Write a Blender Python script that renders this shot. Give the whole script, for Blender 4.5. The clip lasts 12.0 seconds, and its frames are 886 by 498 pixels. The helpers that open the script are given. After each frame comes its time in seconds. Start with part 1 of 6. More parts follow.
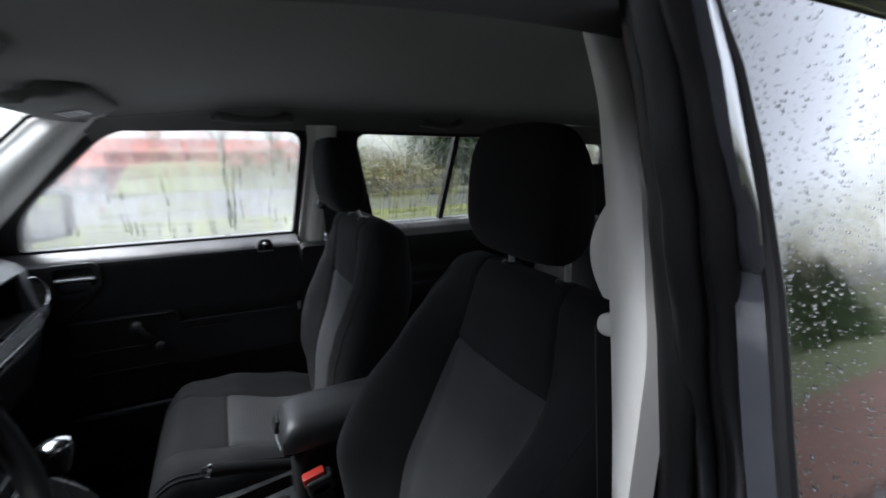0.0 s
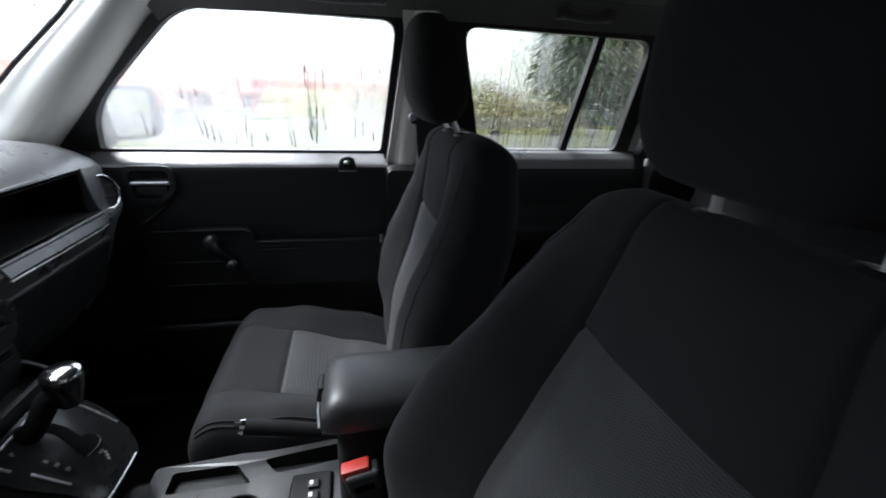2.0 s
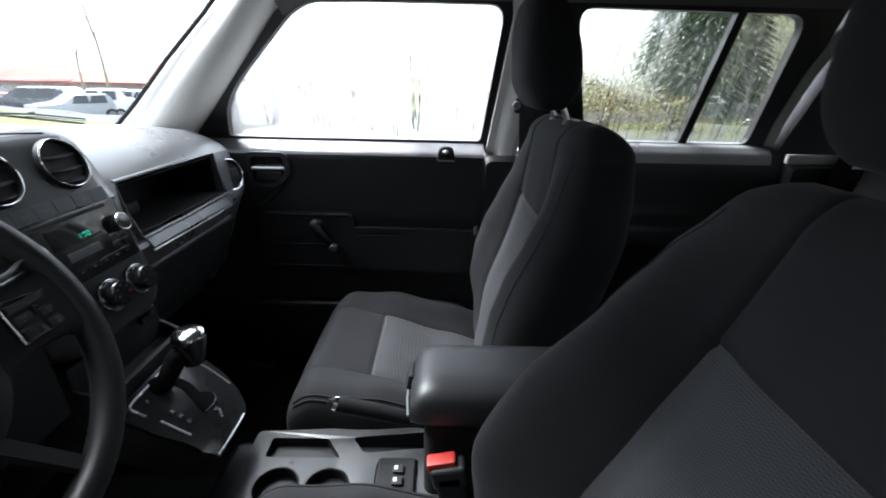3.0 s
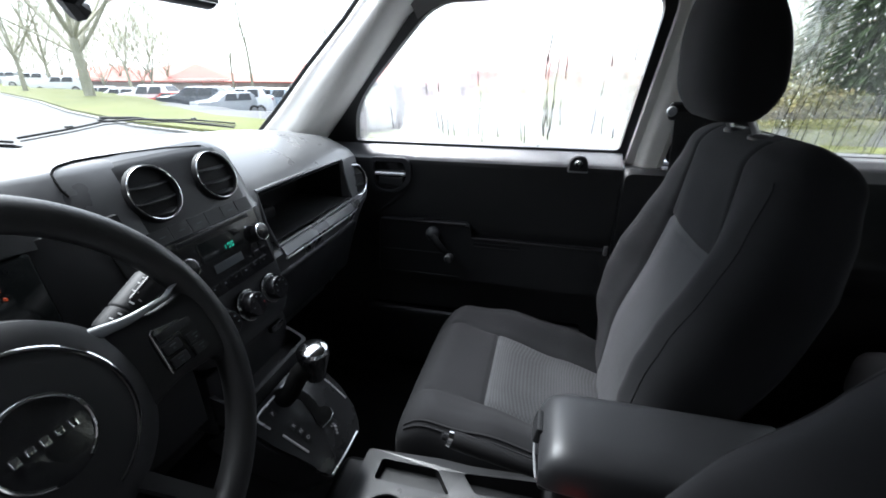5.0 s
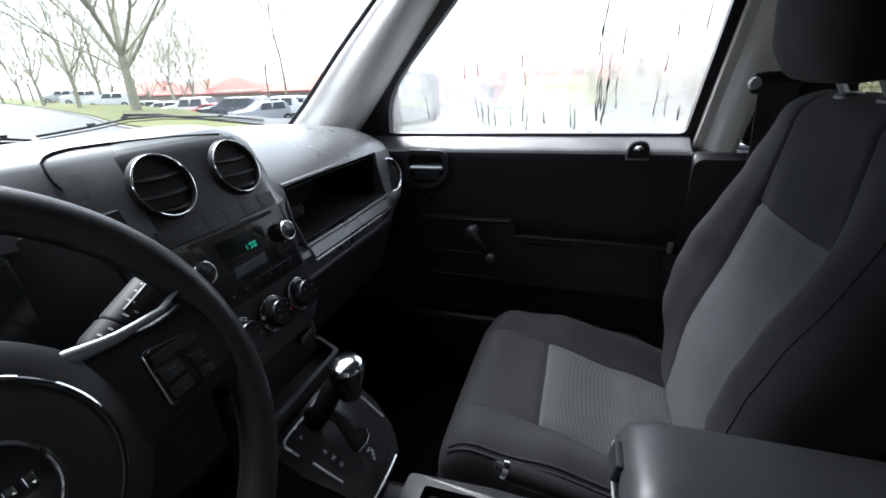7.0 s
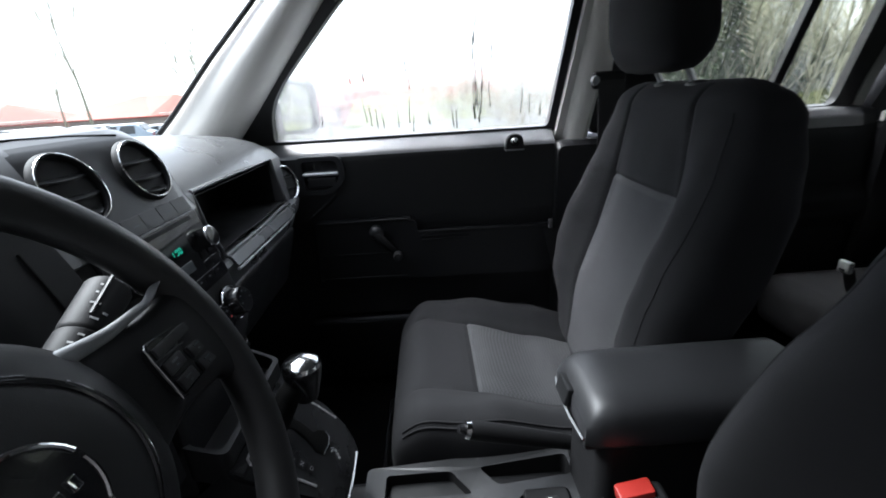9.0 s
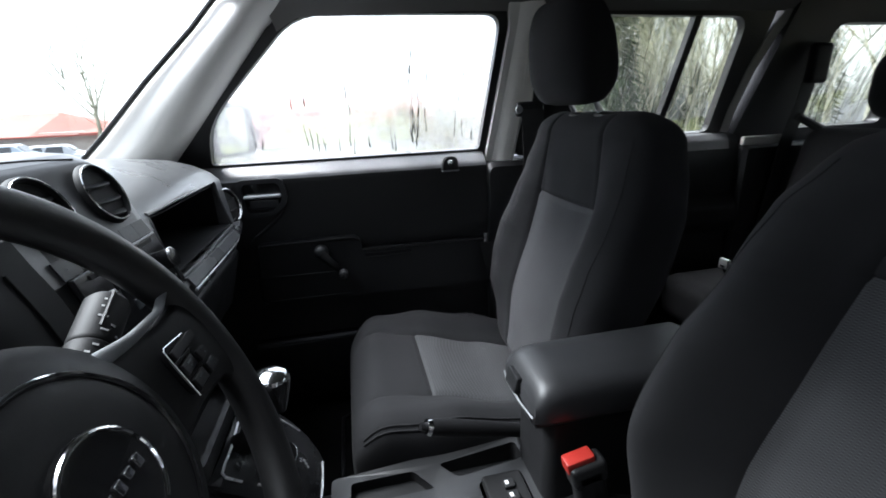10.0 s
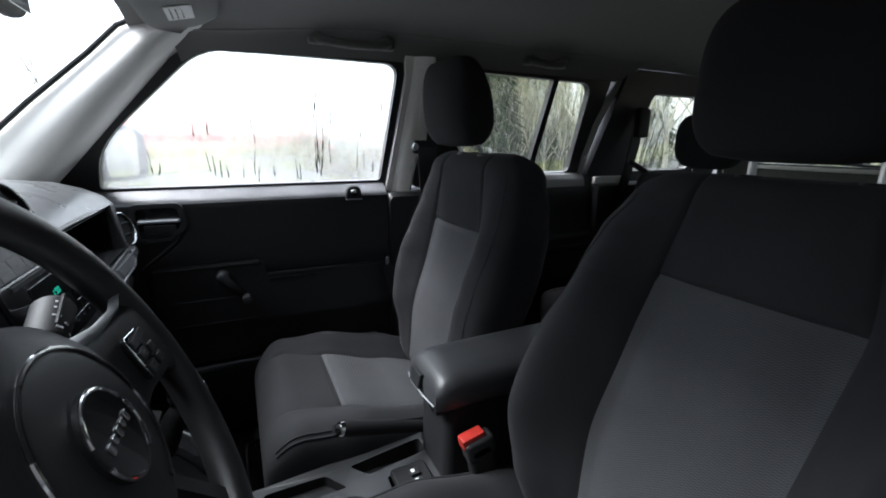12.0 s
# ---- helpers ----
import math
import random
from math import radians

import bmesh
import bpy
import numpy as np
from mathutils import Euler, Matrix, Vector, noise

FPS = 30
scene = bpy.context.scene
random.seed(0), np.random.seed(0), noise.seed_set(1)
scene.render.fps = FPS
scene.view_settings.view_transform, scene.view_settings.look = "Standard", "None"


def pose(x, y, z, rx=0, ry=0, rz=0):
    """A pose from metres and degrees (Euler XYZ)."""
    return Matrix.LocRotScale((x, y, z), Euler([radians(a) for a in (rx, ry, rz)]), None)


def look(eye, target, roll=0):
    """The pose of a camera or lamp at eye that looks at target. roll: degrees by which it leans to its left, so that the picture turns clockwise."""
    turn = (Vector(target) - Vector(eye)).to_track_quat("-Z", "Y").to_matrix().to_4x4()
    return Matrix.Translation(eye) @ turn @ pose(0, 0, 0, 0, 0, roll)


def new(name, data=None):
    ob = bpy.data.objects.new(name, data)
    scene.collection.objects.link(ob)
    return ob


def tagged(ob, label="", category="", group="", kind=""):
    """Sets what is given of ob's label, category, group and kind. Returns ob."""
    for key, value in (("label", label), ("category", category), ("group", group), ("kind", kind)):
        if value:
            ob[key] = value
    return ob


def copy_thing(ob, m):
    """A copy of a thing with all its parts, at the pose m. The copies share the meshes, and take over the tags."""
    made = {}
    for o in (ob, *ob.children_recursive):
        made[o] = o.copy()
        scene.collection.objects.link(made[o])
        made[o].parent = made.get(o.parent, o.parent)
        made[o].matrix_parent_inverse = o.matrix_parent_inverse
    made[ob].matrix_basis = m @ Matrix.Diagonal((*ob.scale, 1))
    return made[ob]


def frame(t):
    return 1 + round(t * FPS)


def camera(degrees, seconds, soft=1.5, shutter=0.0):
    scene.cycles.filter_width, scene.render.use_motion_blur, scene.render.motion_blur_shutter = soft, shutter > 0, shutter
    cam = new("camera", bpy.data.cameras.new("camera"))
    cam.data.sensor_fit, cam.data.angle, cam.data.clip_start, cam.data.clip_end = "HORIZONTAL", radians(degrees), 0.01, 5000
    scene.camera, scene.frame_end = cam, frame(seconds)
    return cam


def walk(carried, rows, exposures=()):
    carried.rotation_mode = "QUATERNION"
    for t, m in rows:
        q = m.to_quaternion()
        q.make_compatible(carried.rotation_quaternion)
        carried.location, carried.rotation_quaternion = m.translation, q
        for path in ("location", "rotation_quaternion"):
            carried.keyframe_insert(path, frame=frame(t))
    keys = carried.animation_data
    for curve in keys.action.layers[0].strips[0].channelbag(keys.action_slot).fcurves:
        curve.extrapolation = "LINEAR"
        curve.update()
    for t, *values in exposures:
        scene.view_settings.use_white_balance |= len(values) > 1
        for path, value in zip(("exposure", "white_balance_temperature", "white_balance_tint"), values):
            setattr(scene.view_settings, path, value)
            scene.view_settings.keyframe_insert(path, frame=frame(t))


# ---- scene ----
# x runs towards the rear of the car, y towards its passenger side, z up; the car's middle plane is y = 0
cam = camera(92.5, 12.0, soft=1.7, shutter=0.45)
PATH = [
    (0, (-0.112, -0.927, 1.427), (0.782, 0.81, 0.997), -0.2),
    (0.5, (-0.103, -0.825, 1.421), (0.977, 0.775, 0.896), -0.7),
    (1, (-0.032, -0.739, 1.385), (0.869, 0.939, 0.775), 0.8),
    (1.5, (-0.003, -0.676, 1.357), (0.641, 1.095, 0.685), 1.4),
    (2, (0.006, -0.638, 1.335), (0.424, 1.189, 0.636), 2.2),
    (2.5, (0.003, -0.618, 1.323), (0.202, 1.241, 0.613), 1.8),
    (3, (-0.012, -0.607, 1.318), (0.003, 1.254, 0.585), 1.3),
    (3.5, (-0.036, -0.598, 1.322), (-0.158, 1.26, 0.59), 0.9),
    (5.5, (-0.096, -0.486, 1.34), (-0.615, 1.291, 0.583), -0.7),
    (6, (-0.107, -0.457, 1.329), (-0.696, 1.305, 0.589), -1.8),
    (6.5, (-0.115, -0.432, 1.313), (-0.727, 1.32, 0.567), -1.8),
    (8.5, (-0.22, -0.474, 1.255), (-0.371, 1.374, 0.505), -4.2),
    (9, (-0.236, -0.503, 1.26), (-0.199, 1.371, 0.562), -3.5),
    (9.5, (-0.255, -0.535, 1.272), (-0.037, 1.345, 0.627), -3.1),
    (10, (-0.286, -0.567, 1.271), (0.092, 1.296, 0.647), -2.6),
    (10.5, (-0.301, -0.602, 1.276), (0.23, 1.245, 0.722), -2.0),
    (11, (-0.315, -0.628, 1.273), (0.343, 1.175, 0.712), -2.1),
    (11.5, (-0.334, -0.658, 1.268), (0.413, 1.112, 0.714), -0.4),
    (12, (-0.336, -0.679, 1.28), (0.509, 1.066, 0.788), 0.4),
]
EXPOSURES = [(0.0, 1.95, 5900, 12), (0.6, 2.00, 5900, 12), (1.5, 2.25, 5900, 12), (2.3, 2.65, 5900, 12), (3.0, 2.95, 5900, 12), (3.7, 3.00, 5900, 12), (5.0, 2.80, 5900, 12), (5.5, 2.70, 5900, 12), (6.5, 2.60, 5900, 12), (8.5, 2.50, 5900, 12), (9.5, 2.65, 5900, 12), (10.5, 2.60, 5900, 12), (12.0, 2.50, 5900, 12)]
walk(cam, [(t, look(eye, target, roll)) for t, eye, target, roll in PATH], EXPOSURES)

# ---- world and sun: an overcast, wet day ----
world = bpy.data.worlds.new("overcast_sky")
scene.world = world
world.use_nodes = True
wn, wl = world.node_tree.nodes, world.node_tree.links
wn.clear()
sky = wn.new("ShaderNodeTexSky")
sky.sky_type, sky.sun_disc = "NISHITA", False
sky.sun_elevation, sky.sun_rotation = radians(54), radians(-68)
sky.air_density, sky.dust_density, sky.ozone_density = 1.0, 2.0, 1.0
grey = wn.new("ShaderNodeHueSaturation")
grey.inputs["Saturation"].default_value = 0.18
back = wn.new("ShaderNodeBackground")
back.inputs["Strength"].default_value = 0.11
wout = wn.new("ShaderNodeOutputWorld")
wl.new(sky.outputs[0], grey.inputs["Color"])
wl.new(grey.outputs[0], back.inputs["Color"])
wl.new(back.outputs[0], wout.inputs["Surface"])
sun = new("sun", bpy.data.lights.new("sun", "SUN"))
sun.data.energy, sun.data.angle, sun.data.color = 2.7, radians(40), (1.0, 0.97, 0.93)
sun.matrix_world = look((-5.0, 2.0, 7.5), (0, 0, 0))


# ---- materials ----
def nodes_of(name):
    m = bpy.data.materials.new(name)
    m.use_nodes = True
    nt = m.node_tree
    return m, nt, nt.nodes["Principled BSDF"]


def ramp(nt, fac, a, b, pa=0.0, pb=1.0):
    r = nt.nodes.new("ShaderNodeValToRGB")
    r.color_ramp.elements[0].position, r.color_ramp.elements[1].position = pa, pb
    r.color_ramp.elements[0].color, r.color_ramp.elements[1].color = (*a, 1), (*b, 1)
    nt.links.new(fac, r.inputs[0])
    return r.outputs[0]


def noise_tex(nt, scale, detail=4.0, stretch=(1, 1, 1), rough=0.55):
    tc = nt.nodes.new("ShaderNodeTexCoord")
    mp = nt.nodes.new("ShaderNodeMapping")
    mp.inputs["Scale"].default_value = stretch
    n = nt.nodes.new("ShaderNodeTexNoise")
    n.inputs["Scale"].default_value, n.inputs["Detail"].default_value, n.inputs["Roughness"].default_value = scale, detail, rough
    nt.links.new(tc.outputs["Object"], mp.inputs[0])
    nt.links.new(mp.outputs[0], n.inputs["Vector"])
    return n.outputs["Fac"]


def bump(nt, bsdf, height, dist, strength=0.5):
    b = nt.nodes.new("ShaderNodeBump")
    b.inputs["Strength"].default_value, b.inputs["Distance"].default_value = strength, dist
    nt.links.new(height, b.inputs["Height"])
    nt.links.new(b.outputs[0], bsdf.inputs["Normal"])
    return b


def math_node(nt, op, a, b):
    n = nt.nodes.new("ShaderNodeMath")
    n.operation = op
    for i, v in enumerate((a, b)):
        if isinstance(v, (int, float)):
            n.inputs[i].default_value = v
        else:
            nt.links.new(v, n.inputs[i])
    return n.outputs[0]


def solid(name, col, rough=0.5, metal=0.0, var=0.15, scale=9.0, grain=900.0, depth=0.0002, spec=0.5, coat=0.0, sheen=0.0):
    """A surface with broad mottling and a fine grain."""
    m, nt, p = nodes_of(name)
    lo, hi = [c * (1 - var) for c in col], [min(1, c * (1 + var)) for c in col]
    wide, fine = noise_tex(nt, scale), noise_tex(nt, grain, 2.0)
    mixed = math_node(nt, "ADD", math_node(nt, "MULTIPLY", wide, 0.7), math_node(nt, "MULTIPLY", fine, 0.3))
    nt.links.new(ramp(nt, mixed, lo, hi, 0.3, 0.7), p.inputs["Base Color"])
    r0 = [max(0.02, rough - 0.08)] * 3
    nt.links.new(ramp(nt, wide, r0, [min(1, rough + 0.08)] * 3, 0.3, 0.7), p.inputs["Roughness"])
    p.inputs["Metallic"].default_value = metal
    p.inputs["Specular IOR Level"].default_value = spec
    p.inputs["Coat Weight"].default_value = coat
    p.inputs["Sheen Weight"].default_value = sheen
    if depth:
        bump(nt, p, fine, depth, 0.6)
    return m


def cloth(name, col, rib=0.0, pitch=0.0035, depth=0.0005):
    """Woven seat cloth: fine threads, and ribs of dots where rib is set."""
    m, nt, p = nodes_of(name)
    tc = nt.nodes.new("ShaderNodeTexCoord")
    sep = nt.nodes.new("ShaderNodeSeparateXYZ")
    nt.links.new(tc.outputs["Object"], sep.inputs[0])
    k = 2 * math.pi / pitch
    up = math_node(nt, "ADD", sep.outputs["Z"], math_node(nt, "MULTIPLY", sep.outputs["X"], 0.9))
    w1 = math_node(nt, "SINE", math_node(nt, "MULTIPLY", up, k), 0)
    w2 = math_node(nt, "SINE", math_node(nt, "MULTIPLY", sep.outputs["Y"], k * 0.8), 0)
    weave = math_node(nt, "ADD", math_node(nt, "MULTIPLY", w1, 0.22), math_node(nt, "MULTIPLY", math_node(nt, "MULTIPLY", w1, w2), 0.30))
    weave = math_node(nt, "ADD", weave, 0.5)
    thread, broad = noise_tex(nt, 1400.0, 2.0), noise_tex(nt, 7.0)
    f = math_node(nt, "ADD", math_node(nt, "MULTIPLY", weave, rib), math_node(nt, "MULTIPLY", thread, 0.35))
    f = math_node(nt, "ADD", f, math_node(nt, "MULTIPLY", broad, 0.3))
    mid = rib * 0.5 + 0.325
    nt.links.new(ramp(nt, f, [c * 0.55 for c in col], [c * 1.5 for c in col], mid - 0.32, mid + 0.32), p.inputs["Base Color"])
    p.inputs["Roughness"].default_value = 0.92
    p.inputs["Specular IOR Level"].default_value = 0.08
    p.inputs["Sheen Weight"].default_value = 0.03
    p.inputs["Sheen Roughness"].default_value = 0.5
    bump(nt, p, f, depth, 0.5)
    return m


def pane(name, tint=(0.95, 0.97, 0.96), fog=0.0, streaks=0.0, clear=(0.45, 0.6), gloss=1.0, blur=0.0, relief=0.0, film=0.02):
    """Thin window glass, with a film of condensation and clear runs in it where fog is set."""
    m = bpy.data.materials.new(name)
    m.use_nodes = True
    nt = m.node_tree
    nt.nodes.clear()
    out = nt.nodes.new("ShaderNodeOutputMaterial")
    tr = nt.nodes.new("ShaderNodeBsdfTransparent")
    tr.inputs[0].default_value = (*tint, 1)
    through_glass = tr.outputs[0]
    if blur:
        rf = nt.nodes.new("ShaderNodeBsdfRefraction")
        rf.inputs["Color"].default_value = (*tint, 1)
        rf.inputs["Roughness"].default_value = blur
        rf.inputs["IOR"].default_value = 1.12
        wet_film = nt.nodes.new("ShaderNodeMixShader")
        nt.links.new(ramp(nt, noise_tex(nt, 30.0, 2.0, (1, 1, 0.12)), (0.45, 0.45, 0.45), (0.95, 0.95, 0.95), 0.40, 0.60), wet_film.inputs[0])
        nt.links.new(tr.outputs[0], wet_film.inputs[1])
        nt.links.new(rf.outputs[0], wet_film.inputs[2])
        through_glass = wet_film.outputs[0]
    gl = nt.nodes.new("ShaderNodeBsdfGlossy")
    gl.inputs["Roughness"].default_value = film
    if relief:
        bump(nt, gl, noise_tex(nt, 14.0, 2.0, (1, 1, 0.06)), relief, 0.6)
    lw = nt.nodes.new("ShaderNodeLayerWeight")
    lw.inputs["Blend"].default_value = 0.5
    schlick = math_node(nt, "ADD", math_node(nt, "MULTIPLY", math_node(nt, "POWER", lw.outputs["Facing"], 5.0), 0.96), 0.04)
    mx = nt.nodes.new("ShaderNodeMixShader")
    nt.links.new(math_node(nt, "MULTIPLY", schlick, gloss), mx.inputs[0])
    nt.links.new(through_glass, mx.inputs[1])
    nt.links.new(gl.outputs[0], mx.inputs[2])
    last = mx.outputs[0]
    if fog:
        tl = nt.nodes.new("ShaderNodeBsdfTranslucent")
        tl.inputs[0].default_value = (0.85, 0.86, 0.87, 1)
        film = nt.nodes.new("ShaderNodeMixShader")
        veil = ramp(nt, noise_tex(nt, 4.0, 3.0), [fog * 0.8] * 3, [min(1, fog * 1.15)] * 3, 0.35, 0.65)
        runs = ramp(nt, noise_tex(nt, 60.0, 3.0, (1, 1, 0.10), 0.6), (1, 1, 1), (0, 0, 0), clear[0], clear[1])
        patch = ramp(nt, noise_tex(nt, 9.0, 2.0, (1, 1, 0.35)), (1, 1, 1), (0, 0, 0), 0.42, 0.56)
        keep = math_node(nt, "MAXIMUM", runs, patch)
        keep = math_node(nt, "ADD", math_node(nt, "MULTIPLY", keep, streaks), 1 - streaks)
        nt.links.new(math_node(nt, "MULTIPLY", veil, keep), film.inputs[0])
        nt.links.new(last, film.inputs[1])
        nt.links.new(tl.outputs[0], film.inputs[2])
        last = film.outputs[0]
    nt.links.new(last, out.inputs["Surface"])
    return m


def glow(name, col, strength):
    m, nt, p = nodes_of(name)
    p.inputs["Base Color"].default_value = (*[c * 0.2 for c in col], 1)
    p.inputs["Emission Color"].default_value = (*col, 1)
    p.inputs["Emission Strength"].default_value = strength
    return m


def water_drop(name):
    m, nt, p = nodes_of(name)
    p.inputs["Base Color"].default_value = (1, 1, 1, 1)
    p.inputs["Transmission Weight"].default_value = 1.0
    p.inputs["Roughness"].default_value = 0.02
    p.inputs["IOR"].default_value = 1.33
    return m


CLOTH = cloth("dark_seat_cloth", (0.022, 0.022, 0.0235), 0.15, 0.0022, 0.0003)
CLOTH_IN = cloth("grey_ribbed_seat_cloth", (0.053, 0.0536, 0.056), 0.58, 0.0046, 0.0014)
PLASTIC = solid("black_grained_plastic", (0.0125, 0.0128, 0.0137), 0.42, var=0.2, grain=1500.0, depth=0.0003, spec=0.4)
PANEL = solid("dark_door_vinyl", (0.0135, 0.0139, 0.015), 0.42, var=0.18, grain=1300.0, depth=0.0003, spec=0.45)
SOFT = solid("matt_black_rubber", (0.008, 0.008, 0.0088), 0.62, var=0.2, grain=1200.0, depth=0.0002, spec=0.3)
RUBBER = solid("black_door_seal_rubber", (0.012, 0.012, 0.013), 0.4, var=0.25, grain=400.0, depth=0.0004)
LEATHER = solid("black_wheel_urethane", (0.012, 0.012, 0.0127), 0.42, var=0.2, grain=1800.0, depth=0.0003, spec=0.5)
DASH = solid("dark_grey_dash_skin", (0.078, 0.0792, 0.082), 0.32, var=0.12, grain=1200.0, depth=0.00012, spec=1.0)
ARM = solid("charcoal_armrest_vinyl", (0.027, 0.0275, 0.0295), 0.42, var=0.12, grain=900.0, depth=0.0003)
PLATE = solid("satin_dark_plate", (0.017, 0.0174, 0.0184), 0.24, 0.0, var=0.1, grain=400.0, depth=0.0)
FASCIA = solid("matt_black_fascia", (0.021, 0.0215, 0.023), 0.38, var=0.15, grain=1500.0, depth=0.0002, spec=0.4)
VANE = solid("satin_black_louvre", (0.012, 0.012, 0.013), 0.36, var=0.1, grain=500.0, depth=0.0)
# Door vinyl in a lighter colour, which paints in window light on the ledges.
LITSILL = solid("window_lit_ledge_vinyl", (0.085, 0.087, 0.091), 0.33, var=0.08, grain=1200.0, depth=0.0002, spec=1.0)
GATE = solid("black_gate_rubber", (0.004, 0.004, 0.004), 0.8, var=0.2, depth=0.0, spec=0.1)
GLOSS = solid("gloss_black_trim", (0.012, 0.012, 0.013), 0.18, var=0.2, grain=60.0, depth=0.0, coat=0.3)
SILVER = solid("satin_silver_trim", (0.30, 0.31, 0.32), 0.34, 0.5, var=0.1, grain=1500.0, depth=0.0001)
BRIGHT = solid("bright_metal_edging", (0.85, 0.86, 0.87), 0.25, 0.6, var=0.05, grain=300.0, depth=0.0)
VINYL = solid("grained_black_vinyl", (0.012, 0.0124, 0.0132), 0.42, var=0.10, grain=1300.0, depth=0.0003, spec=0.5)
STRIP = solid("satin_grey_strip", (0.17, 0.173, 0.178), 0.30, 0.3, var=0.08, grain=1500.0, depth=0.0)
GUNMETAL = solid("dark_grey_console_trim", (0.024, 0.0245, 0.026), 0.34, 0.0, var=0.12, grain=1500.0, depth=0.0002)
CHROME = solid("chrome", (0.75, 0.76, 0.77), 0.07, 1.0, var=0.04, grain=200.0, depth=0.0)
STEEL = solid("brushed_steel_post", (0.5, 0.5, 0.5), 0.22, 1.0, var=0.1, grain=300.0, depth=0.0)
TRIM = solid("light_grey_pillar_plastic", (0.83, 0.815, 0.775), 0.5, var=0.06, scale=5.0, grain=1500.0, depth=0.0003)
GREYTRIM = solid("mid_grey_pillar_plastic", (0.34, 0.335, 0.32), 0.5, var=0.06, scale=5.0, grain=1500.0, depth=0.0003)
LINER = solid("grey_headliner_felt", (0.128, 0.125, 0.118), 0.95, var=0.08, grain=700.0, depth=0.0006, sheen=0.3)
CARPET = solid("black_carpet", (0.014, 0.014, 0.014), 0.98, var=0.35, grain=500.0, depth=0.003, spec=0.1)
BELT = solid("charcoal_belt_webbing", (0.025, 0.025, 0.026), 0.7, var=0.2, grain=600.0, depth=0.0004)
RED = solid("red_buckle_plastic", (0.34, 0.022, 0.015), 0.4, var=0.12, grain=300.0, depth=0.0)
WHITE = solid("white_print", (0.72, 0.72, 0.72), 0.5, var=0.05, depth=0.0)
PRINT = solid("grey_white_print", (0.42, 0.42, 0.43), 0.5, var=0.05, depth=0.0)
BODY = solid("black_car_paint", (0.015, 0.015, 0.017), 0.2, var=0.2, grain=40.0, depth=0.0, coat=0.6)
PAINT = solid("wet_grey_car_paint", (0.26, 0.27, 0.30), 0.22, 0.35, var=0.12, grain=60.0, depth=0.0, coat=0.6)
WETPAINT = solid("wet_dark_blue_car_paint", (0.045, 0.048, 0.056), 0.14, 0.0, var=0.12, grain=60.0, depth=0.0, spec=0.9, coat=0.8)
DARKLENS = solid("dark_display_lens", (0.012, 0.014, 0.014), 0.04, var=0.1, depth=0.0)
GREYLENS = solid("grey_liquid_crystal", (0.09, 0.1, 0.105), 0.25, var=0.1, depth=0.0)
GREEN = glow("green_clock_light", (0.05, 0.9, 0.55), 0.10)
REDGLOW = glow("red_gauge_light", (0.9, 0.12, 0.03), 0.03)
PANE = pane("clear_window_glass", gloss=0.6)
PANE_FOG = pane("fogged_window_glass", fog=0.11, streaks=0.40, clear=(0.56, 0.68), blur=0.16)
PANE_REAR = pane("rain_streaked_glass", (0.88, 0.90, 0.86), fog=0.010, streaks=0.6, clear=(0.48, 0.6), blur=0.035)
PANE_OUT = pane("tinted_wet_glass", (0.10, 0.11, 0.11), gloss=5.0, relief=0.0007, film=0.07)
MIRROR = solid("mirror_silver", (0.85, 0.86, 0.87), 0.03, 1.0, var=0.02, depth=0.0)
SHADEWALL = solid("dark_brown_shade_wall", (0.030, 0.027, 0.025), 0.8, var=0.25, scale=2.0, grain=120.0, depth=0.001)
DROP = water_drop("rain_water")
# The dark tint stands in for the dark view refracted through the water.
RUN = pane("dark_tinted_water_run", (0.20, 0.20, 0.19), gloss=0.3)


# ---- mesh tools ----
def part(name, bm, material, parent=None, label="", smooth=True):
    """Links a bmesh as one mesh object under a thing or a part."""
    me = bpy.data.meshes.new(name)
    bm.normal_update()
    bm.to_mesh(me)
    bm.free()
    if smooth:
        me.shade_smooth()
        me.set_sharp_from_angle(angle=radians(38))
    me.materials.append(material)
    flat_faced = smooth and len(me.polygons) <= 160
    ob = new(name, me)
    if flat_faced:
        ob.modifiers.new("even_faces", "WEIGHTED_NORMAL").keep_sharp = True
    if parent is not None:
        ob.parent = parent
    if label:
        ob["label"] = label
    return ob


def thing(name, label, category, group="", kind=""):
    return tagged(new(name), label, category, group, kind)


def lerp(a, b, t):
    return a + (b - a) * t


def step(a, b, v):
    t = min(1.0, max(0.0, (v - a) / (b - a)))
    return t * t * (3 - 2 * t)


def curve(table, v):
    """Reads a table of (key, value) with smooth blends between its keys."""
    if v <= table[0][0]:
        return table[0][1]
    for (a, p), (b, q) in zip(table, table[1:]):
        if v <= b:
            return lerp(p, q, step(a, b, v) * 0.6 + (v - a) / (b - a) * 0.4)
    return table[-1][1]


def spow(v, e):
    return math.copysign(abs(v) ** e, v)


def rbox(c, s, bev=0.004, seg=2, m=None):
    """A box with rounded edges."""
    bm = bmesh.new()
    bmesh.ops.create_cube(bm, size=1.0)
    bmesh.ops.scale(bm, vec=s, verts=bm.verts)
    if bev:
        bmesh.ops.bevel(bm, geom=bm.edges[:] + bm.verts[:], offset=min(bev, min(s) * 0.45), segments=seg, profile=0.5, affect="EDGES")
    if m is not None:
        bmesh.ops.transform(bm, matrix=m, verts=bm.verts)
    bmesh.ops.translate(bm, vec=c, verts=bm.verts)
    return bm


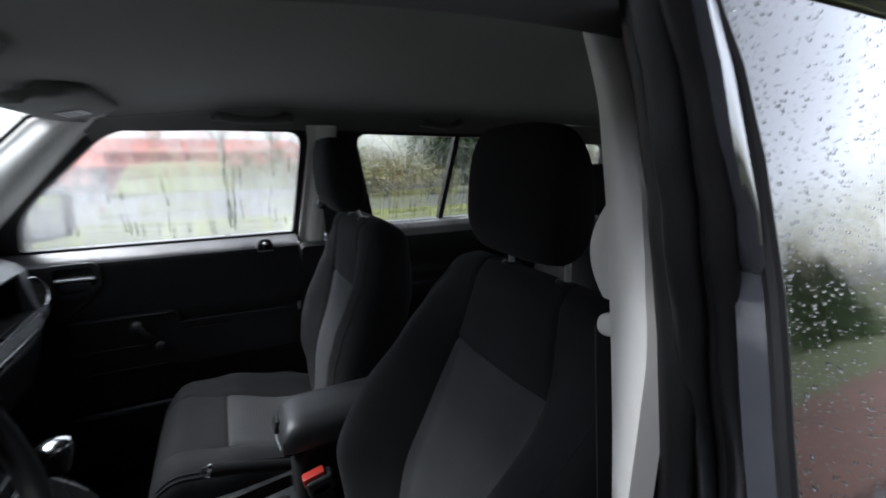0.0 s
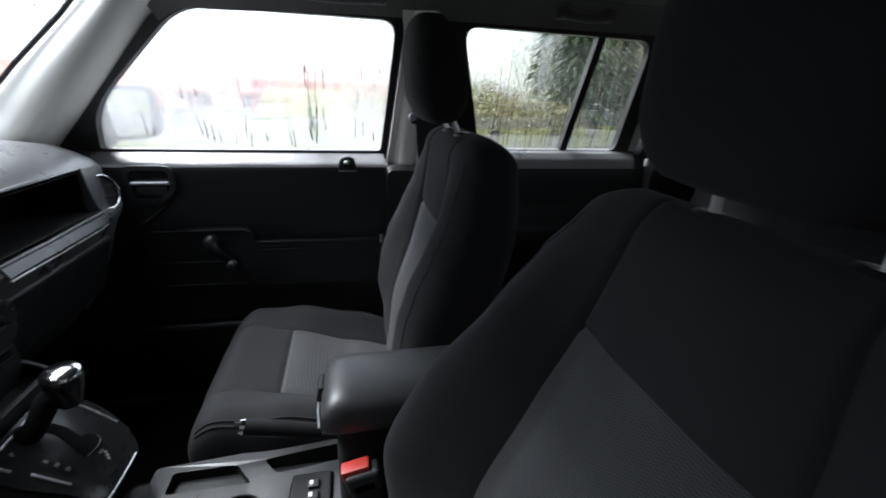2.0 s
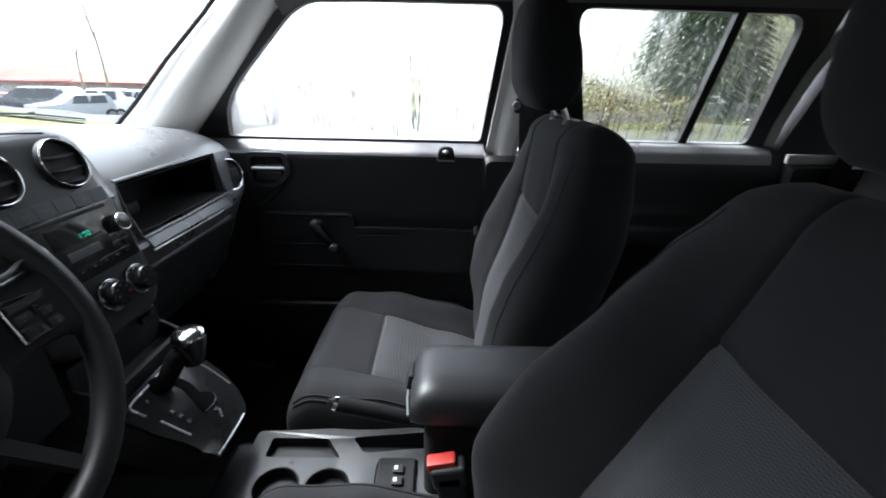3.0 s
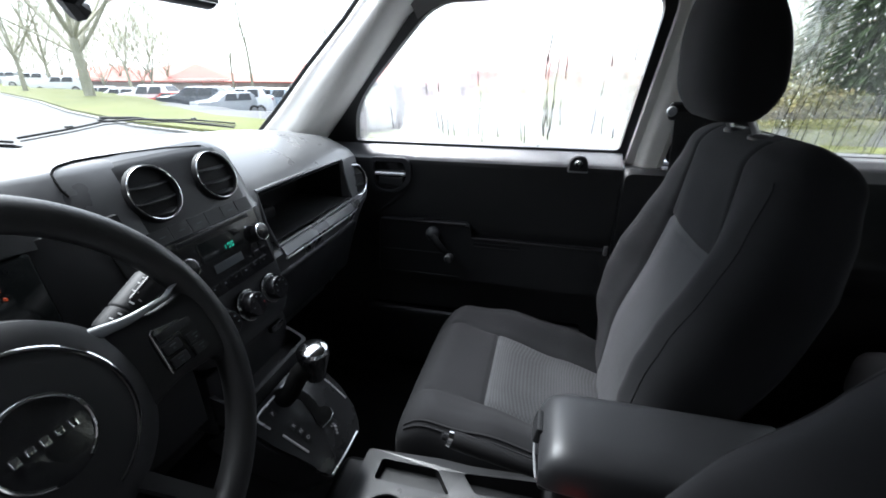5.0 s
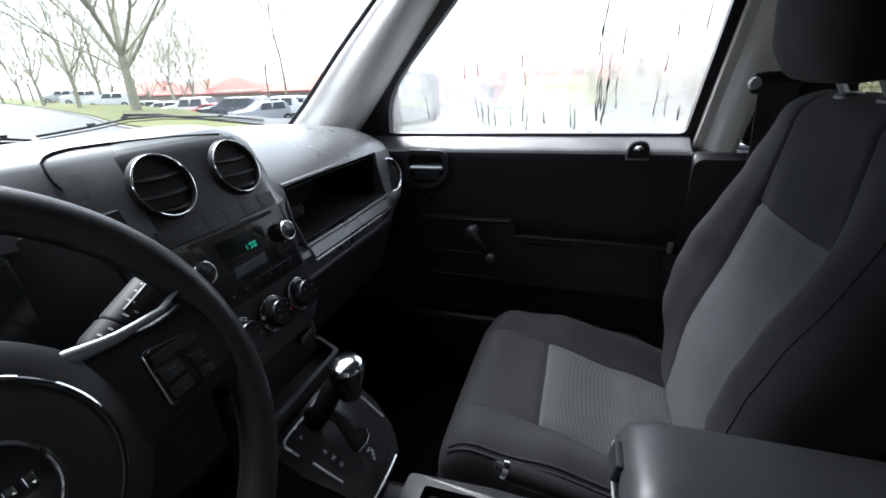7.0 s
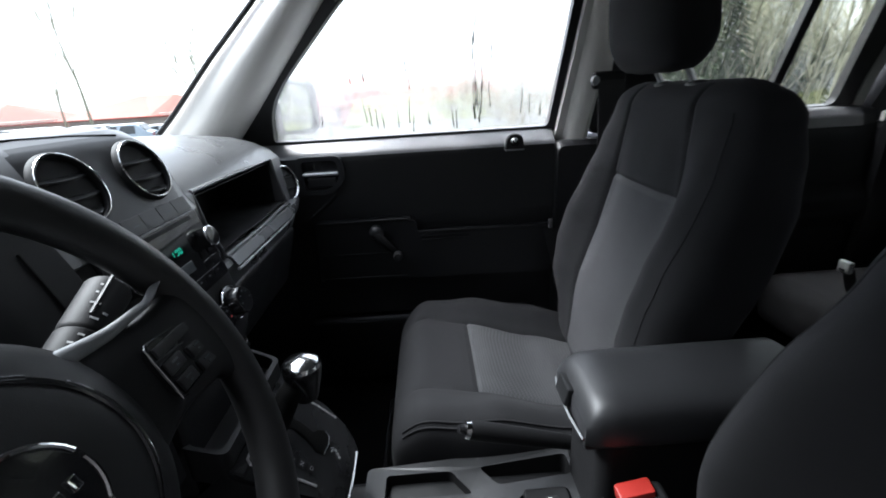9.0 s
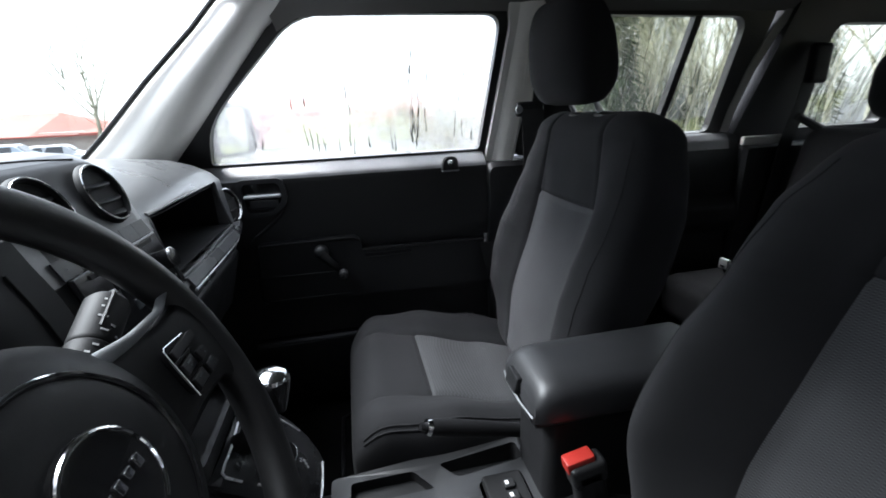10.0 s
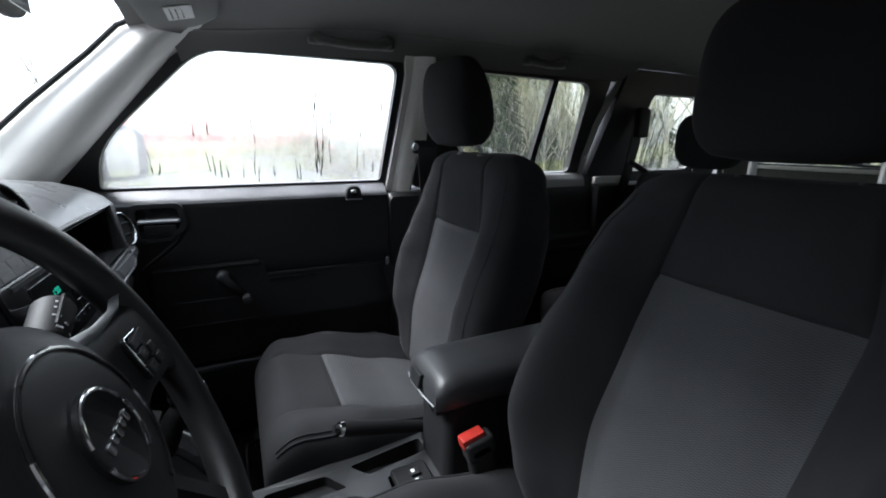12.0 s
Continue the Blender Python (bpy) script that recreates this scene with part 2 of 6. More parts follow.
def join(*bms):
    """One bmesh out of several."""
    out = bms[0]
    for b in bms[1:]:
        me = bpy.data.meshes.new("scrap")
        b.to_mesh(me)
        b.free()
        out.from_mesh(me)
        bpy.data.meshes.remove(me)
    return out


def loft(rings, closed=True, caps=True, loop=False):
    """Skins a row of rings with the same number of points."""
    bm = bmesh.new()
    vs = [[bm.verts.new(p) for p in r] for r in rings]
    n = len(rings[0])
    rows = list(zip(vs, vs[1:])) + ([(vs[-1], vs[0])] if loop else [])
    for a, b in rows:
        for i in range(n if closed else n - 1):
            j = (i + 1) % n
            bm.faces.new((a[i], a[j], b[j], b[i]))
    if caps and closed and not loop:
        bm.faces.new(vs[0][::-1])
        bm.faces.new(vs[-1])
    bmesh.ops.recalc_face_normals(bm, faces=bm.faces)
    return bm


def tube(pts, r, n=10, loop=False):
    """A round tube along a row of points; r may be a list."""
    pts = [Vector(p) for p in pts]
    k = len(pts)
    rad = r if isinstance(r, (list, tuple)) else [r] * k
    rings, side = [], None
    for i, p in enumerate(pts):
        d = (pts[(i + 1) % k] - pts[i - 1]) if loop else (pts[min(i + 1, k - 1)] - pts[max(i - 1, 0)])
        d.normalize()
        if side is None:
            side = d.orthogonal().normalized()
        side = (side - d * side.dot(d)).normalized()
        up = d.cross(side)
        rings.append([p + (side * math.cos(a) + up * math.sin(a)) * rad[i] for a in [2 * math.pi * j / n for j in range(n)]])
    return loft(rings, loop=loop)


def lathe(profile, m, n=32):
    """A turned body: (radius, height) pairs about the local z axis of m."""
    rings = [[m @ Vector((r * math.cos(2 * math.pi * j / n), r * math.sin(2 * math.pi * j / n), h)) for j in range(n)] for r, h in profile]
    return loft(rings)


def rounded(pts, radii, seg=5):
    """A closed outline with its corners rounded: each corner gives seg + 1 points."""
    out = []
    n = len(pts)
    for i, p in enumerate(pts):
        a, p, b = Vector(pts[i - 1]), Vector(p), Vector(pts[(i + 1) % n])
        r = radii[i] if isinstance(radii, (list, tuple)) else radii
        da, db = (a - p), (b - p)
        ra, rb = min(r, da.length * 0.48), min(r, db.length * 0.48)
        s, e = p + da.normalized() * ra, p + db.normalized() * rb
        for k in range(seg + 1):
            t = k / seg
            out.append(s * (1 - t) ** 2 + p * 2 * t * (1 - t) + e * t * t)
    return out


def slab(outline, place, w0, w1, bev=0.0):
    """A plate: a flat outline (u, v) given depth from w0 to w1 through place(u, v, w)."""
    rings = []
    if bev:
        c = sum((Vector(p) for p in outline), Vector((0, 0))) / len(outline)
        shrink = [Vector(p) + (c - Vector(p)).normalized() * bev for p in outline]
        s = 1 if w1 > w0 else -1
        rings = [(shrink, w0), (outline, w0 + s * bev), (outline, w1 - s * bev), (shrink, w1)]
    else:
        rings = [(outline, w0), (outline, w1)]
    return loft([[place(p[0], p[1], w) for p in o] for o, w in rings])


def hoop(outer, inner, place, w0, w1):
    """A flat frame between two outlines with the same number of points."""
    rings = [[place(p[0], p[1], w) for p in o] for o, w in ((outer, w0), (outer, w1), (inner, w1), (inner, w0))]
    return loft(rings, loop=True)


def sheet(f, nu, nv, thick=None):
    """A grid f(u, v) for u, v in 0..1, given thickness along the vector thick."""
    bm = bmesh.new()
    def grid(off):
        return [[bm.verts.new(Vector(f(i / nu, j / nv)) + off) for j in range(nv + 1)] for i in range(nu + 1)]
    a = grid(Vector((0, 0, 0)))
    for i in range(nu):
        for j in range(nv):
            bm.faces.new((a[i][j], a[i + 1][j], a[i + 1][j + 1], a[i][j + 1]))
    if thick is not None:
        b = grid(Vector(thick))
        for i in range(nu):
            for j in range(nv):
                bm.faces.new((b[i][j], b[i][j + 1], b[i + 1][j + 1], b[i + 1][j]))
        for i in range(nu):
            for j in (0, nv):
                bm.faces.new((a[i][j], a[i + 1][j], b[i + 1][j], b[i][j]))
        for j in range(nv):
            for i in (0, nu):
                bm.faces.new((a[i][j], a[i][j + 1], b[i][j + 1], b[i][j]))
    bmesh.ops.recalc_face_normals(bm, faces=bm.faces)
    return bm


def regions(rings, sort):
    """Skins rings like loft, but gives one bmesh for each answer of sort(ring, point)."""
    bms, vmap = {}, {}
    n = len(rings[0])
    def vert(key, i, j):
        bm = bms.setdefault(key, bmesh.new())
        if (key, i, j) not in vmap:
            vmap[key, i, j] = bm.verts.new(rings[i][j])
        return vmap[key, i, j]
    for i in range(len(rings) - 1):
        for j in range(n):
            k = (j + 1) % n
            key = sort(i, j)
            bms.setdefault(key, bmesh.new()).faces.new([vert(key, *q) for q in ((i, j), (i, k), (i + 1, k), (i + 1, j))])
    for end in (0, len(rings) - 1):
        key = sort(0, 0)
        bms[key].faces.new([vert(key, end, j) for j in range(n)])
    for bm in bms.values():
        bmesh.ops.recalc_face_normals(bm, faces=bm.faces)
    return bms


def letters(text, size, m, material, parent, name="lettering", label=""):
    """Printed characters in the built-in font, as a thin mesh on the pose m."""
    cu = bpy.data.curves.new(name, "FONT")
    cu.body, cu.size, cu.extrude, cu.align_x, cu.align_y = text, size, 0.0002, "CENTER", "CENTER"
    tmp = bpy.data.objects.new(name, cu)
    me = bpy.data.meshes.new_from_object(tmp)
    bpy.data.objects.remove(tmp)
    me.transform(m)
    me.materials.clear()
    me.materials.append(material)
    ob = new(name, me)
    ob.parent = parent
    if label:
        ob["label"] = label
    return ob


def glass_y(z, s=1):
    """How far out the side windows lie at a height; s is the side of the car."""
    return s * (0.745 - 0.26 * (z - 1.15))


# ---- the car's shell ----
def side(s):
    """A mapping of (x, z, depth) on to the slanting plane of the side windows; depth runs outwards."""
    return lambda x, z, w: Vector((x, glass_y(z, s) + s * w, z))


def flat(s, y):
    return lambda x, z, w: Vector((x, s * (y + w), z))


floor = tagged(part("floor", join(rbox((0.45, 0, 0.31), (2.9, 1.5, 0.08), 0.01), rbox((0.1, 0.0, 0.40), (1.9, 0.24, 0.16), 0.05, 4)), CARPET),
               "black carpeted car floor with a raised tunnel", "car floor", kind="structure")


def roof_line(u, v):
    x, y = lerp(-0.52, 1.95, u), lerp(-0.675, 0.675, v)
    t = abs(y) / 0.675
    z = 1.607 - 0.012 * t * t - 0.080 * t ** 7 - 0.05 * step(0.25, 0.0, u) - 0.04 * step(0.75, 1.0, u)
    return (x, y, z)


tagged(part("ceiling", sheet(lambda u, v: roof_line(u, v * 0.945), 40, 40, (0, 0, 0.03)), LINER), "grey felt headliner under the car roof", "headliner", kind="structure")
tagged(part("roof", sheet(lambda u, v: (Vector(roof_line(u, v)) + Vector((0, (v - 0.5) * 0.12, 0.05)))[:], 20, 20, (0, 0, 0.01)), PAINT),
       "grey painted steel car roof", "car roof", kind="structure")


def swept(line_a, line_b, n, bulge, thick, peak=1.0):
    """A trim strip between two lines of points, bulging by a vector and thickened."""
    def at(line, t):
        k = t * (len(line) - 1)
        i = min(int(k), len(line) - 2)
        return Vector(line[i]).lerp(Vector(line[i + 1]), k - i)
    b = Vector(bulge)
    return sheet(lambda u, v: at(line_a, u).lerp(at(line_b, u), v) + b * math.sin(math.pi * v ** peak), n, 14, thick)


# windscreen pillars: light trim between the windscreen's edge and the door seal
A_IN = [(-0.775, 0.722, 1.135), (-0.69, 0.706, 1.225), (-0.56, 0.672, 1.365), (-0.455, 0.645, 1.478), (-0.40, 0.632, 1.520), (-0.30, 0.62, 1.545)]
A_OUT = [(-0.99, 0.640, 1.125), (-0.865, 0.632, 1.235), (-0.735, 0.612, 1.355), (-0.61, 0.595, 1.462), (-0.545, 0.580, 1.522), (-0.46, 0.54, 1.556)]
for s in (1, -1):
    a, b = [[(p[0], p[1] * s, p[2]) for p in line] for line in (A_IN, A_OUT)]
    tagged(part("pillar_trim", swept(a, b, 40, (0.010, -0.088 * s, 0.010), (-0.03, 0.03 * s, -0.01), 0.5), TRIM),
           "light grey plastic windscreen pillar trim", "pillar trim", kind="structure")
    tagged(part("glass_edge_seal", tube([(p[0] + 0.004, p[1] - 0.012 * s, p[2] + 0.004) for p in b], 0.006, 8), RUBBER),
           "black seal along the windscreen edge", "seal", kind="structure")

# lower edge of the headliner, down to the door seals
for s in (1,):
    def liner_edge(u, v, s=s):
        x = lerp(-0.45 + 0.02 * v, 1.12, u)
        top = Vector(roof_line((x + 0.52) / 2.47, (0.56 / 0.675 + 1) / 2)).z - 0.002
        low = 1.513 - 0.012 * step(0.1, -0.36, x) - 0.042 * step(-0.36, -0.46, x)
        return (x, s * (lerp(0.56, glass_y(1.512) - 0.0155, v) - 0.006 * math.sin(math.pi * v)), lerp(top, low, v ** 1.6))
    tagged(part("headliner_edge", sheet(liner_edge, 60, 10, (0, 0.004 * s, 0.02)), LINER), "grey felt edge of the headliner above the doors", "headliner", kind="structure")

# middle pillars
for s in (1, -1):
    pr = side(s)
    f = 0.0 if s > 0 else 0.075
    # Passenger-side light trim stops short where the pillar lies in shade.
    g = 0.245 if s > 0 else 0.30
    up = rounded([(0.158 + f, 1.545), (g, 1.545), (g - 0.005, 1.47), (g - 0.022, 1.30), (g - 0.028, 1.11), (0.122 + f, 1.11), (0.128 + f, 1.16), (0.168 + f, 1.48)], 0.012, 3)
    tagged(part("pillar_trim", slab(up, lambda x, z, w, pr=pr: pr(x, z, w), -0.028, 0.03 if s > 0 else -0.004, 0.010), TRIM),
           "light grey plastic middle pillar trim", "pillar trim", kind="structure")
    low = rounded([(0.118 + f * 1.6, 1.112), (0.375, 1.112), (0.40, 0.35), (0.11 + f * 1.6, 0.35)], 0.02, 3)
    tagged(part("pillar_trim", slab(low, flat(s, 0.72), -0.045, 0.03 if s > 0 else 0.0, 0.014), PANEL), "dark plastic lower middle pillar trim", "pillar trim", kind="structure")
    # rear pillars, light strip and dark lining behind it
    strip = rounded([(0.976, 1.10), (1.008, 1.10), (1.009, 1.225), (1.028, 1.35), (1.062, 1.45), (1.110, 1.55), (1.072, 1.55), (1.025, 1.45), (0.992, 1.35), (0.978, 1.225)], 0.006, 3)
    tagged(part("pillar_trim", slab(strip, side(s), -0.019, 0.02, 0.006), GREYTRIM), "grey plastic rear pillar trim", "pillar trim", kind="structure")
    outer = [(1.012, 1.11), (1.88, 1.11), (1.86, 1.56), (1.092, 1.56)]
    inner = [(1.262, 1.155), (1.66, 1.155), (1.61, 1.478), (1.262, 1.478)]
    tagged(part("side_lining", hoop(rounded(outer, 0.02), rounded(inner, [0.02, 0.03, 0.05, 0.045]), side(s), -0.035, 0.0115), PANEL),
           "dark lining round the cargo window", "lining", kind="structure")
    w = thing("window_3", "rain-streaked cargo side window in a black seal", "window", kind="structure")
    part("window_frame", hoop(rounded([(1.252, 1.145), (1.672, 1.145), (1.62, 1.488), (1.252, 1.488)], [0.02, 0.03, 0.05, 0.045]), rounded(inner, [0.02, 0.03, 0.05, 0.045]), side(s), 0.0, 0.012), RUBBER, w)
    part("pane", slab(rounded(inner, [0.02, 0.03, 0.05, 0.045]), side(s), 0.006, 0.010), PANE_REAR, w).visible_shadow = False
    tagged(part("sill_trim", rbox((1.108, s * 0.658, 1.127), (0.205, 0.016, 0.030), 0.006, 3), GREYTRIM), "grey plastic trim below the cargo window", "trim", kind="structure")
    box = rounded([(1.03, 1.11), (1.95, 1.11), (1.97, 0.34), (1.03, 0.34)], 0.02)
    tagged(part("side_lining", slab(box, flat(s, 0.66), 0.0, 0.06, 0.014), PANEL), "dark plastic cargo side lining", "lining", kind="structure")

for_line = lambda dx, dy: [Vector((x + dx, glass_y(z) + dy, z)) for x, z in ((0.124, 1.10), (0.130, 1.16), (0.150, 1.32), (0.168, 1.47), (0.172, 1.53))]
tagged(part("pillar_trim", swept(for_line(0.0, 0.004), for_line(0.075, -0.052), 24, (-0.006, -0.014, 0), (0.02, 0.03, 0)), TRIM), "light grey rounded front edge of the middle pillar", "pillar trim", kind="structure")
# tailgate with its window
gate_out = [(-0.72, 0.34), (0.72, 0.34), (0.70, 1.10), (0.66, 1.57), (-0.66, 1.57), (-0.70, 1.10)]
gate_in = [(-0.52, 1.19), (0.52, 1.19), (0.53, 1.20), (0.47, 1.475), (-0.47, 1.475), (-0.53, 1.20)]
rear = lambda y, z, w: Vector((1.93 - 0.10 * (z - 1.0) + w, y, z))
gate = thing("door_4", "dark tailgate with a light window sill and rear wiper", "tailgate", kind="structure")
part("panel", hoop(rounded(gate_out, 0.04), rounded(gate_in, 0.05), rear, -0.03, 0.03), LINER, gate)
part("window_frame", hoop(rounded([(p[0] * 1.03, lerp(1.33, p[1], 1.08)) for p in gate_in], 0.035), rounded(gate_in, 0.05), rear, -0.036, -0.02), RUBBER, gate)
part("pane", slab(rounded(gate_in, 0.05), rear, 0.0, 0.004), PANE_REAR, gate).visible_shadow = False
part("window_sill", rbox((1.885, 0, 1.176), (0.03, 1.04, 0.018), 0.005), TRIM, gate)
part("rear_wiper", tube([(1.93, -0.05, 1.17), (1.925, 0.1, 1.195), (1.925, 0.36, 1.21)], 0.007, 8), SOFT, gate)

for s in (1, -1):
    tagged(part("kick_panel", rbox((-0.93, s * 0.715, 0.73), (0.27, 0.05, 0.80), 0.01), PANEL), "dark plastic kick panel beside the footwell", "kick panel", kind="structure")
# bulkhead, outer sides and front structure
tagged(part("bulkhead", rbox((-1.09, 0, 0.70), (0.10, 1.66, 0.84), 0.02), SOFT), "dark bulkhead behind the dashboard", "bulkhead", kind="structure")
tagged(part("body_side", rbox((0.45, 0.80, 0.70), (3.2, 0.035, 0.84), 0.012), PAINT), "grey painted car side", "car body", kind="structure")
tagged(part("body_side", rbox((1.10, -0.80, 0.70), (1.9, 0.035, 0.84), 0.012), PAINT), "grey painted car side", "car body", kind="structure")
tagged(part("body_front", rbox((-2.17, 0, 0.76), (0.07, 1.50, 0.58), 0.03, 3), PAINT), "grey painted front of the car", "car body", kind="structure")
for s in (1, -1):
    tagged(part("front_wing", sheet(lambda u, v, s=s: (lerp(-2.16, -1.13, u), s * (0.80 - 0.07 * v ** 3), lerp(0.36, 1.085 - 0.09 * (1 - u) ** 2, v)), 16, 10, (0, -0.02 * s, 0)), PAINT), "grey painted front wing", "car body", kind="structure")
    for x in (-1.62, 1.32):
        wh = thing("wheel", "black tyre on a silver road wheel", "wheel", "road wheels")
        spin = Matrix.Translation((x, 0.79 * s, 0.34)) @ Matrix.Rotation(radians(90), 4, "X")
        part("tyre", lathe([(0.20, -0.10), (0.31, -0.105), (0.335, -0.08), (0.34, 0.0), (0.335, 0.08), (0.31, 0.105), (0.20, 0.10)], spin, 40), RUBBER, wh)
        part("rim", lathe([(0.03, -0.09), (0.20, -0.095), (0.215, -0.10), (0.215, 0.10), (0.20, 0.095), (0.03, 0.09)], spin, 32), SILVER, wh)
tagged(part("rear_floor", rbox((1.6, 0, 0.60), (0.7, 1.36, 0.04), 0.01), CARPET), "black carpeted cargo floor", "cargo floor", kind="structure")


def bonnet(u, v):
    y = lerp(-0.72, 0.72, v)
    return (lerp(-1.28, -2.15, u), y, 1.150 - 0.10 * u * u - 0.05 * (y / 0.72) ** 4 - 0.03 * (y / 0.72) ** 2)


tagged(part("bonnet", sheet(bonnet, 16, 16, (0, 0, -0.02)), PAINT), "wet grey bonnet beyond the windscreen", "bonnet", kind="structure")
tagged(part("cowl", sheet(lambda u, v: (lerp(-1.30, -1.14, u) + 0.06 * (v * 2 - 1) ** 2, lerp(-0.70, 0.70, v), lerp(1.165, 1.186, u) - 0.045 * (v * 2 - 1) ** 2), 4, 20, (0, 0, -0.02)), GUNMETAL),
       "grey plastic cowl below the windscreen", "cowl", kind="structure")

# windscreen and its wipers
ws = thing("window_1", "clear windscreen with a few raindrops", "windscreen", kind="structure")
def screen(u, v):
    s = v * 2 - 1
    lo, hi = Vector((-1.16 + 0.175 * s * s, 0.645 * s, 1.160 - 0.032 * s * s)), Vector((-0.52 - 0.035 * s * s, 0.588 * s, 1.562 - 0.035 * s * s))
    return lo.lerp(hi, u)
part("pane", sheet(screen, 12, 16, (-0.004, 0, 0.002)), PANE, ws)
BLADES = ([(-1.09, 0.11, 1.222), (-1.085, 0.21, 1.229), (-1.08, 0.28, 1.237), (-1.07, 0.36, 1.235), (-1.05, 0.519, 1.220), (-1.04, 0.665, 1.197)],
          [(-1.07, -0.45, 1.200), (-1.09, -0.30, 1.215), (-1.10, -0.15, 1.225), (-1.10, 0.0, 1.228), (-1.09, 0.06, 1.224), (-1.09, 0.10, 1.216)])
for base in BLADES:
    base = [Vector(p) for p in base]
    wp = thing("windscreen_wiper", "black wiper lying along the windscreen base", "wiper", "windscreen wipers")
    part("blade", tube(base, 0.0026, 6), SOFT, wp)
    part("rubber", tube([p + Vector((0.005, 0, -0.006)) for p in base], 0.0013, 6), RUBBER, wp)
    part("arm", tube([base[2] + Vector((-0.004, 0, 0.008)), base[3] + Vector((-0.012, 0, 0.004)), base[5] + Vector((-0.03, 0.03, -0.016))], 0.0034, 6), SOFT, wp)
    for k in (1, 2, 4):
        part("clip", rbox(base[k] + Vector((-0.003, 0, 0.004)), (0.006, 0.016, 0.005), 0.0015), PLASTIC, wp)

# ---- front passenger door ----
GL_IN = [(-0.664, 1.150), (0.106, 1.150), (0.147, 1.508), (-0.385, 1.508), (-0.645, 1.262)]
GL_R = [0.012, 0.016, 0.045, 0.07, 0.10]
GL_OUT = [(-0.785, 1.120), (0.128, 1.120), (0.178, 1.538), (-0.405, 1.538), (-0.775, 1.16)]
door = thing("door_1", "closed dark front passenger door with a fogged window", "car door", kind="structure")
part("window_frame", hoop(rounded(GL_OUT, [0.02, 0.02, 0.05, 0.09, 0.02]), rounded(GL_IN, GL_R), side(1), -0.014, 0.0115), RUBBER, door, "black window frame and seal")
part("pane", slab(rounded(GL_IN, GL_R), side(1), 0.006, 0.010), PANE_FOG, door, "fogged window glass with clear runs").visible_shadow = False


def door_skin(x0, x1, rows, bow=0.0):
    """A door trim surface: rows of (z, y) bent along x."""
    def f(u, v):
        k = v * (len(rows) - 1)
        i = min(int(k), len(rows) - 2)
        z, y = [lerp(rows[i][c], rows[i + 1][c], k - i) for c in (0, 1)]
        return (lerp(x0, x1, u), y + bow * (u * 2 - 1) ** 2, z)
    return f


SKIN = [(1.153, 0.758), (1.151, 0.742), (1.148, 0.738), (1.140, 0.727), (1.132, 0.716), (1.124, 0.7055), (1.1185, 0.6985), (1.113, 0.693), (1.106, 0.6895), (1.095, 0.688), (1.08, 0.6875)]
SKIN += [(1.05, 0.687), (1.00, 0.685), (0.95, 0.684), (0.93, 0.684), (0.90, 0.688), (0.80, 0.690), (0.70, 0.688), (0.60, 0.682), (0.50, 0.680), (0.42, 0.690), (0.36, 0.71)]
# The ledge's paler colour holds window light; the panel below is the true vinyl.
part("window_ledge", sheet(door_skin(-0.80, 0.116, SKIN[:9]), 50, 40, (0, 0.012, -0.012)), LITSILL, door, "soft cap sloping down from the glass, coloured lighter for window light")
part("door_panel", sheet(door_skin(-0.80, 0.116, SKIN[8:]), 50, 80, (0, 0.025, 0)), VINYL, door, "dark grained vinyl door trim")
# handle bowl
bowl_o = rounded([(-0.598, 1.006), (-0.515, 1.006), (-0.470, 1.045), (-0.478, 1.112), (-0.602, 1.112)], [0.022, 0.025, 0.02, 0.022, 0.022])
bowl_i = rounded([(-0.585, 1.018), (-0.520, 1.018), (-0.485, 1.050), (-0.490, 1.100), (-0.590, 1.100)], [0.018, 0.02, 0.018, 0.018, 0.018])
bz = part("handle_bezel", hoop(bowl_o, bowl_i, flat(1, 0.690), -0.016, 0.004), ARM, door)
part("bowl", slab(bowl_i, flat(1, 0.688), -0.0015, 0.0), GLOSS, bz)
part("door_handle", rbox((-0.536, 0.676, 1.064), (0.100, 0.014, 0.013), 0.006, 3), BRIGHT, door, "chrome door handle bar")
part("handle_lever", rbox((-0.536, 0.681, 1.041), (0.078, 0.010, 0.026), 0.004, 3), GUNMETAL, door)
# swage below the bowl
part("crease", tube([(-0.478, 0.689, 1.035), (-0.50, 0.688, 1.005), (-0.535, 0.688, 0.975), (-0.575, 0.688, 0.945), (-0.60, 0.687, 0.925)], [0.002, 0.006, 0.007, 0.006, 0.003], 10), VINYL, door)
# lock button in its bezel
lk = part("lock_bezel", slab(rounded([(-0.026, 1.095), (0.028, 1.095), (0.024, 1.14), (-0.021, 1.14)], [0.006, 0.006, 0.022, 0.022]), flat(1, 0.694), -0.016, 0.004, 0.003), PLASTIC, door)
part("lock_lip", tube([(-0.024, 0.680, 1.097), (0.027, 0.680, 1.097)], 0.003, 8), SILVER, lk)
part("lock_knob", lathe([(0.002, 0.0), (0.011, 0.002), (0.012, 0.010), (0.008, 0.016), (0.001, 0.017)], Matrix.Translation((0.001, 0.684, 1.118)) @ Matrix.Rotation(radians(90), 4, "X"), 16), GLOSS, door)
part("lock_mark", rbox((0.001, 0.666, 1.124), (0.005, 0.002, 0.009), 0.001), WHITE, door)
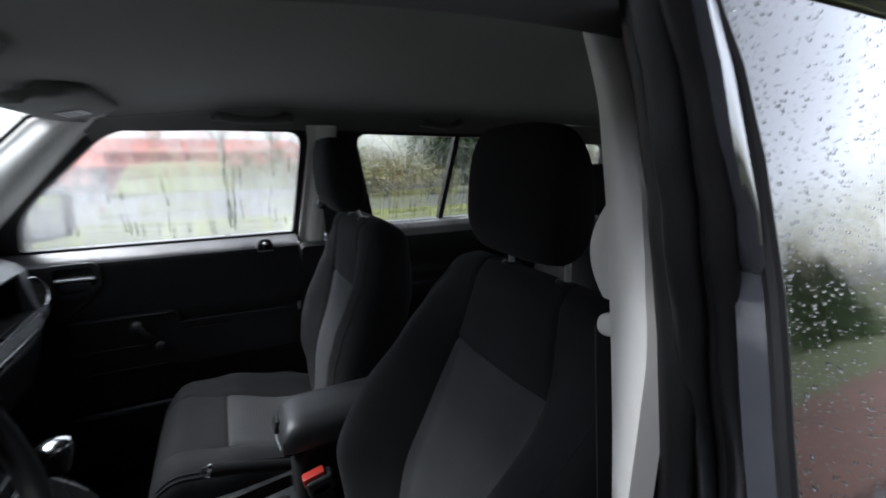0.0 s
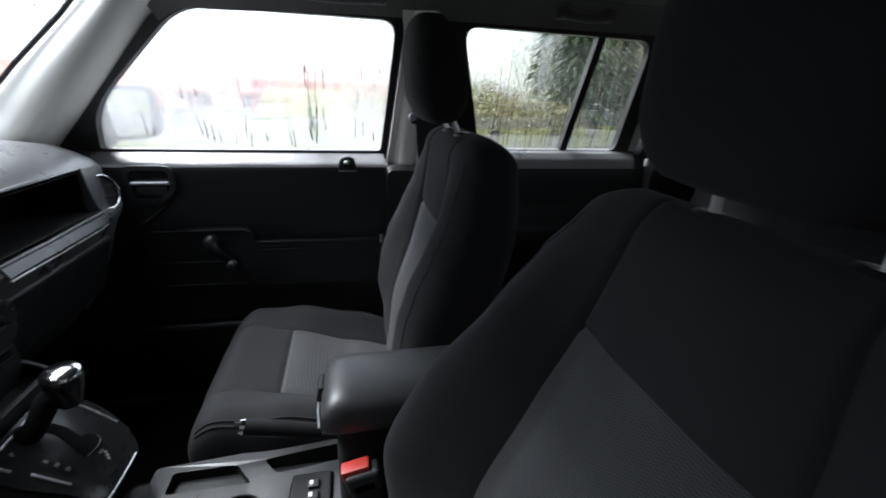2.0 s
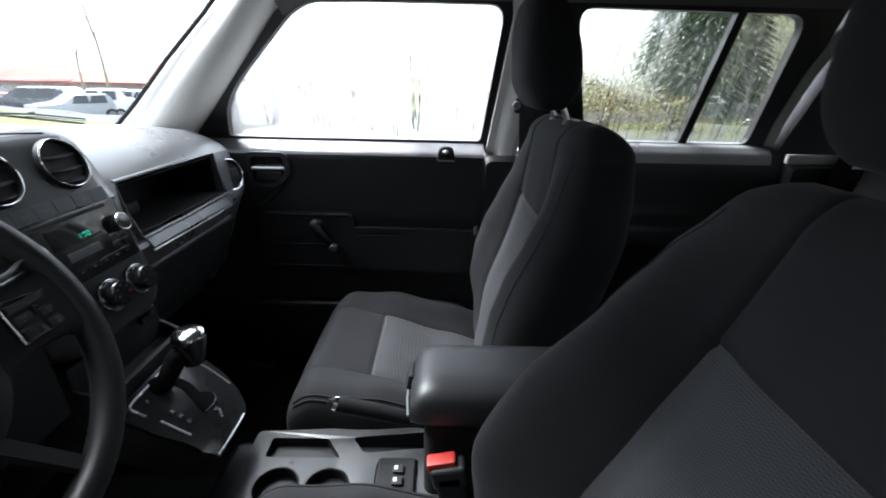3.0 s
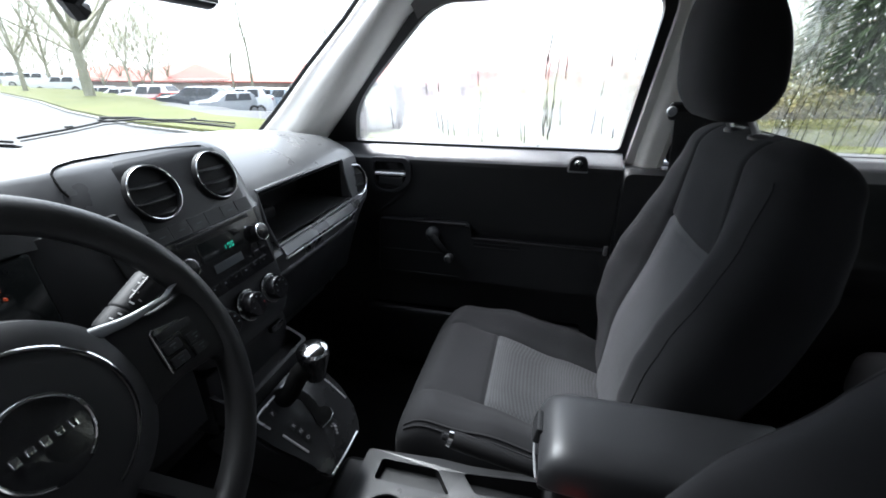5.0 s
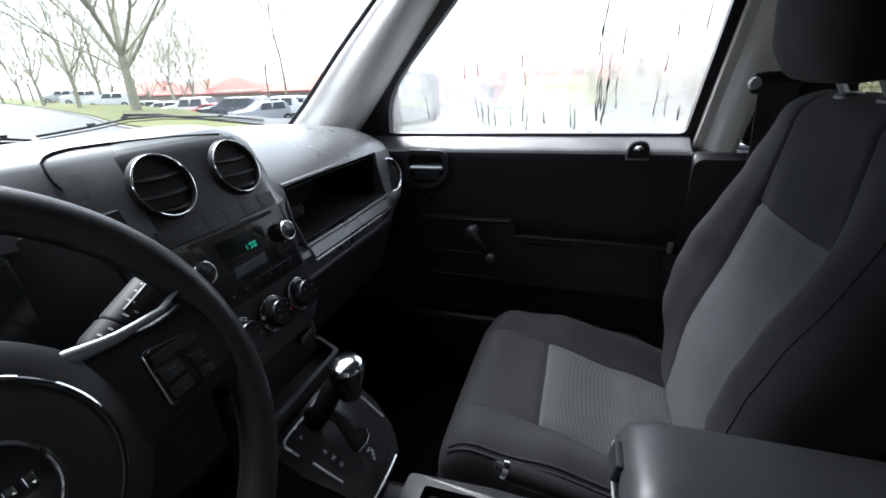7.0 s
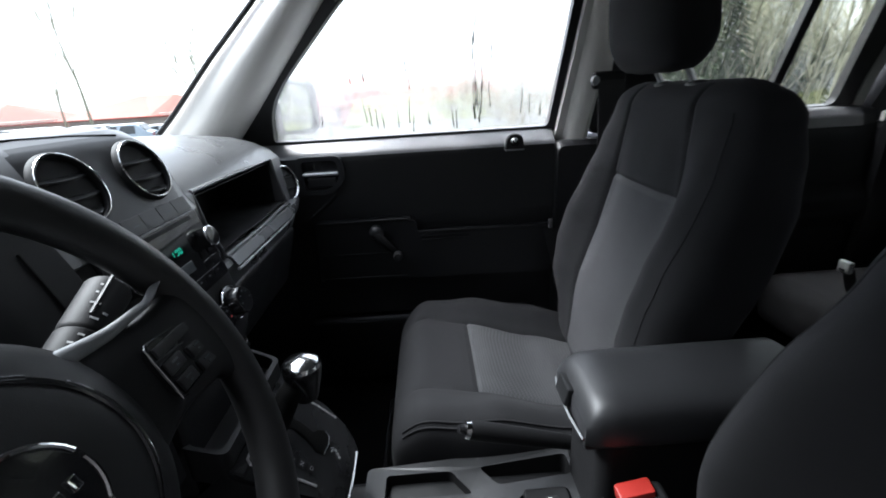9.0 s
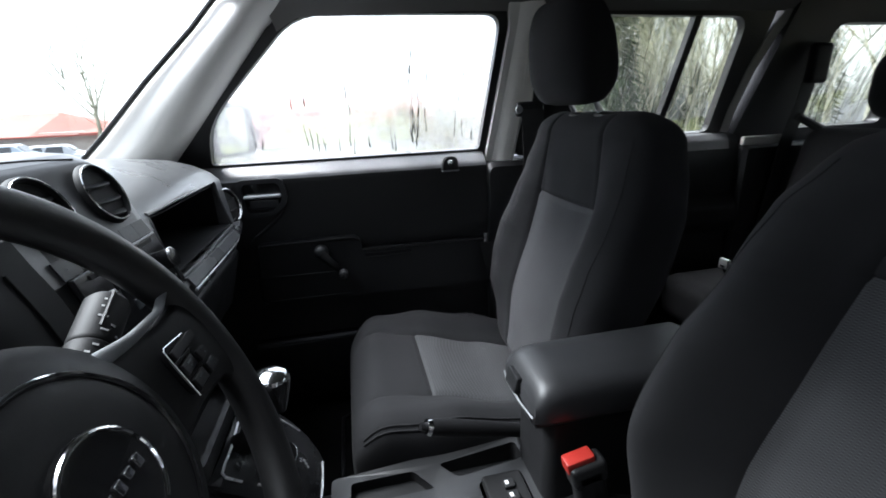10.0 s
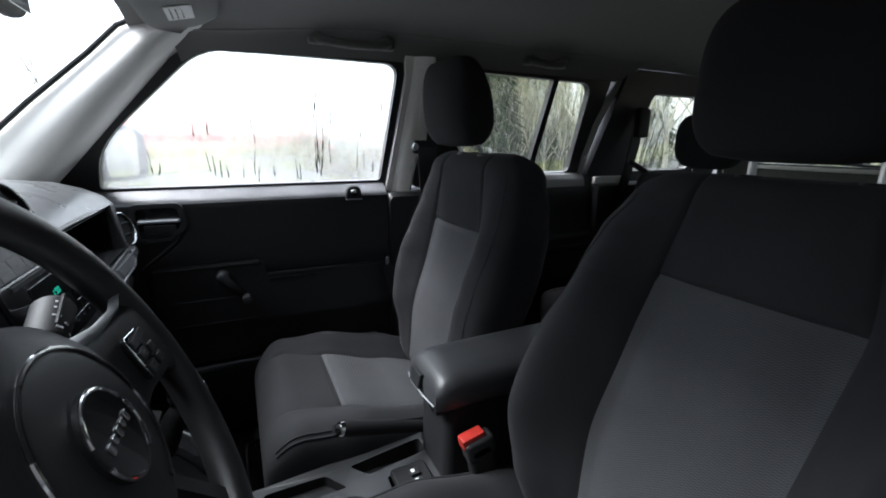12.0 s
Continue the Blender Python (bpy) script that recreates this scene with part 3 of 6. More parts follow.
# raised lower panel, stepped down behind the window crank, with lit top edges and moulded grooves
step_line = rounded([(-0.585, 0.745), (0.112, 0.735), (0.112, 0.880), (-0.285, 0.886), (-0.285, 0.925), (-0.575, 0.925)], [0.02, 0.01, 0.012, 0.006, 0.016, 0.012], 5)
part("lower_panel", slab(step_line, flat(1, 0.660), 0.0, 0.03, 0.006), PANEL, door, "stepped dark lower door panel")
part("ledge", rbox((-0.432, 0.671, 0.9265), (0.268, 0.034, 0.006), 0.0025, 2), VINYL, door, "narrow ledge above the crank")
part("armrest_edge", tube([(-0.283, 0.660, 0.886), (-0.1, 0.658, 0.8845), (0.105, 0.660, 0.880)], 0.0030, 8), VINYL, door)
part("pull_slot", rbox((-0.205, 0.659, 0.868), (0.140, 0.004, 0.009), 0.0015, 2), SOFT, door)
part("slot_lip", tube([(-0.272, 0.6575, 0.861), (-0.205, 0.657, 0.8605), (-0.138, 0.6575, 0.861)], 0.0018, 6), PANEL, door)
for z0, x1 in ((0.829, -0.33), (0.755, -0.32)):
    part("groove", tube([(-0.570, 0.6595, z0), (-0.45, 0.659, z0 - 0.001), (x1, 0.6595, z0 - 0.002)], [0.0012, 0.0026, 0.0012], 8), VINYL, door)
CR = lambda x, y, z: Matrix.Translation((x, y, z)) @ Matrix.Rotation(radians(90), 4, "X")
crank = part("window_crank", lathe([(0.002, -0.006), (0.021, -0.004), (0.021, 0.008), (0.018, 0.016), (0.010, 0.021), (0.001, 0.022)], CR(-0.399, 0.656, 0.893), 24), ARM, door, "dull black window crank")
arm_rows = []
for k in range(13):
    t = k / 12
    c = Vector((lerp(-0.399, -0.342, t), 0.640 - 0.010 * math.sin(math.pi * t), lerp(0.893, 0.830, t)))
    d = Vector((0.057, 0, -0.063)).normalized()
    sd = Vector((-d.z, 0, d.x))
    hw = lerp(0.0135, 0.0095, t) * (0.6 if k in (0, 12) else 1.0)
    arm_rows.append([c + sd * hw * math.cos(q) + Vector((0, 0.006 * math.sin(q), 0)) for q in [2 * math.pi * j / 14 for j in range(14)]])
part("crank_arm", loft(arm_rows), SOFT, crank)
part("crank_knob", lathe([(0.006, -0.004), (0.008, 0.004), (0.013, 0.012), (0.0135, 0.026), (0.010, 0.033), (0.001, 0.035)], CR(-0.342, 0.642, 0.830), 20), ARM, crank)
part("map_pocket", sheet(door_skin(-0.62, 0.06, [(0.622, 0.69), (0.622, 0.655), (0.612, 0.645), (0.58, 0.643), (0.47, 0.645), (0.40, 0.66), (0.37, 0.69)]), 20, 24, (0, 0.012, 0)), PANEL, door)
part("pocket_lip", tube([(-0.61, 0.652, 0.615), (-0.40, 0.647, 0.617), (0.05, 0.652, 0.617)], 0.004, 8), ARM, door)
part("lower_lip", tube([(-0.60, 0.650, 0.470), (-0.30, 0.648, 0.472), (0.05, 0.652, 0.474)], 0.004, 8), PANEL, door)

# ---- rear doors ----
RG_IN = [(0.425, 1.158), (0.925, 1.158), (0.935, 1.500), (0.335, 1.506)]
RG_R = [0.03, 0.025, 0.05, 0.05]
# Front edge runs past the real frame; its black paints the pillar's shade.
RG_OUT = [(0.222, 1.12), (0.975, 1.12), (1.035, 1.545), (0.248, 1.545)]
RSKIN = [(1.160, 0.752), (1.157, 0.735), (1.148, 0.712), (1.13, 0.698), (1.10, 0.69), (0.95, 0.688), (0.90, 0.66), (0.86, 0.655), (0.80, 0.688), (0.55, 0.684), (0.36, 0.71)]
for s, num in ((1, "door_2"), (-1, "door_3")):
    rd = thing(num, "closed dark rear car door with a rain-streaked window", "car door", kind="structure")
    part("window_frame", hoop(rounded(RG_OUT, [0.03, 0.03, 0.05, 0.05]), rounded(RG_IN, RG_R), side(s), -0.016, 0.0115), RUBBER, rd, "black window frame and seal")
    if s > 0:
        part("pane", slab(rounded(RG_IN, RG_R), side(s), 0.006, 0.010), PANE_REAR, rd).visible_shadow = False
    bar = side(s)
    part("divider_bar", loft([[bar(lerp(0.728, 0.765, t) + dx, lerp(1.15, 1.51, t), w) for dx, w in ((-0.012, -0.012), (0.012, -0.012), (0.012, 0.012), (-0.012, 0.012))] for t in (0, 0.5, 1)]), RUBBER, rd, "black bar dividing the window")
    part("window_ledge", sheet(lambda u, v, s=s: (lambda p: (p[0], (p[1] - 0.002) * s, p[2] + 0.002))(door_skin(0.39, 0.99, RSKIN[:5])(u, v)), 24, 16, (0, 0.004 * s, 0)), LITSILL, rd, "smooth ledge below the window, coloured lighter for window light")
    part("door_panel", sheet(lambda u, v, s=s: (lambda p: (p[0], p[1] * s, p[2]))(door_skin(0.375, 1.03, RSKIN)(u, v)), 24, 40, (0, 0.025 * s, 0)), PANEL, rd, "dark grained vinyl door trim")

# driver's door opening: the light return of the pillar trim, seals, then the rear door's wet edge and glass
def edge(y, *table):
    """A line down the open door's rear side: the x and z of its points, at a distance from the middle plane."""
    table = sorted((-z, x) for x, z in (*table, (table[-1][0] + 0.005, 0.4)))
    lo, hi = table[0][0], -1.0
    zs = [lerp(lo, hi, i / 20) for i in range(21)] + [-0.8, -0.4]
    return [Vector((curve(table, z), y, -z)) for z in zs]


E_IN = [Vector((p.x, -0.662 - 0.13 * (1.366 - max(p.z, 1.0)), p.z)) for p in edge(0.0, (0.160, 1.552), (0.183, 1.462), (0.189, 1.365), (0.190, 1.263), (0.189, 1.109))]
OUT_Y = [(-1.54, -0.658), (-1.46, -0.677), (-1.40, -0.698), (-1.34, -0.715), (-1.28, -0.738), (-1.22, -0.747), (-1.16, -0.752), (-1.05, -0.758)]
E_OUT = [Vector((p.x, curve(OUT_Y, -p.z), p.z)) for p in edge(0.0, (0.186, 1.54), (0.190, 1.46), (0.183, 1.40), (0.174, 1.34), (0.156, 1.28), (0.141, 1.22), (0.131, 1.16), (0.125, 1.05))]
E_S1 = edge(-0.755, (0.095, 1.53), (0.127, 1.451), (0.151, 1.382), (0.177, 1.297), (0.221, 1.144), (0.23, 1.05))
E_S2 = edge(-0.775, (0.085, 1.53), (0.131, 1.45), (0.159, 1.384), (0.189, 1.303), (0.238, 1.153), (0.25, 1.05))
E_WET = edge(-0.79, (0.080, 1.53), (0.126, 1.448), (0.161, 1.386), (0.200, 1.306), (0.263, 1.155), (0.28, 1.05))
G_EDGE = [(-1.53, 0.142), (-1.468, 0.166), (-1.418, 0.174), (-1.351, 0.176), (-1.229, 0.163), (-1.1, 0.15), (-0.4, 0.15)]
E_GLASS = [Vector((curve(G_EDGE, -p.z), -0.795 + 0.26 * (max(p.z, 1.08) - 1.36), p.z)) for p in E_WET]
E_FAR = [p + Vector((0.62, -0.008, 0)) for p in E_GLASS]
tagged(part("pillar_trim", swept(E_IN, E_OUT, 40, (-0.010, -0.004, 0), (0.03, 0.0, 0)), TRIM), "light grey return of the middle pillar trim", "pillar trim", kind="structure")
tagged(part("pillar_flange", swept([p + Vector((0.020, 0.012, 0)) for p in E_OUT], [p + Vector((0.012, 0.030, 0)) for p in E_WET], 30, (0, 0, 0), (0.02, 0.0, 0)), SOFT), "black pillar flange at the open door", "pillar flange", kind="structure")
for line, r, mt in ((E_S1, 0.011, VINYL), (E_S2, 0.009, RUBBER), ([p.lerp(q, 0.45) + Vector((0.012, 0, 0)) for p, q in zip(E_OUT, E_S1)], 0.014, RUBBER), ([p.lerp(q, 0.5) + Vector((0.008, 0, 0)) for p, q in zip(E_S1, E_S2)], 0.008, SOFT)):
    tagged(part("door_seal", tube(line, r, 10), mt), "soft black rubber door seal on the pillar", "door seal", "door seals", kind="structure")
wet = [bpy.data.objects["door_3"]]
part("door_edge", swept(E_WET, E_GLASS, 30, (0.0, -0.004, 0), (0.0, 0.02, 0)), WETPAINT, wet[0], "wet grey painted edge of the rear door")
part("glass_channel", tube([p + Vector((0.003, -0.002, 0)) for p in E_GLASS[:19]], 0.0055, 8), RUBBER, wet[0])
part("outer_glass", swept([p + Vector((0.008, 0, 0)) for p in E_GLASS[:19]], E_FAR[:19], 40, (0.0, -0.010, 0), (0.0, 0.004, 0)), PANE_OUT, wet[0], "dark wet door glass mirroring bare trees")

# the driver's door, standing half open, and two unseen walls added to block light
hinge = Matrix.Translation((-0.79, -0.775, 0)) @ Matrix.Rotation(radians(-40), 4, "Z")
od = thing("door_5", "half-open dark driver's door", "car door", kind="structure")
od.matrix_world = hinge
dplace = lambda x, z, w: Vector((x + 0.79 - 0.02, w + 0.26 * max(0.0, z - 1.15), z))
part("door_panel", rbox((0.46, 0.0, 0.74), (0.90, 0.10, 0.80), 0.03, 3), PANEL, od)
part("window_frame", hoop(rounded([(p[0] + 0.01, p[1]) for p in GL_OUT], [0.02, 0.02, 0.05, 0.09, 0.02]), rounded(GL_IN, GL_R), dplace, -0.02, 0.02), RUBBER, od)
part("pane", slab(rounded(GL_IN, GL_R), dplace, -0.002, 0.002), PANE, od)
# Added light blockers: one ahead of the driver's side, one beside the car.
tagged(part("shade_wall_north", rbox((-8.5, -6.1, 1.3), (8.0, 15.0, 2.6), 0.05, 2), SHADEWALL), "unseen dark wall added ahead of the driver's side to block light", "building wall", kind="structure")
tagged(part("shade_wall_side", rbox((-1.75, -1.75, 1.6), (5.5, 0.16, 3.2), 0.02, 2), SHADEWALL), "unseen dark wall added beside the car to block light", "wall", kind="structure")


# ---- seats ----
def ripple(v, at, width):
    return math.exp(-((v - at) / width) ** 2)


def seat(cy, dx, rake, outboard, label, lift=0.0, puff=0.0, drop=0.0):
    """A cloth bucket seat about its middle line at y = cy; rake leans the back further, in degrees."""
    st = tagged(new("car_seat"), label, "car seat", "front seats")
    home = Matrix.Translation((dx, cy, lift))
    # cushion
    n, rings = 200, []
    xs = [lerp(-0.347, 0.15, (i / 110)) for i in range(111)]
    ZM = 0.56
    for x in xs:
        nose = math.sqrt(max(0.0, 1 - max(0.0, (-0.262 - x) / 0.0855) ** 2))
        tail = math.sqrt(max(0.02, 1 - max(0.0, (x - 0.10) / 0.0505) ** 2))
        w = 0.258 * (0.80 + 0.20 * nose ** 0.8) - 0.010 * step(-0.15, -0.33, x)
        top = curve([(-0.35, 0.692), (-0.29, 0.707), (-0.168, 0.684), (0.0, 0.634), (0.15, 0.592)], x)
        rise = curve([(-0.34, 0.006), (-0.25, 0.024), (-0.12, 0.046), (0.0, 0.052), (0.15, 0.046)], x)
        ring = []
        for j in range(n):
            a = 2 * math.pi * j / n
            c, sn = math.cos(a), math.sin(a)
            y = w * spow(c, 0.38)
            t = abs(y) / w
            if sn >= 0:
                bol = rise * step(0.50, 0.86, t)
                z = ZM + (top - ZM + bol) * spow(sn, 0.27) * (0.42 + 0.58 * nose) * tail
                f = step(0.2, 0.7, sn)
                g = 0.006 * ripple(abs(y), 0.138, 0.004) * step(-0.32, -0.28, x)
                g += 0.005 * ripple(x, -0.168, 0.004) * (abs(y) < 0.138)
                g -= 0.007 * step(0.138, 0.05, abs(y)) * step(-0.17, -0.12, x)
                g -= 0.004 * step(0.138, 0.08, abs(y)) * step(-0.16, -0.20, x)
                z -= g * f
            else:
                z = ZM - (ZM - 0.49) * spow(-sn, 0.5) * (0.35 + 0.65 * nose)
            ring.append(home @ Vector((x, y, z)))
        rings.append(ring)
    def csort(i, j):
        p = rings[i][j]
        y, x = p.y - cy, p.x - dx
        return "insert" if j < n // 2 and abs(y) < 0.1385 and -0.168 < x < 0.12 else "cushion"
    got = regions(rings, csort)
    cu = part("cushion", got["cushion"], CLOTH, st, "dark cloth seat cushion")
    part("insert", got["insert"], CLOTH_IN, cu, "lighter ribbed cloth insert")
    for j, out in ((19, 1), (15, 1), (81, -1), (85, -1)):
        part("piping", tube([rings[i][j] + Vector((0, 0.0006 * out, 0.0004)) for i in range(6, 96, 3)], 0.0024, 6), CLOTH, cu)
    # backrest
    if not puff:
        home = Matrix.Translation((dx - 0.007, cy, lift))
    welts = []
    hinge = Vector((dx + 0.13, cy, 0.60 + lift))
    lean = Matrix.Translation(hinge) @ Matrix.Rotation(radians(rake), 4, "Y") @ Matrix.Translation(-hinge)
    n, rings = 260, []
    zs = [lerp(0.585, 1.252, i / 140) for i in range(141)]
    W = [(0.585, 0.20), (0.64, 0.238), (0.80, 0.262), (0.93, 0.270), (1.04, 0.266), (1.12, 0.256), (1.19, 0.240), (1.225, 0.226), (1.252, 0.20)]
    B = [(0.585, 0.0), (0.70, 0.022), (0.82, 0.060), (0.90, 0.077), (0.96, 0.079), (1.04, 0.060), (1.12, 0.030), (1.20, 0.005)]
    if puff:
        W = [(z, w - 0.008 * step(1.1, 0.9, z)) for z, w in W]
        B = [(0.585, 0.045), (0.70, 0.100), (0.82, 0.118), (0.94, 0.106), (1.04, 0.066), (1.12, 0.030), (1.20, 0.005)]
    D = [(0.585, 0.10), (0.70, 0.13), (0.95, 0.125), (1.12, 0.115), (1.2, 0.105), (1.252, 0.08)]
    if not puff:
        D = [(0.585, 0.10), (0.70, 0.135), (0.95, 0.142), (1.12, 0.138), (1.2, 0.130), (1.252, 0.11)]
    def seam(z):
        return curve([(0.6, 0.112), (0.8, 0.128), (1.05, 0.134), (1.25, 0.112)], z)
    for z in zs:
        cap = math.sqrt(max(0.0, 1 - max(0.0, (z - 1.205) / 0.0472) ** 2))
        foot = math.sqrt(max(0.05, 1 - max(0.0, (0.64 - z) / 0.056) ** 2))
        w, d = (curve(W, z) + puff * 0.7 * ripple(z, 1.12, 0.09)) * (0.80 + 0.20 * cap), curve(D, z) * max(0.05, cap) * foot
        xf = 0.205 + (z - 1.055) * (0.235 if z < 1.055 else 0.07) - 0.018 * ripple(z, 0.80, 0.12)
        xm = xf + curve(D, z) / 2
        yk = w * spow(math.sin(2 * math.pi * 10 / n), 0.5)
        ys = min(seam(z), w * 0.8)
        ring = []
        for j in range(n):
            a = 2 * math.pi * j / n
            c, sn = math.cos(a), math.sin(a)
            y = w * spow(c, 0.5)
            if sn <= 0:
                ya = abs(y)
                y = math.copysign(ya * ys / yk if ya <= yk else ys + (ya - yk) * (w - ys) / (w - yk), y)
            t = abs(y) / w
            if sn <= 0:
                f = spow(-sn, 0.55)
                bol = (curve(B, z) + puff * 1.45 * ripple(z, 0.90, 0.20)) * step(0.42, 0.80, t) * cap
                g = 0.006 * ripple(abs(y), seam(z), 0.0045) + 0.005 * ripple(z, 1.055, 0.005) * (abs(y) < seam(z))
                g -= 0.008 * step(0.14, 0.05, abs(y)) * step(1.22, 1.1, z)
                x = xm - (d / 2 + bol) * f + g * step(0.3, 0.7, f)
            else:
                x = xm + d / 2 * spow(sn, 0.5)
            ring.append(lean @ home @ Vector((x, y, z - drop * step(1.04, 1.24, z))))
        rings.append(ring)
    for side_of in (1, -1):
        pts = [rings[i][n * 3 // 4 + side_of * 36] + Vector((-0.0004, 0, 0)) for i in range(14, 132, 2)]
        welts.append(pts)
    def bsort(i, j):
        z = zs[i]
        if n * 3 // 4 - 10 <= j < n * 3 // 4 + 10 and 0.63 < z < 1.243:
            return "insert" if z < 1.053 else "chest"
        return "backrest"
    got = regions(rings, bsort)
    bk = part("backrest", got["backrest"], CLOTH, st, "dark cloth backrest with side bolsters")
    part("insert", got["insert"], CLOTH_IN, bk, "lighter ribbed cloth insert")
    part("chest_panel", got["chest"], CLOTH, bk)
    for pts in welts:
        part("welt", tube(pts, 0.0011, 6), CLOTH, bk)
    # headrest on two posts
    rings, n = [], 72
    for i in range(41):
        t = i / 40
        z = lerp(1.268 - 0.15 * puff - 0.6 * drop, 1.478 - 0.3 * puff, t)
        cap = (1 - abs(2 * t - 1) ** 3.2) ** 0.42
        w = (lerp(0.128, 0.122, t) + 0.11 * puff) * (0.50 + 0.5 * cap) if 0 < t < 1 else 0.05
        d = curve([(0, 0.052), (0.25, 0.062), (0.5, 0.060), (1, 0.044)], t) * (0.25 + 0.75 * cap)
        xm = (0.236 if puff else 0.208) - 0.030 * t + 0.006 * math.sin(math.pi * t)
        rings.append([lean @ home @ Vector((xm + d * spow(math.sin(a), 0.62), w * spow(math.cos(a), 0.62) + 0.22 * puff, z)) for a in [2 * math.pi * j / n for j in range(n)]])
    hr = part("headrest", loft(rings), CLOTH, st, "rounded dark cloth headrest")
    part("stitching", tube([lean @ home @ Vector(((0.240 if puff else 0.212) - 0.03 * t + 0.001, 0.1285 * (0.5 + 0.5 * (1 - abs(2 * t - 1) ** 3.2) ** 0.42), lerp(1.272, 1.474, t))) for t in [0.08 + 0.84 * i / 20 for i in range(21)]], 0.0018, 6), CLOTH, hr)
    pw = 0.073 if puff else 0.055
    for s in (1, -1):
        part("headrest_post", tube([lean @ home @ Vector((0.258, pw * s - 0.4 * puff, 1.235 - drop)), lean @ home @ Vector((0.245 if puff else 0.222, pw * s - 0.4 * puff, 1.30))], 0.0058, 12), BRIGHT, st, "bright steel post")
        part("post_bushing", lathe([(0.006, 0.0), (0.024, 0.0), (0.024, 0.004), (0.018, 0.009), (0.006, 0.010)], lean @ home @ Matrix.Translation((0.258, pw * s - 0.4 * puff, 1.243 - drop)) @ Matrix.Diagonal((0.75, 1.2, 1, 1)), 20), PLASTIC, st)
    # base, rails, adjuster bar and recliner
    part("seat_base", rbox((dx - 0.08, cy, 0.475), (0.40, 0.44, 0.09), 0.03, 3), SOFT, st)
    for s in (1, -1):
        part("rail", rbox((dx - 0.08, cy + 0.19 * s, 0.40), (0.52, 0.045, 0.10), 0.006), SOFT, st)
        part("rail_cap", rbox((dx - 0.35, cy + 0.19 * s, 0.42), (0.03, 0.05, 0.05), 0.01), PLASTIC, st)
    part("adjuster_bar", tube([(dx - 0.22, cy + 0.15, 0.44), (dx - 0.36, cy + 0.15, 0.445), (dx - 0.385, cy + 0.13, 0.45), (dx - 0.385, cy - 0.19, 0.45), (dx - 0.36, cy - 0.215, 0.455), (dx - 0.22, cy - 0.215, 0.45)], 0.007, 10), GLOSS, st, "black tubular adjuster bar")
    part("side_valance", rbox((dx - 0.04, cy + 0.262 * outboard, 0.53), (0.36, 0.02, 0.11), 0.01, 3), PLASTIC, st)
    part("recliner_lever", rbox((dx - 0.02, cy + 0.28 * outboard, 0.55), (0.16, 0.02, 0.03), 0.009, 3), PLASTIC, st)
    return st


seat(0.342, 0.0, 0.0, 1, "dark grey cloth passenger seat with lighter ribbed inserts")
seat(-0.362, 0.02, 7.0, -1, "dark grey cloth driver's seat with lighter ribbed inserts", 0.025, 0.040, 0.023)

# rear bench with its headrests
bench = thing("rear_bench", "dark cloth rear bench with rounded headrests", "rear seat")
part("backrest", rbox((1.24, 0, 0.90), (0.17, 1.26, 0.52), 0.05, 4, Matrix.Rotation(radians(12), 4, "Y")), CLOTH, bench)
part("cushion", rbox((0.98, 0, 0.62), (0.50, 1.28, 0.16), 0.05, 4), CLOTH, bench)
for y in (0.36, -0.36):
    rings = []
    for i in range(21):
        t = i / 20
        cap = (1 - abs(2 * t - 1) ** 3.0) ** 0.45 if 0 < t < 1 else 0.1
        rings.append([(1.27 + 0.055 * cap * spow(math.sin(a), 0.6), y + 0.125 * (0.4 + 0.6 * cap) * spow(math.cos(a), 0.65), lerp(1.185, 1.392, t)) for a in [2 * math.pi * j / 40 for j in range(40)]])
    part("headrest", loft(rings), CLOTH, bench)
    for s in (1, -1):
        part("headrest_post", tube([(1.28, y + 0.06 * s, 1.14), (1.275, y + 0.06 * s, 1.21)], 0.006, 8), STEEL, bench)


# ---- seat belts ----
def webbing(pts, width, facing):
    f = Vector(facing).normalized()
    return loft([[Vector(p) + f * a + Vector((b, 0, 0)) for a, b in ((-0.001, -width / 2), (-0.001, width / 2), (0.001, width / 2), (0.001, -width / 2))] for p in pts])


belt = thing("seat_belt", "charcoal seat belt hanging from the middle pillar", "seat belt", "seat belts")
part("height_rail", rbox((0.232, 0.652, 1.33), (0.035, 0.012, 0.20), 0.005, 2, Matrix.Rotation(radians(14.6), 4, "X")), TRIM, belt)
part("belt_guide", rbox((0.228, 0.628, 1.262), (0.085, 0.022, 0.042), 0.010, 3), SOFT, belt)
part("guide_end", lathe([(0.001, 0.0), (0.009, 0.001), (0.012, 0.008), (0.010, 0.016), (0.001, 0.018)], Matrix.Translation((0.190, 0.626, 1.262)) @ Matrix.Rotation(radians(90), 4, "X"), 16), SILVER, belt)
part("webbing", webbing([(0.232, 0.618, 1.262), (0.240, 0.618, 1.15), (0.25, 0.635, 0.95), (0.27, 0.660, 0.62)], 0.068, (0, 1, 0)), BELT, belt)
part("lap_webbing", webbing([(0.10, 0.652, 0.87), (0.13, 0.657, 0.75), (0.16, 0.66, 0.55)], 0.04, (0, 1, 0)), BELT, belt)
part("tongue", rbox((0.098, 0.650, 0.888), (0.014, 0.008, 0.030), 0.003), CHROME, belt, "chrome belt tongue")
belt2 = thing("seat_belt", "light grey belt guide cover and dark belt on the driver's pillar", "seat belt", "seat belts")
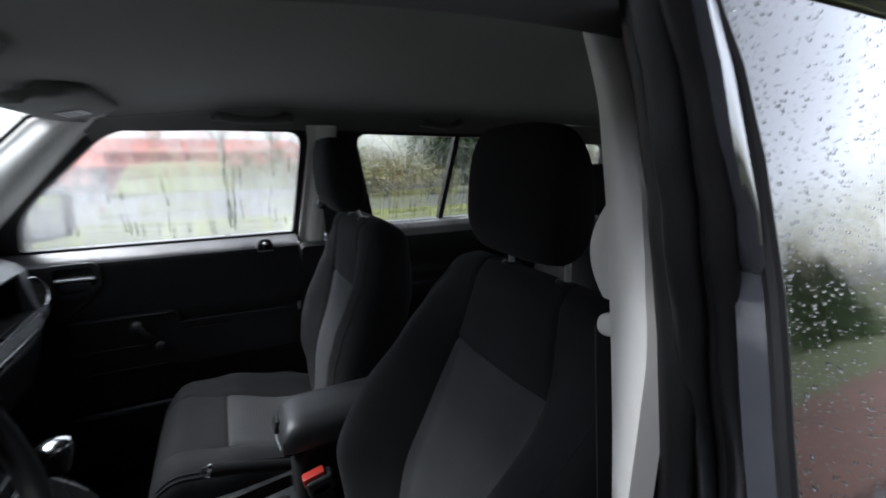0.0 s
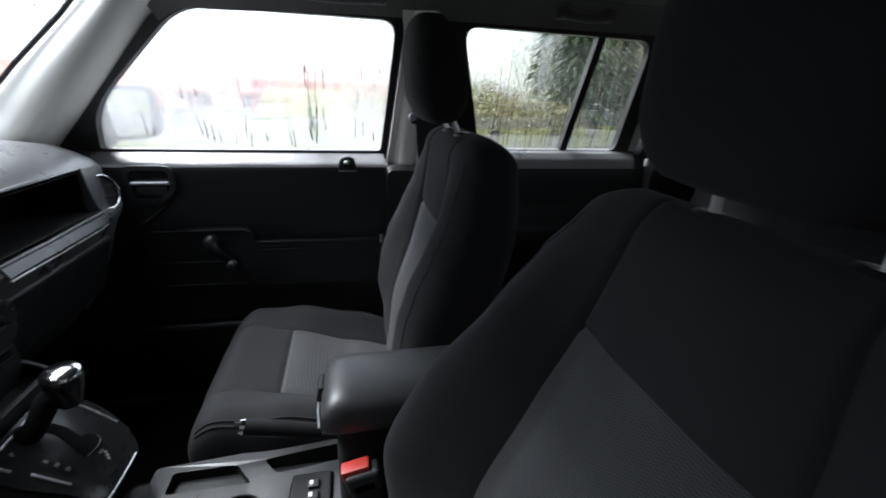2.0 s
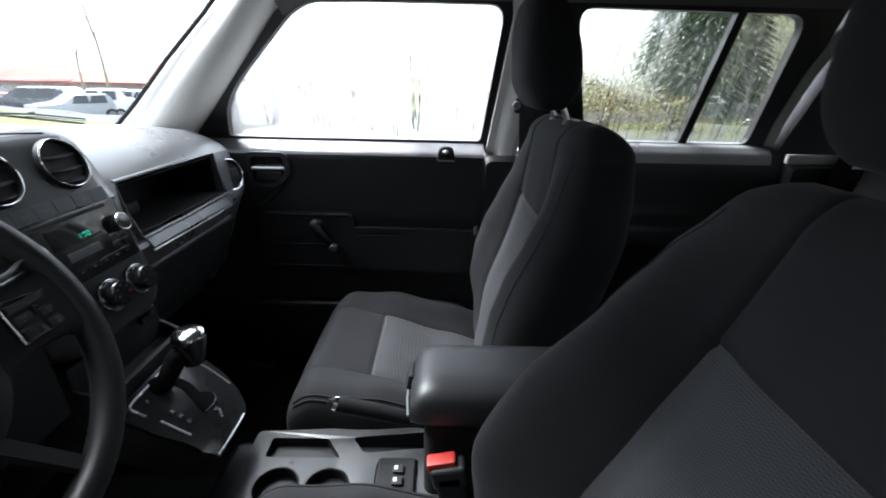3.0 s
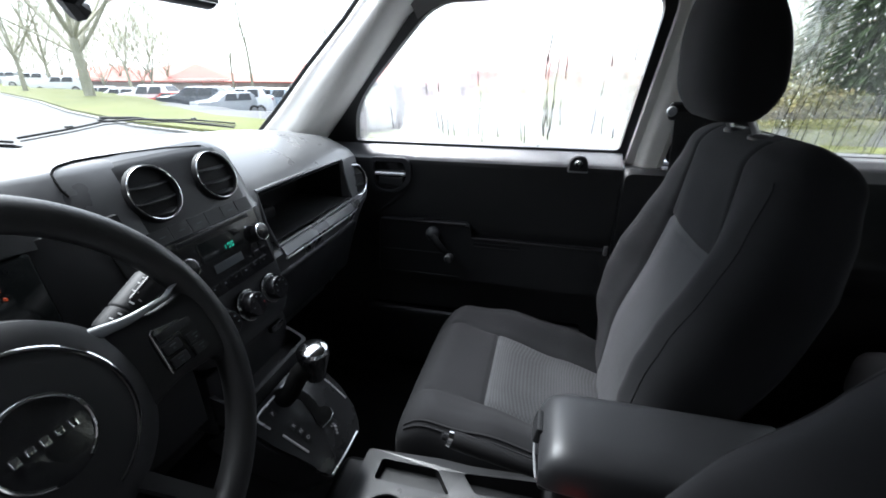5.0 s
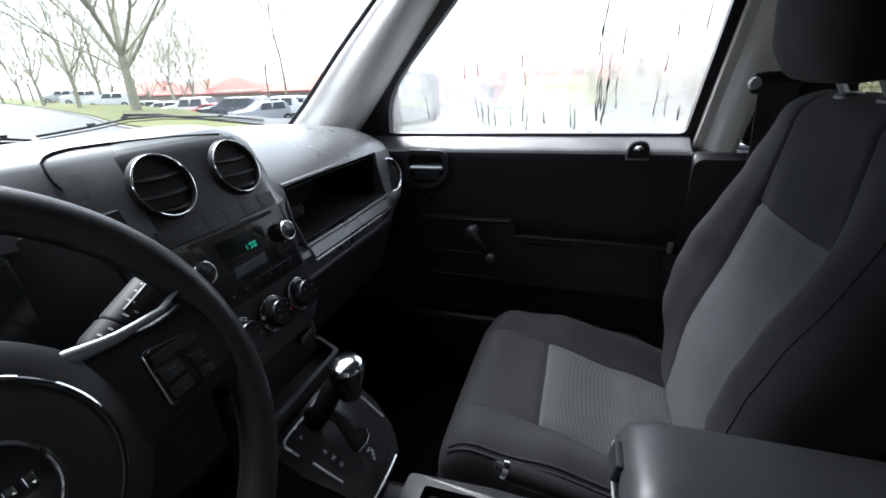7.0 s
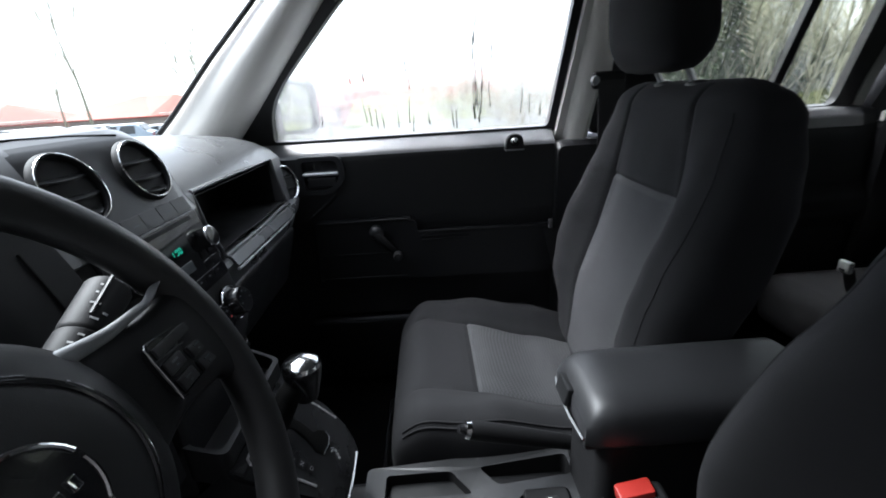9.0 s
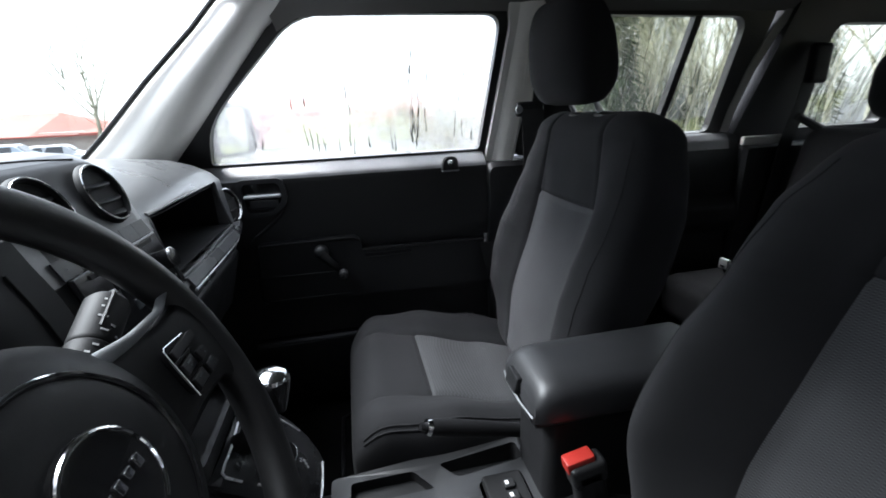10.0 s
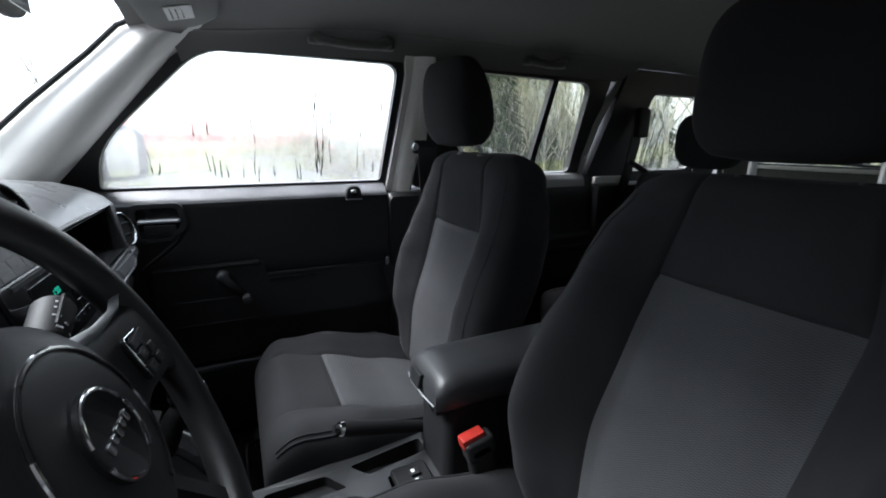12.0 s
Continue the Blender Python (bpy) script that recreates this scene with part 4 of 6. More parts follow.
part("guide_cover", loft([[Vector((0.216 + 0.020 * spow(math.cos(a), 0.7) * (0.55 + 0.45 * math.sin(math.pi * t)), -0.660 + 0.016 * spow(math.sin(a), 0.7), lerp(1.292, 1.388, t))) + Vector((0, 0.014 * (1 - (2 * t - 1) ** 2), 0)) for a in [2 * math.pi * j / 24 for j in range(24)]] for t in [i / 12 for i in range(13)]]), TRIM, belt2, "rounded light grey guide cover")
part("belt_guide", rbox((0.210, -0.660, 1.268), (0.032, 0.020, 0.022), 0.009, 4), TRIM, belt2)
part("webbing", webbing([(0.222, -0.648, 1.262), (0.25, -0.645, 1.05), (0.27, -0.665, 0.62)], 0.045, (0, 1, 0)), BELT, belt2)
belt3 = thing("seat_belt", "charcoal rear seat belt across the rear pillar", "seat belt", "seat belts")
part("webbing", webbing([(1.20, 0.615, 1.42), (1.19, 0.63, 1.25), (1.17, 0.645, 1.10), (1.15, 0.65, 0.80)], 0.055, (0, 1, 0)), BELT, belt3)
part("belt_guide", rbox((1.20, 0.612, 1.36), (0.07, 0.03, 0.12), 0.012, 3), SOFT, belt3)
part("belt_strap", tube([(1.17, 0.62, 1.20), (1.23, 0.60, 1.165), (1.28, 0.58, 1.14)], 0.012, 6), BELT, belt3)
stalk = thing("seat_belt_buckle", "red-buttoned seat belt buckle on a black stalk", "buckle")
tilt = Matrix.Rotation(radians(-12), 4, "Y")
part("stalk", rbox((0.028, -0.118, 0.66), (0.05, 0.028, 0.20), 0.009, 3, tilt), SOFT, stalk)
part("buckle_body", rbox((0.010, -0.116, 0.748), (0.058, 0.032, 0.04), 0.008, 3, tilt), PLASTIC, stalk)
part("release_button", rbox((-0.002, -0.113, 0.764), (0.046, 0.024, 0.022), 0.004, 2, tilt), RED, stalk, "bright red release button")

rear_tongue = thing("rear_belt_buckle", "bright metal rear seat belt tongue on a black strap", "buckle")
part("tongue_plate", rbox((0.725, 0.379, 0.818), (0.014, 0.030, 0.030), 0.004, 2), BRIGHT, rear_tongue, "bright metal tongue plate")
part("tongue_slot", rbox((0.717, 0.379, 0.812), (0.003, 0.014, 0.006), 0.001, 1), SOFT, rear_tongue)
part("strap", webbing([(0.735, 0.379, 0.808), (0.76, 0.385, 0.76), (0.80, 0.39, 0.70)], 0.03, (1, 0, 0)), BELT, rear_tongue)


# ---- dashboard ----
dash = thing("dashboard", "dark grey dashboard with a round-vented centre stack and open shelf", "dashboard")
FACE = [(-1.06, 1.150), (-0.99, 1.180), (-0.90, 1.190), (-0.80, 1.193), (-0.70, 1.186), (-0.645, 1.172), (-0.612, 1.155), (-0.596, 1.138),
        (-0.594, 1.134), (-0.582, 1.036), (-0.580, 1.030), (-0.566, 1.026), (-0.562, 1.018), (-0.566, 1.004), (-0.575, 0.990), (-0.592, 0.95), (-0.62, 0.87), (-0.68, 0.76), (-0.80, 0.70), (-1.0, 0.68)]
CROWN = (0.040, 0.040, 0.038, 0.034, 0.020, 0.006)


def dash_ring(y, deep):
    bend = -1.25 * max(0.0, y - 0.47) ** 2
    drop = -0.9 * max(0.0, y - 0.50) ** 2
    low = -0.10 * (abs(y) / 0.66) ** 2
    ring = []
    for i, (x, z) in enumerate(FACE):
        k = 1.0 if i > 4 else 0.4
        p = [x + bend * k - (low if i < 2 else 0) * 0.6, y, z + (drop if 2 <= i < 9 else 0) + (CROWN[i] * (1 - min(1.0, abs(y) / 0.62) ** 1.4) if i < 6 else 0)]
        if deep and i in (8, 9):
            p[0], p[2] = -0.735, (1.128 if i == 8 else 1.034)
        ring.append(Vector(p))
    return ring


cuts = [(-0.68, 0), (-0.5, 0), (-0.3, 0), (-0.1, 0), (0.10, 0), (0.141, 0), (0.142, 1), (0.25, 1), (0.35, 1), (0.44, 1), (0.487, 1), (0.488, 0), (0.52, 0), (0.56, 0), (0.60, 0), (0.64, 0), (0.67, 0)]
rings = [dash_ring(y, d) for y, d in cuts]
part("dash_body", loft([r + [Vector((-1.05, r[0].y, 0.75))] for r in rings]), DASH, dash, "dark grey grained dash moulding")
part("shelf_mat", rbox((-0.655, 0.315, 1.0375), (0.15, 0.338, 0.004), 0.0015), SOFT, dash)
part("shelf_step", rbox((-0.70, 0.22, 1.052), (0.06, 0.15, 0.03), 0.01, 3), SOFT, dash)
part("shelf_rim", tube([(-0.598, 0.140, 1.139), (-0.600, 0.30, 1.139), (-0.602, 0.487, 1.137), (-0.586, 0.492, 1.06), (-0.577, 0.49, 1.033), (-0.573, 0.30, 1.031), (-0.573, 0.148, 1.031), (-0.586, 0.138, 1.08)], 0.004, 8, True), DASH, dash)
strip = part("trim_strip", sheet(lambda u, v: (lerp(-0.569, -0.560, v) - 0.010 * step(0.8, 1, u) * u, lerp(0.146, 0.50, u), lerp(1.030, 1.014, v)), 16, 3, (0.005, 0, 0)), STRIP, dash, "grey trim strip below the shelf")
part("chrome_line", tube([(-0.556, 0.146, 1.008), (-0.556, 0.30, 1.007), (-0.559, 0.44, 1.006), (-0.569, 0.497, 1.005)], 0.0026, 8), BRIGHT, dash, "thin chrome line")
# Thin near-black sheets over the recess's back, roof and two ends.
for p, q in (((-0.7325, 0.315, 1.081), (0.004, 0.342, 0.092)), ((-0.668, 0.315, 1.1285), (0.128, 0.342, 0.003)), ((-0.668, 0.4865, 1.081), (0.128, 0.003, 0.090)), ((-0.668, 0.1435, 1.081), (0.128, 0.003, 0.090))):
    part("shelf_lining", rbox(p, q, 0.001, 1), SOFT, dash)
for k in range(3):
    part("warning_print", rbox((-0.5635 - 0.002 * k, 0.470 + 0.011 * k, 1.018), (0.002, 0.008, 0.004), 0.0004), SOFT, strip)
SP = Matrix.Translation((-0.601, 0.560, 1.066)) @ Vector((0.93, -0.30, 0.2)).to_track_quat("Z", "Y").to_matrix().to_4x4()
spk = part("side_vent", lathe([(0.001, 0.004), (0.036, 0.004), (0.038, 0.008), (0.043, 0.009), (0.047, 0.004), (0.048, -0.01)], SP, 36), PLASTIC, dash, "round side air vent in a bright ring")
part("vent_ring", tube([SP @ Vector((0.041 * math.cos(a), 0.041 * math.sin(a), 0.0095)) for a in [2 * math.pi * j / 40 for j in range(40)]], 0.0028, 8, True), CHROME, spk)
for k in (-0.014, 0.014):
    half = math.sqrt(0.034 ** 2 - k * k)
    part("vane", tube([SP @ Vector((-half, k, 0.006)), SP @ Vector((half, k, 0.006))], 0.003, 6), PLASTIC, spk)
part("glove_box_lid", rbox((-0.612, 0.33, 0.90), (0.03, 0.37, 0.15), 0.012, 3, Matrix.Rotation(radians(17), 4, "Y")), PANEL, dash)
part("glove_box_latch", rbox((-0.592, 0.165, 0.945), (0.012, 0.022, 0.010), 0.003), CHROME, dash, "chrome latch")
part("knee_panel", rbox((-0.66, -0.36, 0.83), (0.05, 0.46, 0.24), 0.02, 3, Matrix.Rotation(radians(20), 4, "Y")), PANEL, dash)

# centre stack: a rounded tower with two round vents, radio and heater knobs
STACK = [(-0.690, 1.222, 0.055), (-0.668, 1.236, 0.095), (-0.645, 1.238, 0.115), (-0.628, 1.226, 0.126), (-0.606, 1.187, 0.132), (-0.592, 1.150, 0.131), (-0.579, 1.118, 0.130), (-0.566, 1.078, 0.130),
         (-0.553, 1.030, 0.129), (-0.540, 0.985, 0.126), (-0.531, 0.948, 0.118), (-0.533, 0.930, 0.110), (-0.56, 0.915, 0.10)]


def stack_at(t):
    """The stack's skin at t from its top (0) to its foot (1): the place and half width."""
    k = t * (len(STACK) - 1)
    i = min(int(k), len(STACK) - 2)
    return [lerp(STACK[i][c], STACK[i + 1][c], k - i) for c in range(3)]


rings = []
for i in range(49):
    x, z, h = stack_at(i / 48)
    x2, z2, _ = stack_at(min(1, i / 48 + 0.02))
    x1, z1, _ = stack_at(max(0, i / 48 - 0.02))
    nrm = Vector((z1 - z2, 0, x2 - x1)).normalized()
    ring = []
    for a in [2 * math.pi * j / 48 for j in range(48)]:
        yy = h * spow(math.cos(a), 0.35)
        dep = 0.05 * (spow(math.sin(a), 0.5) - 1)
        ring.append(Vector((x, yy, z)) + nrm * dep)
    rings.append(ring)
def face_or_shell(i, j):
    s, c = math.sin(2 * math.pi * (j + 0.5) / 48), math.cos(2 * math.pi * (j + 0.5) / 48)
    return "face" if i > 17 or (s > 0.05 and abs(c) < 0.985 and 9 < i) else "shell"
got = regions(rings, face_or_shell)
stack = part("centre_fascia", got["face"], FASCIA, dash, "matt black centre stack")
part("stack_shell", got["shell"], DASH, dash, "grey shoulders of the centre stack")
SHOULDER = [(-0.582, 1.120), (-0.594, 1.150), (-0.608, 1.187), (-0.630, 1.226), (-0.648, 1.2385), (-0.69, 1.243), (-0.76, 1.242), (-0.86, 1.234), (-0.95, 1.214), (-0.95, 1.10), (-0.60, 1.10)]
part("shoulder", loft([[Vector((x - 0.10 * step(0.10, 0.19, y) ** 2 - (0.035 * step(-0.13, -0.28, y) if x > -0.72 else 0.0), y, z - 0.035 * step(0.08, 0.19, y) * (z > 1.13))) for x, z in SHOULDER] for y in [lerp(-0.32, 0.185, i / 40) for i in range(41)]]), DASH, dash, "raised grey brow round the vents")

part("brow_seam", tube([(-0.6198, -0.1538, 1.2056), (-0.6251, -0.1562, 1.2143), (-0.6301, -0.1557, 1.2234), (-0.6374, -0.1525, 1.2310), (-0.6427, -0.1454, 1.2354), (-0.6454, -0.1370, 1.2378), (-0.6482, -0.1176, 1.2394), (-0.6483, -0.0910, 1.2394), (-0.6461, -0.0484, 1.2384), (-0.6424, 0.0089, 1.2359), (-0.6353, 0.0743, 1.2309)], 0.0013, 6), GATE, dash, "thin dark seam in the dash")


def on_stack(y, z, out=0.0):
    """A pose on the stack's skin at the height z: local z points out of it, local y up along it."""
    for (xa, za, _), (xb, zb, _) in zip(STACK[2:], STACK[3:]):
        if zb <= z <= za:
            d = Vector((xb - xa, 0, zb - za)).normalized()
            nrm = Vector((-d.z, 0, d.x))
            p = Vector((lerp(xa, xb, (z - za) / (zb - za)), y, z)) + nrm * out
            return Matrix.Translation(p) @ Matrix((Vector((0, 1, 0)), -d, nrm)).transposed().to_4x4()
    return Matrix.Translation((-0.55, y, z))


def moved(bm, m):
    bmesh.ops.transform(bm, matrix=m, verts=bm.verts)
    return bm


for y in (-0.0595, 0.0585):
    m = on_stack(y, 1.186, 0.0)
    vent = part("air_vent", lathe([(0.001, 0.0008), (0.0345, 0.0010), (0.035, 0.006), (0.0375, 0.0075), (0.0400, 0.005), (0.041, 0.0)], m, 48), SOFT, dash, "round black air vent")
    part("vent_ring", tube([m @ Vector((0.0376 * math.cos(a), 0.0376 * math.sin(a), 0.007)) for a in [2 * math.pi * j / 56 for j in range(56)]], 0.0012, 8, True), CHROME, vent, "thin chrome vent ring")
    for dy in (0.013, -0.008, -0.026):
        half = math.sqrt(0.034 ** 2 - dy * dy)
        rows = []
        for i in range(17):
            t = 2 * i / 16 - 1
            bulge = 1 - t * t
            rows.append([m @ Vector((half * t * 0.99, dy + q, h)) for q, h in ((0.0015, 0.0010), (-0.0034 * bulge - 0.0008, 0.0024 + 0.0070 * bulge), (-0.0050 * bulge - 0.0012, 0.0020 + 0.0064 * bulge), (-0.0030, 0.0009))])
        part("vane", loft(rows), VANE, vent, "broad bowed louvre")
for k in range(6):
    part("switch", moved(rbox((-0.083 + 0.0335 * k, -0.002, 0.0005), (0.0328, 0.021, 0.0020), 0.0005), on_stack(0.0, 1.134)), FASCIA, stack)
    if k in (0, 1, 2, 4):
        part("switch_print", moved(rbox((-0.083 + 0.0335 * k, -0.003, 0.0033), (0.010, 0.0015, 0.0004), 0.0), on_stack(0.0, 1.134)), GREYLENS, stack)
radio = part("radio", moved(rbox((0, 0, 0.0), (0.198, 0.104, 0.008), 0.005, 2), on_stack(0, 1.073)), GLOSS, dash, "black car radio with a small lit display")
part("disc_slot", moved(rbox((0.0, 0.044, 0.0045), (0.150, 0.006, 0.003), 0.001), on_stack(0, 1.073)), SOFT, radio)
part("display", moved(rbox((0.0, 0.020, 0.0045), (0.090, 0.030, 0.002), 0.001), on_stack(0, 1.073)), DARKLENS, radio)
part("lower_display", moved(rbox((0.0, -0.012, 0.0045), (0.062, 0.014, 0.002), 0.001), on_stack(0, 1.073)), GREYLENS, radio)
for i, (dx, tall) in enumerate(((-0.012, 0.4), (0.004, 1.0), (0.016, 1.0))):
    for sx, sy, w, h in ((0, 0.5, 0.006, 0.0014), (0, -0.5, 0.006, 0.0014), (0.003, 0.25, 0.0014, 0.004), (0.003, -0.25, 0.0014, 0.004), (-0.003, 0.25, 0.0014, 0.004), (-0.003, -0.25, 0.0014, 0.004)):
        if i == 0 and w > h:
            continue
        if i == 0 and sx < 0 or i == 1 and (sx, sy) == (-0.003, -0.25):
            continue
        part("digit_bar", moved(rbox((0.010 + (dx + sx) * 0.62, 0.013 + sy * 0.007, 0.0058), (w * 0.62, h * 0.62, 0.0006), 0.0), on_stack(0, 1.073)), GREEN, radio, "lit green clock segment")
for x in (-0.08, 0.08):
    kb = part("radio_knob", lathe([(0.014, 0.0), (0.0145, 0.012), (0.013, 0.017), (0.002, 0.018)], on_stack(x, 1.082, 0.003), 28), GLOSS, radio)
    part("knob_ring", tube([on_stack(x, 1.082, 0.003) @ Vector((0.0140 * math.cos(a), 0.0140 * math.sin(a), 0.015)) for a in [2 * math.pi * j / 28 for j in range(28)]], 0.0009, 6, True), CHROME, kb)
for k in range(7):
    part("radio_button", moved(rbox((-0.072 + 0.024 * k, -0.037, 0.0045), (0.021, 0.011, 0.0016), 0.0005), on_stack(0, 1.073)), GLOSS, radio)
    part("button_print", moved(rbox((-0.072 + 0.024 * k, -0.037, 0.0055), (0.004, 0.002, 0.0004), 0.0), on_stack(0, 1.073)), GREYLENS, radio)
for k, dy in enumerate((0.0, -0.014)):
    for q in (0.062, 0.082):
        part("radio_button", moved(rbox((q, -0.008 + dy, 0.0045), (0.016, 0.011, 0.0016), 0.0005), on_stack(0, 1.073)), GLOSS, radio)
for y in (-0.063, 0.0, 0.0625):
    m = on_stack(y, 0.987, 0.002)
    kn = part("heater_knob", lathe([(0.0265, 0.0), (0.0265, 0.004), (0.021, 0.006), (0.0205, 0.020), (0.0185, 0.023), (0.002, 0.0235)], m, 36), GLOSS, dash, "round gloss black heater knob")
    part("knob_ring", tube([m @ Vector((0.0255 * math.cos(a), 0.0255 * math.sin(a), 0.005)) for a in [2 * math.pi * j / 40 for j in range(40)]], 0.0008, 6, True), CHROME, kn)
    for j in range(5):
        a = radians(190 - 50 * j)
        mt = RED if y == 0.0 and j == 4 else GREYLENS
        part("knob_print", moved(rbox((0.0125 * math.cos(a), 0.0125 * math.sin(a), 0.0237), (0.0035, 0.0022, 0.0004), 0.0), m), mt, kn)

# instrument binnacle behind the wheel, and the brow over it
BROW = [(-0.575, 1.178), (-0.585, 1.215), (-0.63, 1.240), (-0.70, 1.247), (-0.78, 1.240), (-0.88, 1.19), (-0.86, 1.17), (-0.70, 1.178), (-0.60, 1.174)]
brow_row = lambda ids: [[Vector((BROW[i][0] - 0.085 * abs((y + 0.36) / 0.23) ** 3, y, BROW[i][1] - 0.045 * abs((y + 0.36) / 0.23) ** 3)) for i in ids] for y in [lerp(-0.59, -0.13, k / 24) for k in range(25)]]
part("binnacle", loft(brow_row((1, 2, 3, 4, 5)), closed=False), DASH, dash, "dark grey instrument brow")
part("hood_lining", loft(brow_row((5, 6, 7, 8, 0, 1)), closed=False), SOFT, dash)
part("cluster_panel", sheet(lambda u, v: (lerp(-0.552, -0.600, v) + 0.012 * math.sin(math.pi * v) + 0.011 * step(-0.24, -0.19, lerp(-0.64, -0.122, u)) * (1 - 0.8 * step(0.78, 1.0, v)), lerp(-0.64, -0.122, u), lerp(0.86, 1.176, v)), 40, 12, (-0.02, 0, 0)), SOFT, dash, "matt black panel behind the wheel")
part("panel_seam", tube([(-0.5878, -0.155, 1.151), (-0.578, -0.156, 1.129), (-0.5692, -0.155, 1.103), (-0.561, -0.153, 1.066), (-0.5543, -0.150, 1.03)], 0.0014, 6), GATE, dash, "thin dark seam beside the stack")
part("gauge_face", rbox((-0.580, -0.40, 1.110), (0.010, 0.34, 0.12), 0.004, 2, Matrix.Rotation(radians(-10), 4, "Y")), DARKLENS, dash, "dark instrument glass")
for k, (y, z) in enumerate(((-0.284, 1.150), (-0.279, 1.144), (-0.272, 1.141), (-0.290, 1.156), (-0.275, 1.151))):
    part("gauge_mark", rbox((-0.568, y, z), (0.004, 0.0035 if k % 2 else 0.0015, 0.0025), 0.0, 1), REDGLOW if k % 2 == 0 else WHITE, dash)

# ---- steering wheel ----
WC, WT = Vector((-0.447, -0.356, 1.076)), radians(24)
WM = Matrix.Translation(WC) @ Matrix((Vector((0, 1, 0)), Vector((-math.sin(WT), 0, math.cos(WT))), Vector((math.cos(WT), 0, math.sin(WT))))).transposed().to_4x4()
wheel = thing("steering_wheel", "black four-spoke steering wheel with chrome accents", "steering wheel")
rim = [WM @ Vector((0.182 * math.cos(a), 0.182 * math.sin(a), 0.012)) for a in [2 * math.pi * j / 96 for j in range(96)]]
part("rim", tube(rim, 0.0162, 20, True), LEATHER, wheel, "thick black wheel rim")
part("hub", lathe([(0.07, -0.06), (0.096, -0.03), (0.100, -0.012), (0.096, 0.003), (0.088, 0.009), (0.074, 0.0145), (0.058, 0.017), (0.030, 0.018), (0.002, 0.018)], WM, 64), PLASTIC, wheel, "domed black airbag cover")
part("hub_ring", tube([WM @ Vector((0.0705 * math.cos(a), 0.0705 * math.sin(a), 0.0150)) for a in [radians(-70 + 320 * j / 60) for j in range(61)]], 0.0021, 8), GLOSS, wheel)
for a0, a1 in ((-28, 34), (50, 112), (150, 205)):
    part("chrome_arc", tube([WM @ Vector((0.0712 * math.cos(a), 0.0712 * math.sin(a), 0.0154)) for a in [radians(lerp(a0, a1, j / 16)) for j in range(17)]], 0.0019, 8), CHROME, wheel)
bd = part("badge", lathe([(0.036, 0.016), (0.036, 0.0215), (0.031, 0.0225), (0.002, 0.0225)], WM, 36), GLOSS, wheel, "round black badge with chrome arcs")
for a0, a1 in ((20, 160), (-60, 10), (190, 250)):
    part("badge_arc", tube([WM @ Vector((0.034 * math.cos(a), 0.034 * math.sin(a), 0.0222)) for a in [radians(lerp(a0, a1, j / 14)) for j in range(15)]], 0.0016, 8), CHROME, bd)
for k in range(5):
    part("badge_mark", moved(rbox((-0.020 + 0.010 * k, 0.0005 * (k % 2), 0.0232), (0.006, 0.008 - 0.002 * (k % 2), 0.002), 0.001), WM), CHROME, bd)
for s in (1, -1):
    # upper side spokes with their button pods, and the lower ones
    rows = []
    for i in range(17):
        t = i / 16
        r = lerp(0.062, 0.176, t)
        y1 = curve([(0, 0.049), (0.6, 0.042), (0.85, 0.044), (1, 0.062)], t)
        y0 = curve([(0, -0.046), (0.5, -0.032), (0.8, -0.034), (1, -0.060)], t)
        zz = lerp(-0.004, 0.012, step(0, 1, t))
        rows.append([WM @ Vector((s * r, lerp(y0, y1, (1 + spow(math.cos(a), 0.6)) / 2), zz + 0.011 * spow(math.sin(a), 0.6))) for a in [2 * math.pi * j / 24 for j in range(24)]])
    sp = part("spoke", loft(rows), PLASTIC, wheel)
    rows = []
    for i in range(17):
        t = i / 16
        r = lerp(0.066, 0.160, t)
        y = curve([(0, 0.050), (0.45, 0.0455), (0.8, 0.0475), (1, 0.055)], t)
        w = lerp(0.0078, 0.0016, t ** 0.8)
        zz = lerp(-0.002, 0.013, step(0, 1, t)) + 0.004
        rows.append([WM @ Vector((s * r, y + w * math.cos(a), zz + 0.005 * math.sin(a))) for a in [2 * math.pi * j / 12 for j in range(12)]])
    part("spoke_trim", loft(rows), SILVER, sp, "satin silver spoke edge")
    low = part("spoke", loft([[WM @ Vector((s * (0.035 + 0.05 * t) + 0.008 * cx, -0.07 - 0.098 * t, -0.004 + 0.012 * t + 0.008 * cz)) for cx, cz in ((-1, -1), (1, -1), (1, 1), (-1, 1))] for t in (0, 0.5, 1)]), GUNMETAL, wheel)
    PW = lambda u, v, w: WM @ Vector((s * u, v, 0.0125 + w))
    po = rounded([(0.1065, -0.020), (0.1085, 0.027), (0.1570, 0.020), (0.1620, -0.021)], [0.010, 0.013, 0.014, 0.012], 5)
    pod = part("button_pod", slab(po, PW, 0.0, 0.006, 0.001), GLOSS, wheel, "gloss black button pod with chrome edging")
    for pts in (((0.1075, -0.019), (0.1085, 0.012), (0.1090, 0.024), (0.1120, 0.0265), (0.150, 0.0215), (0.156, 0.018), (0.159, 0.006)), ((0.1085, 0.0125), (0.135, 0.0095), (0.160, 0.0055)), ((0.1605, -0.004), (0.1615, -0.018), (0.158, -0.021)), ((0.1070, -0.012), (0.1070, -0.0195), (0.112, -0.0205))):
        part("pod_edge", tube([PW(u, v, 0.0062) for u, v in pts], 0.0006, 6), CHROME, pod)
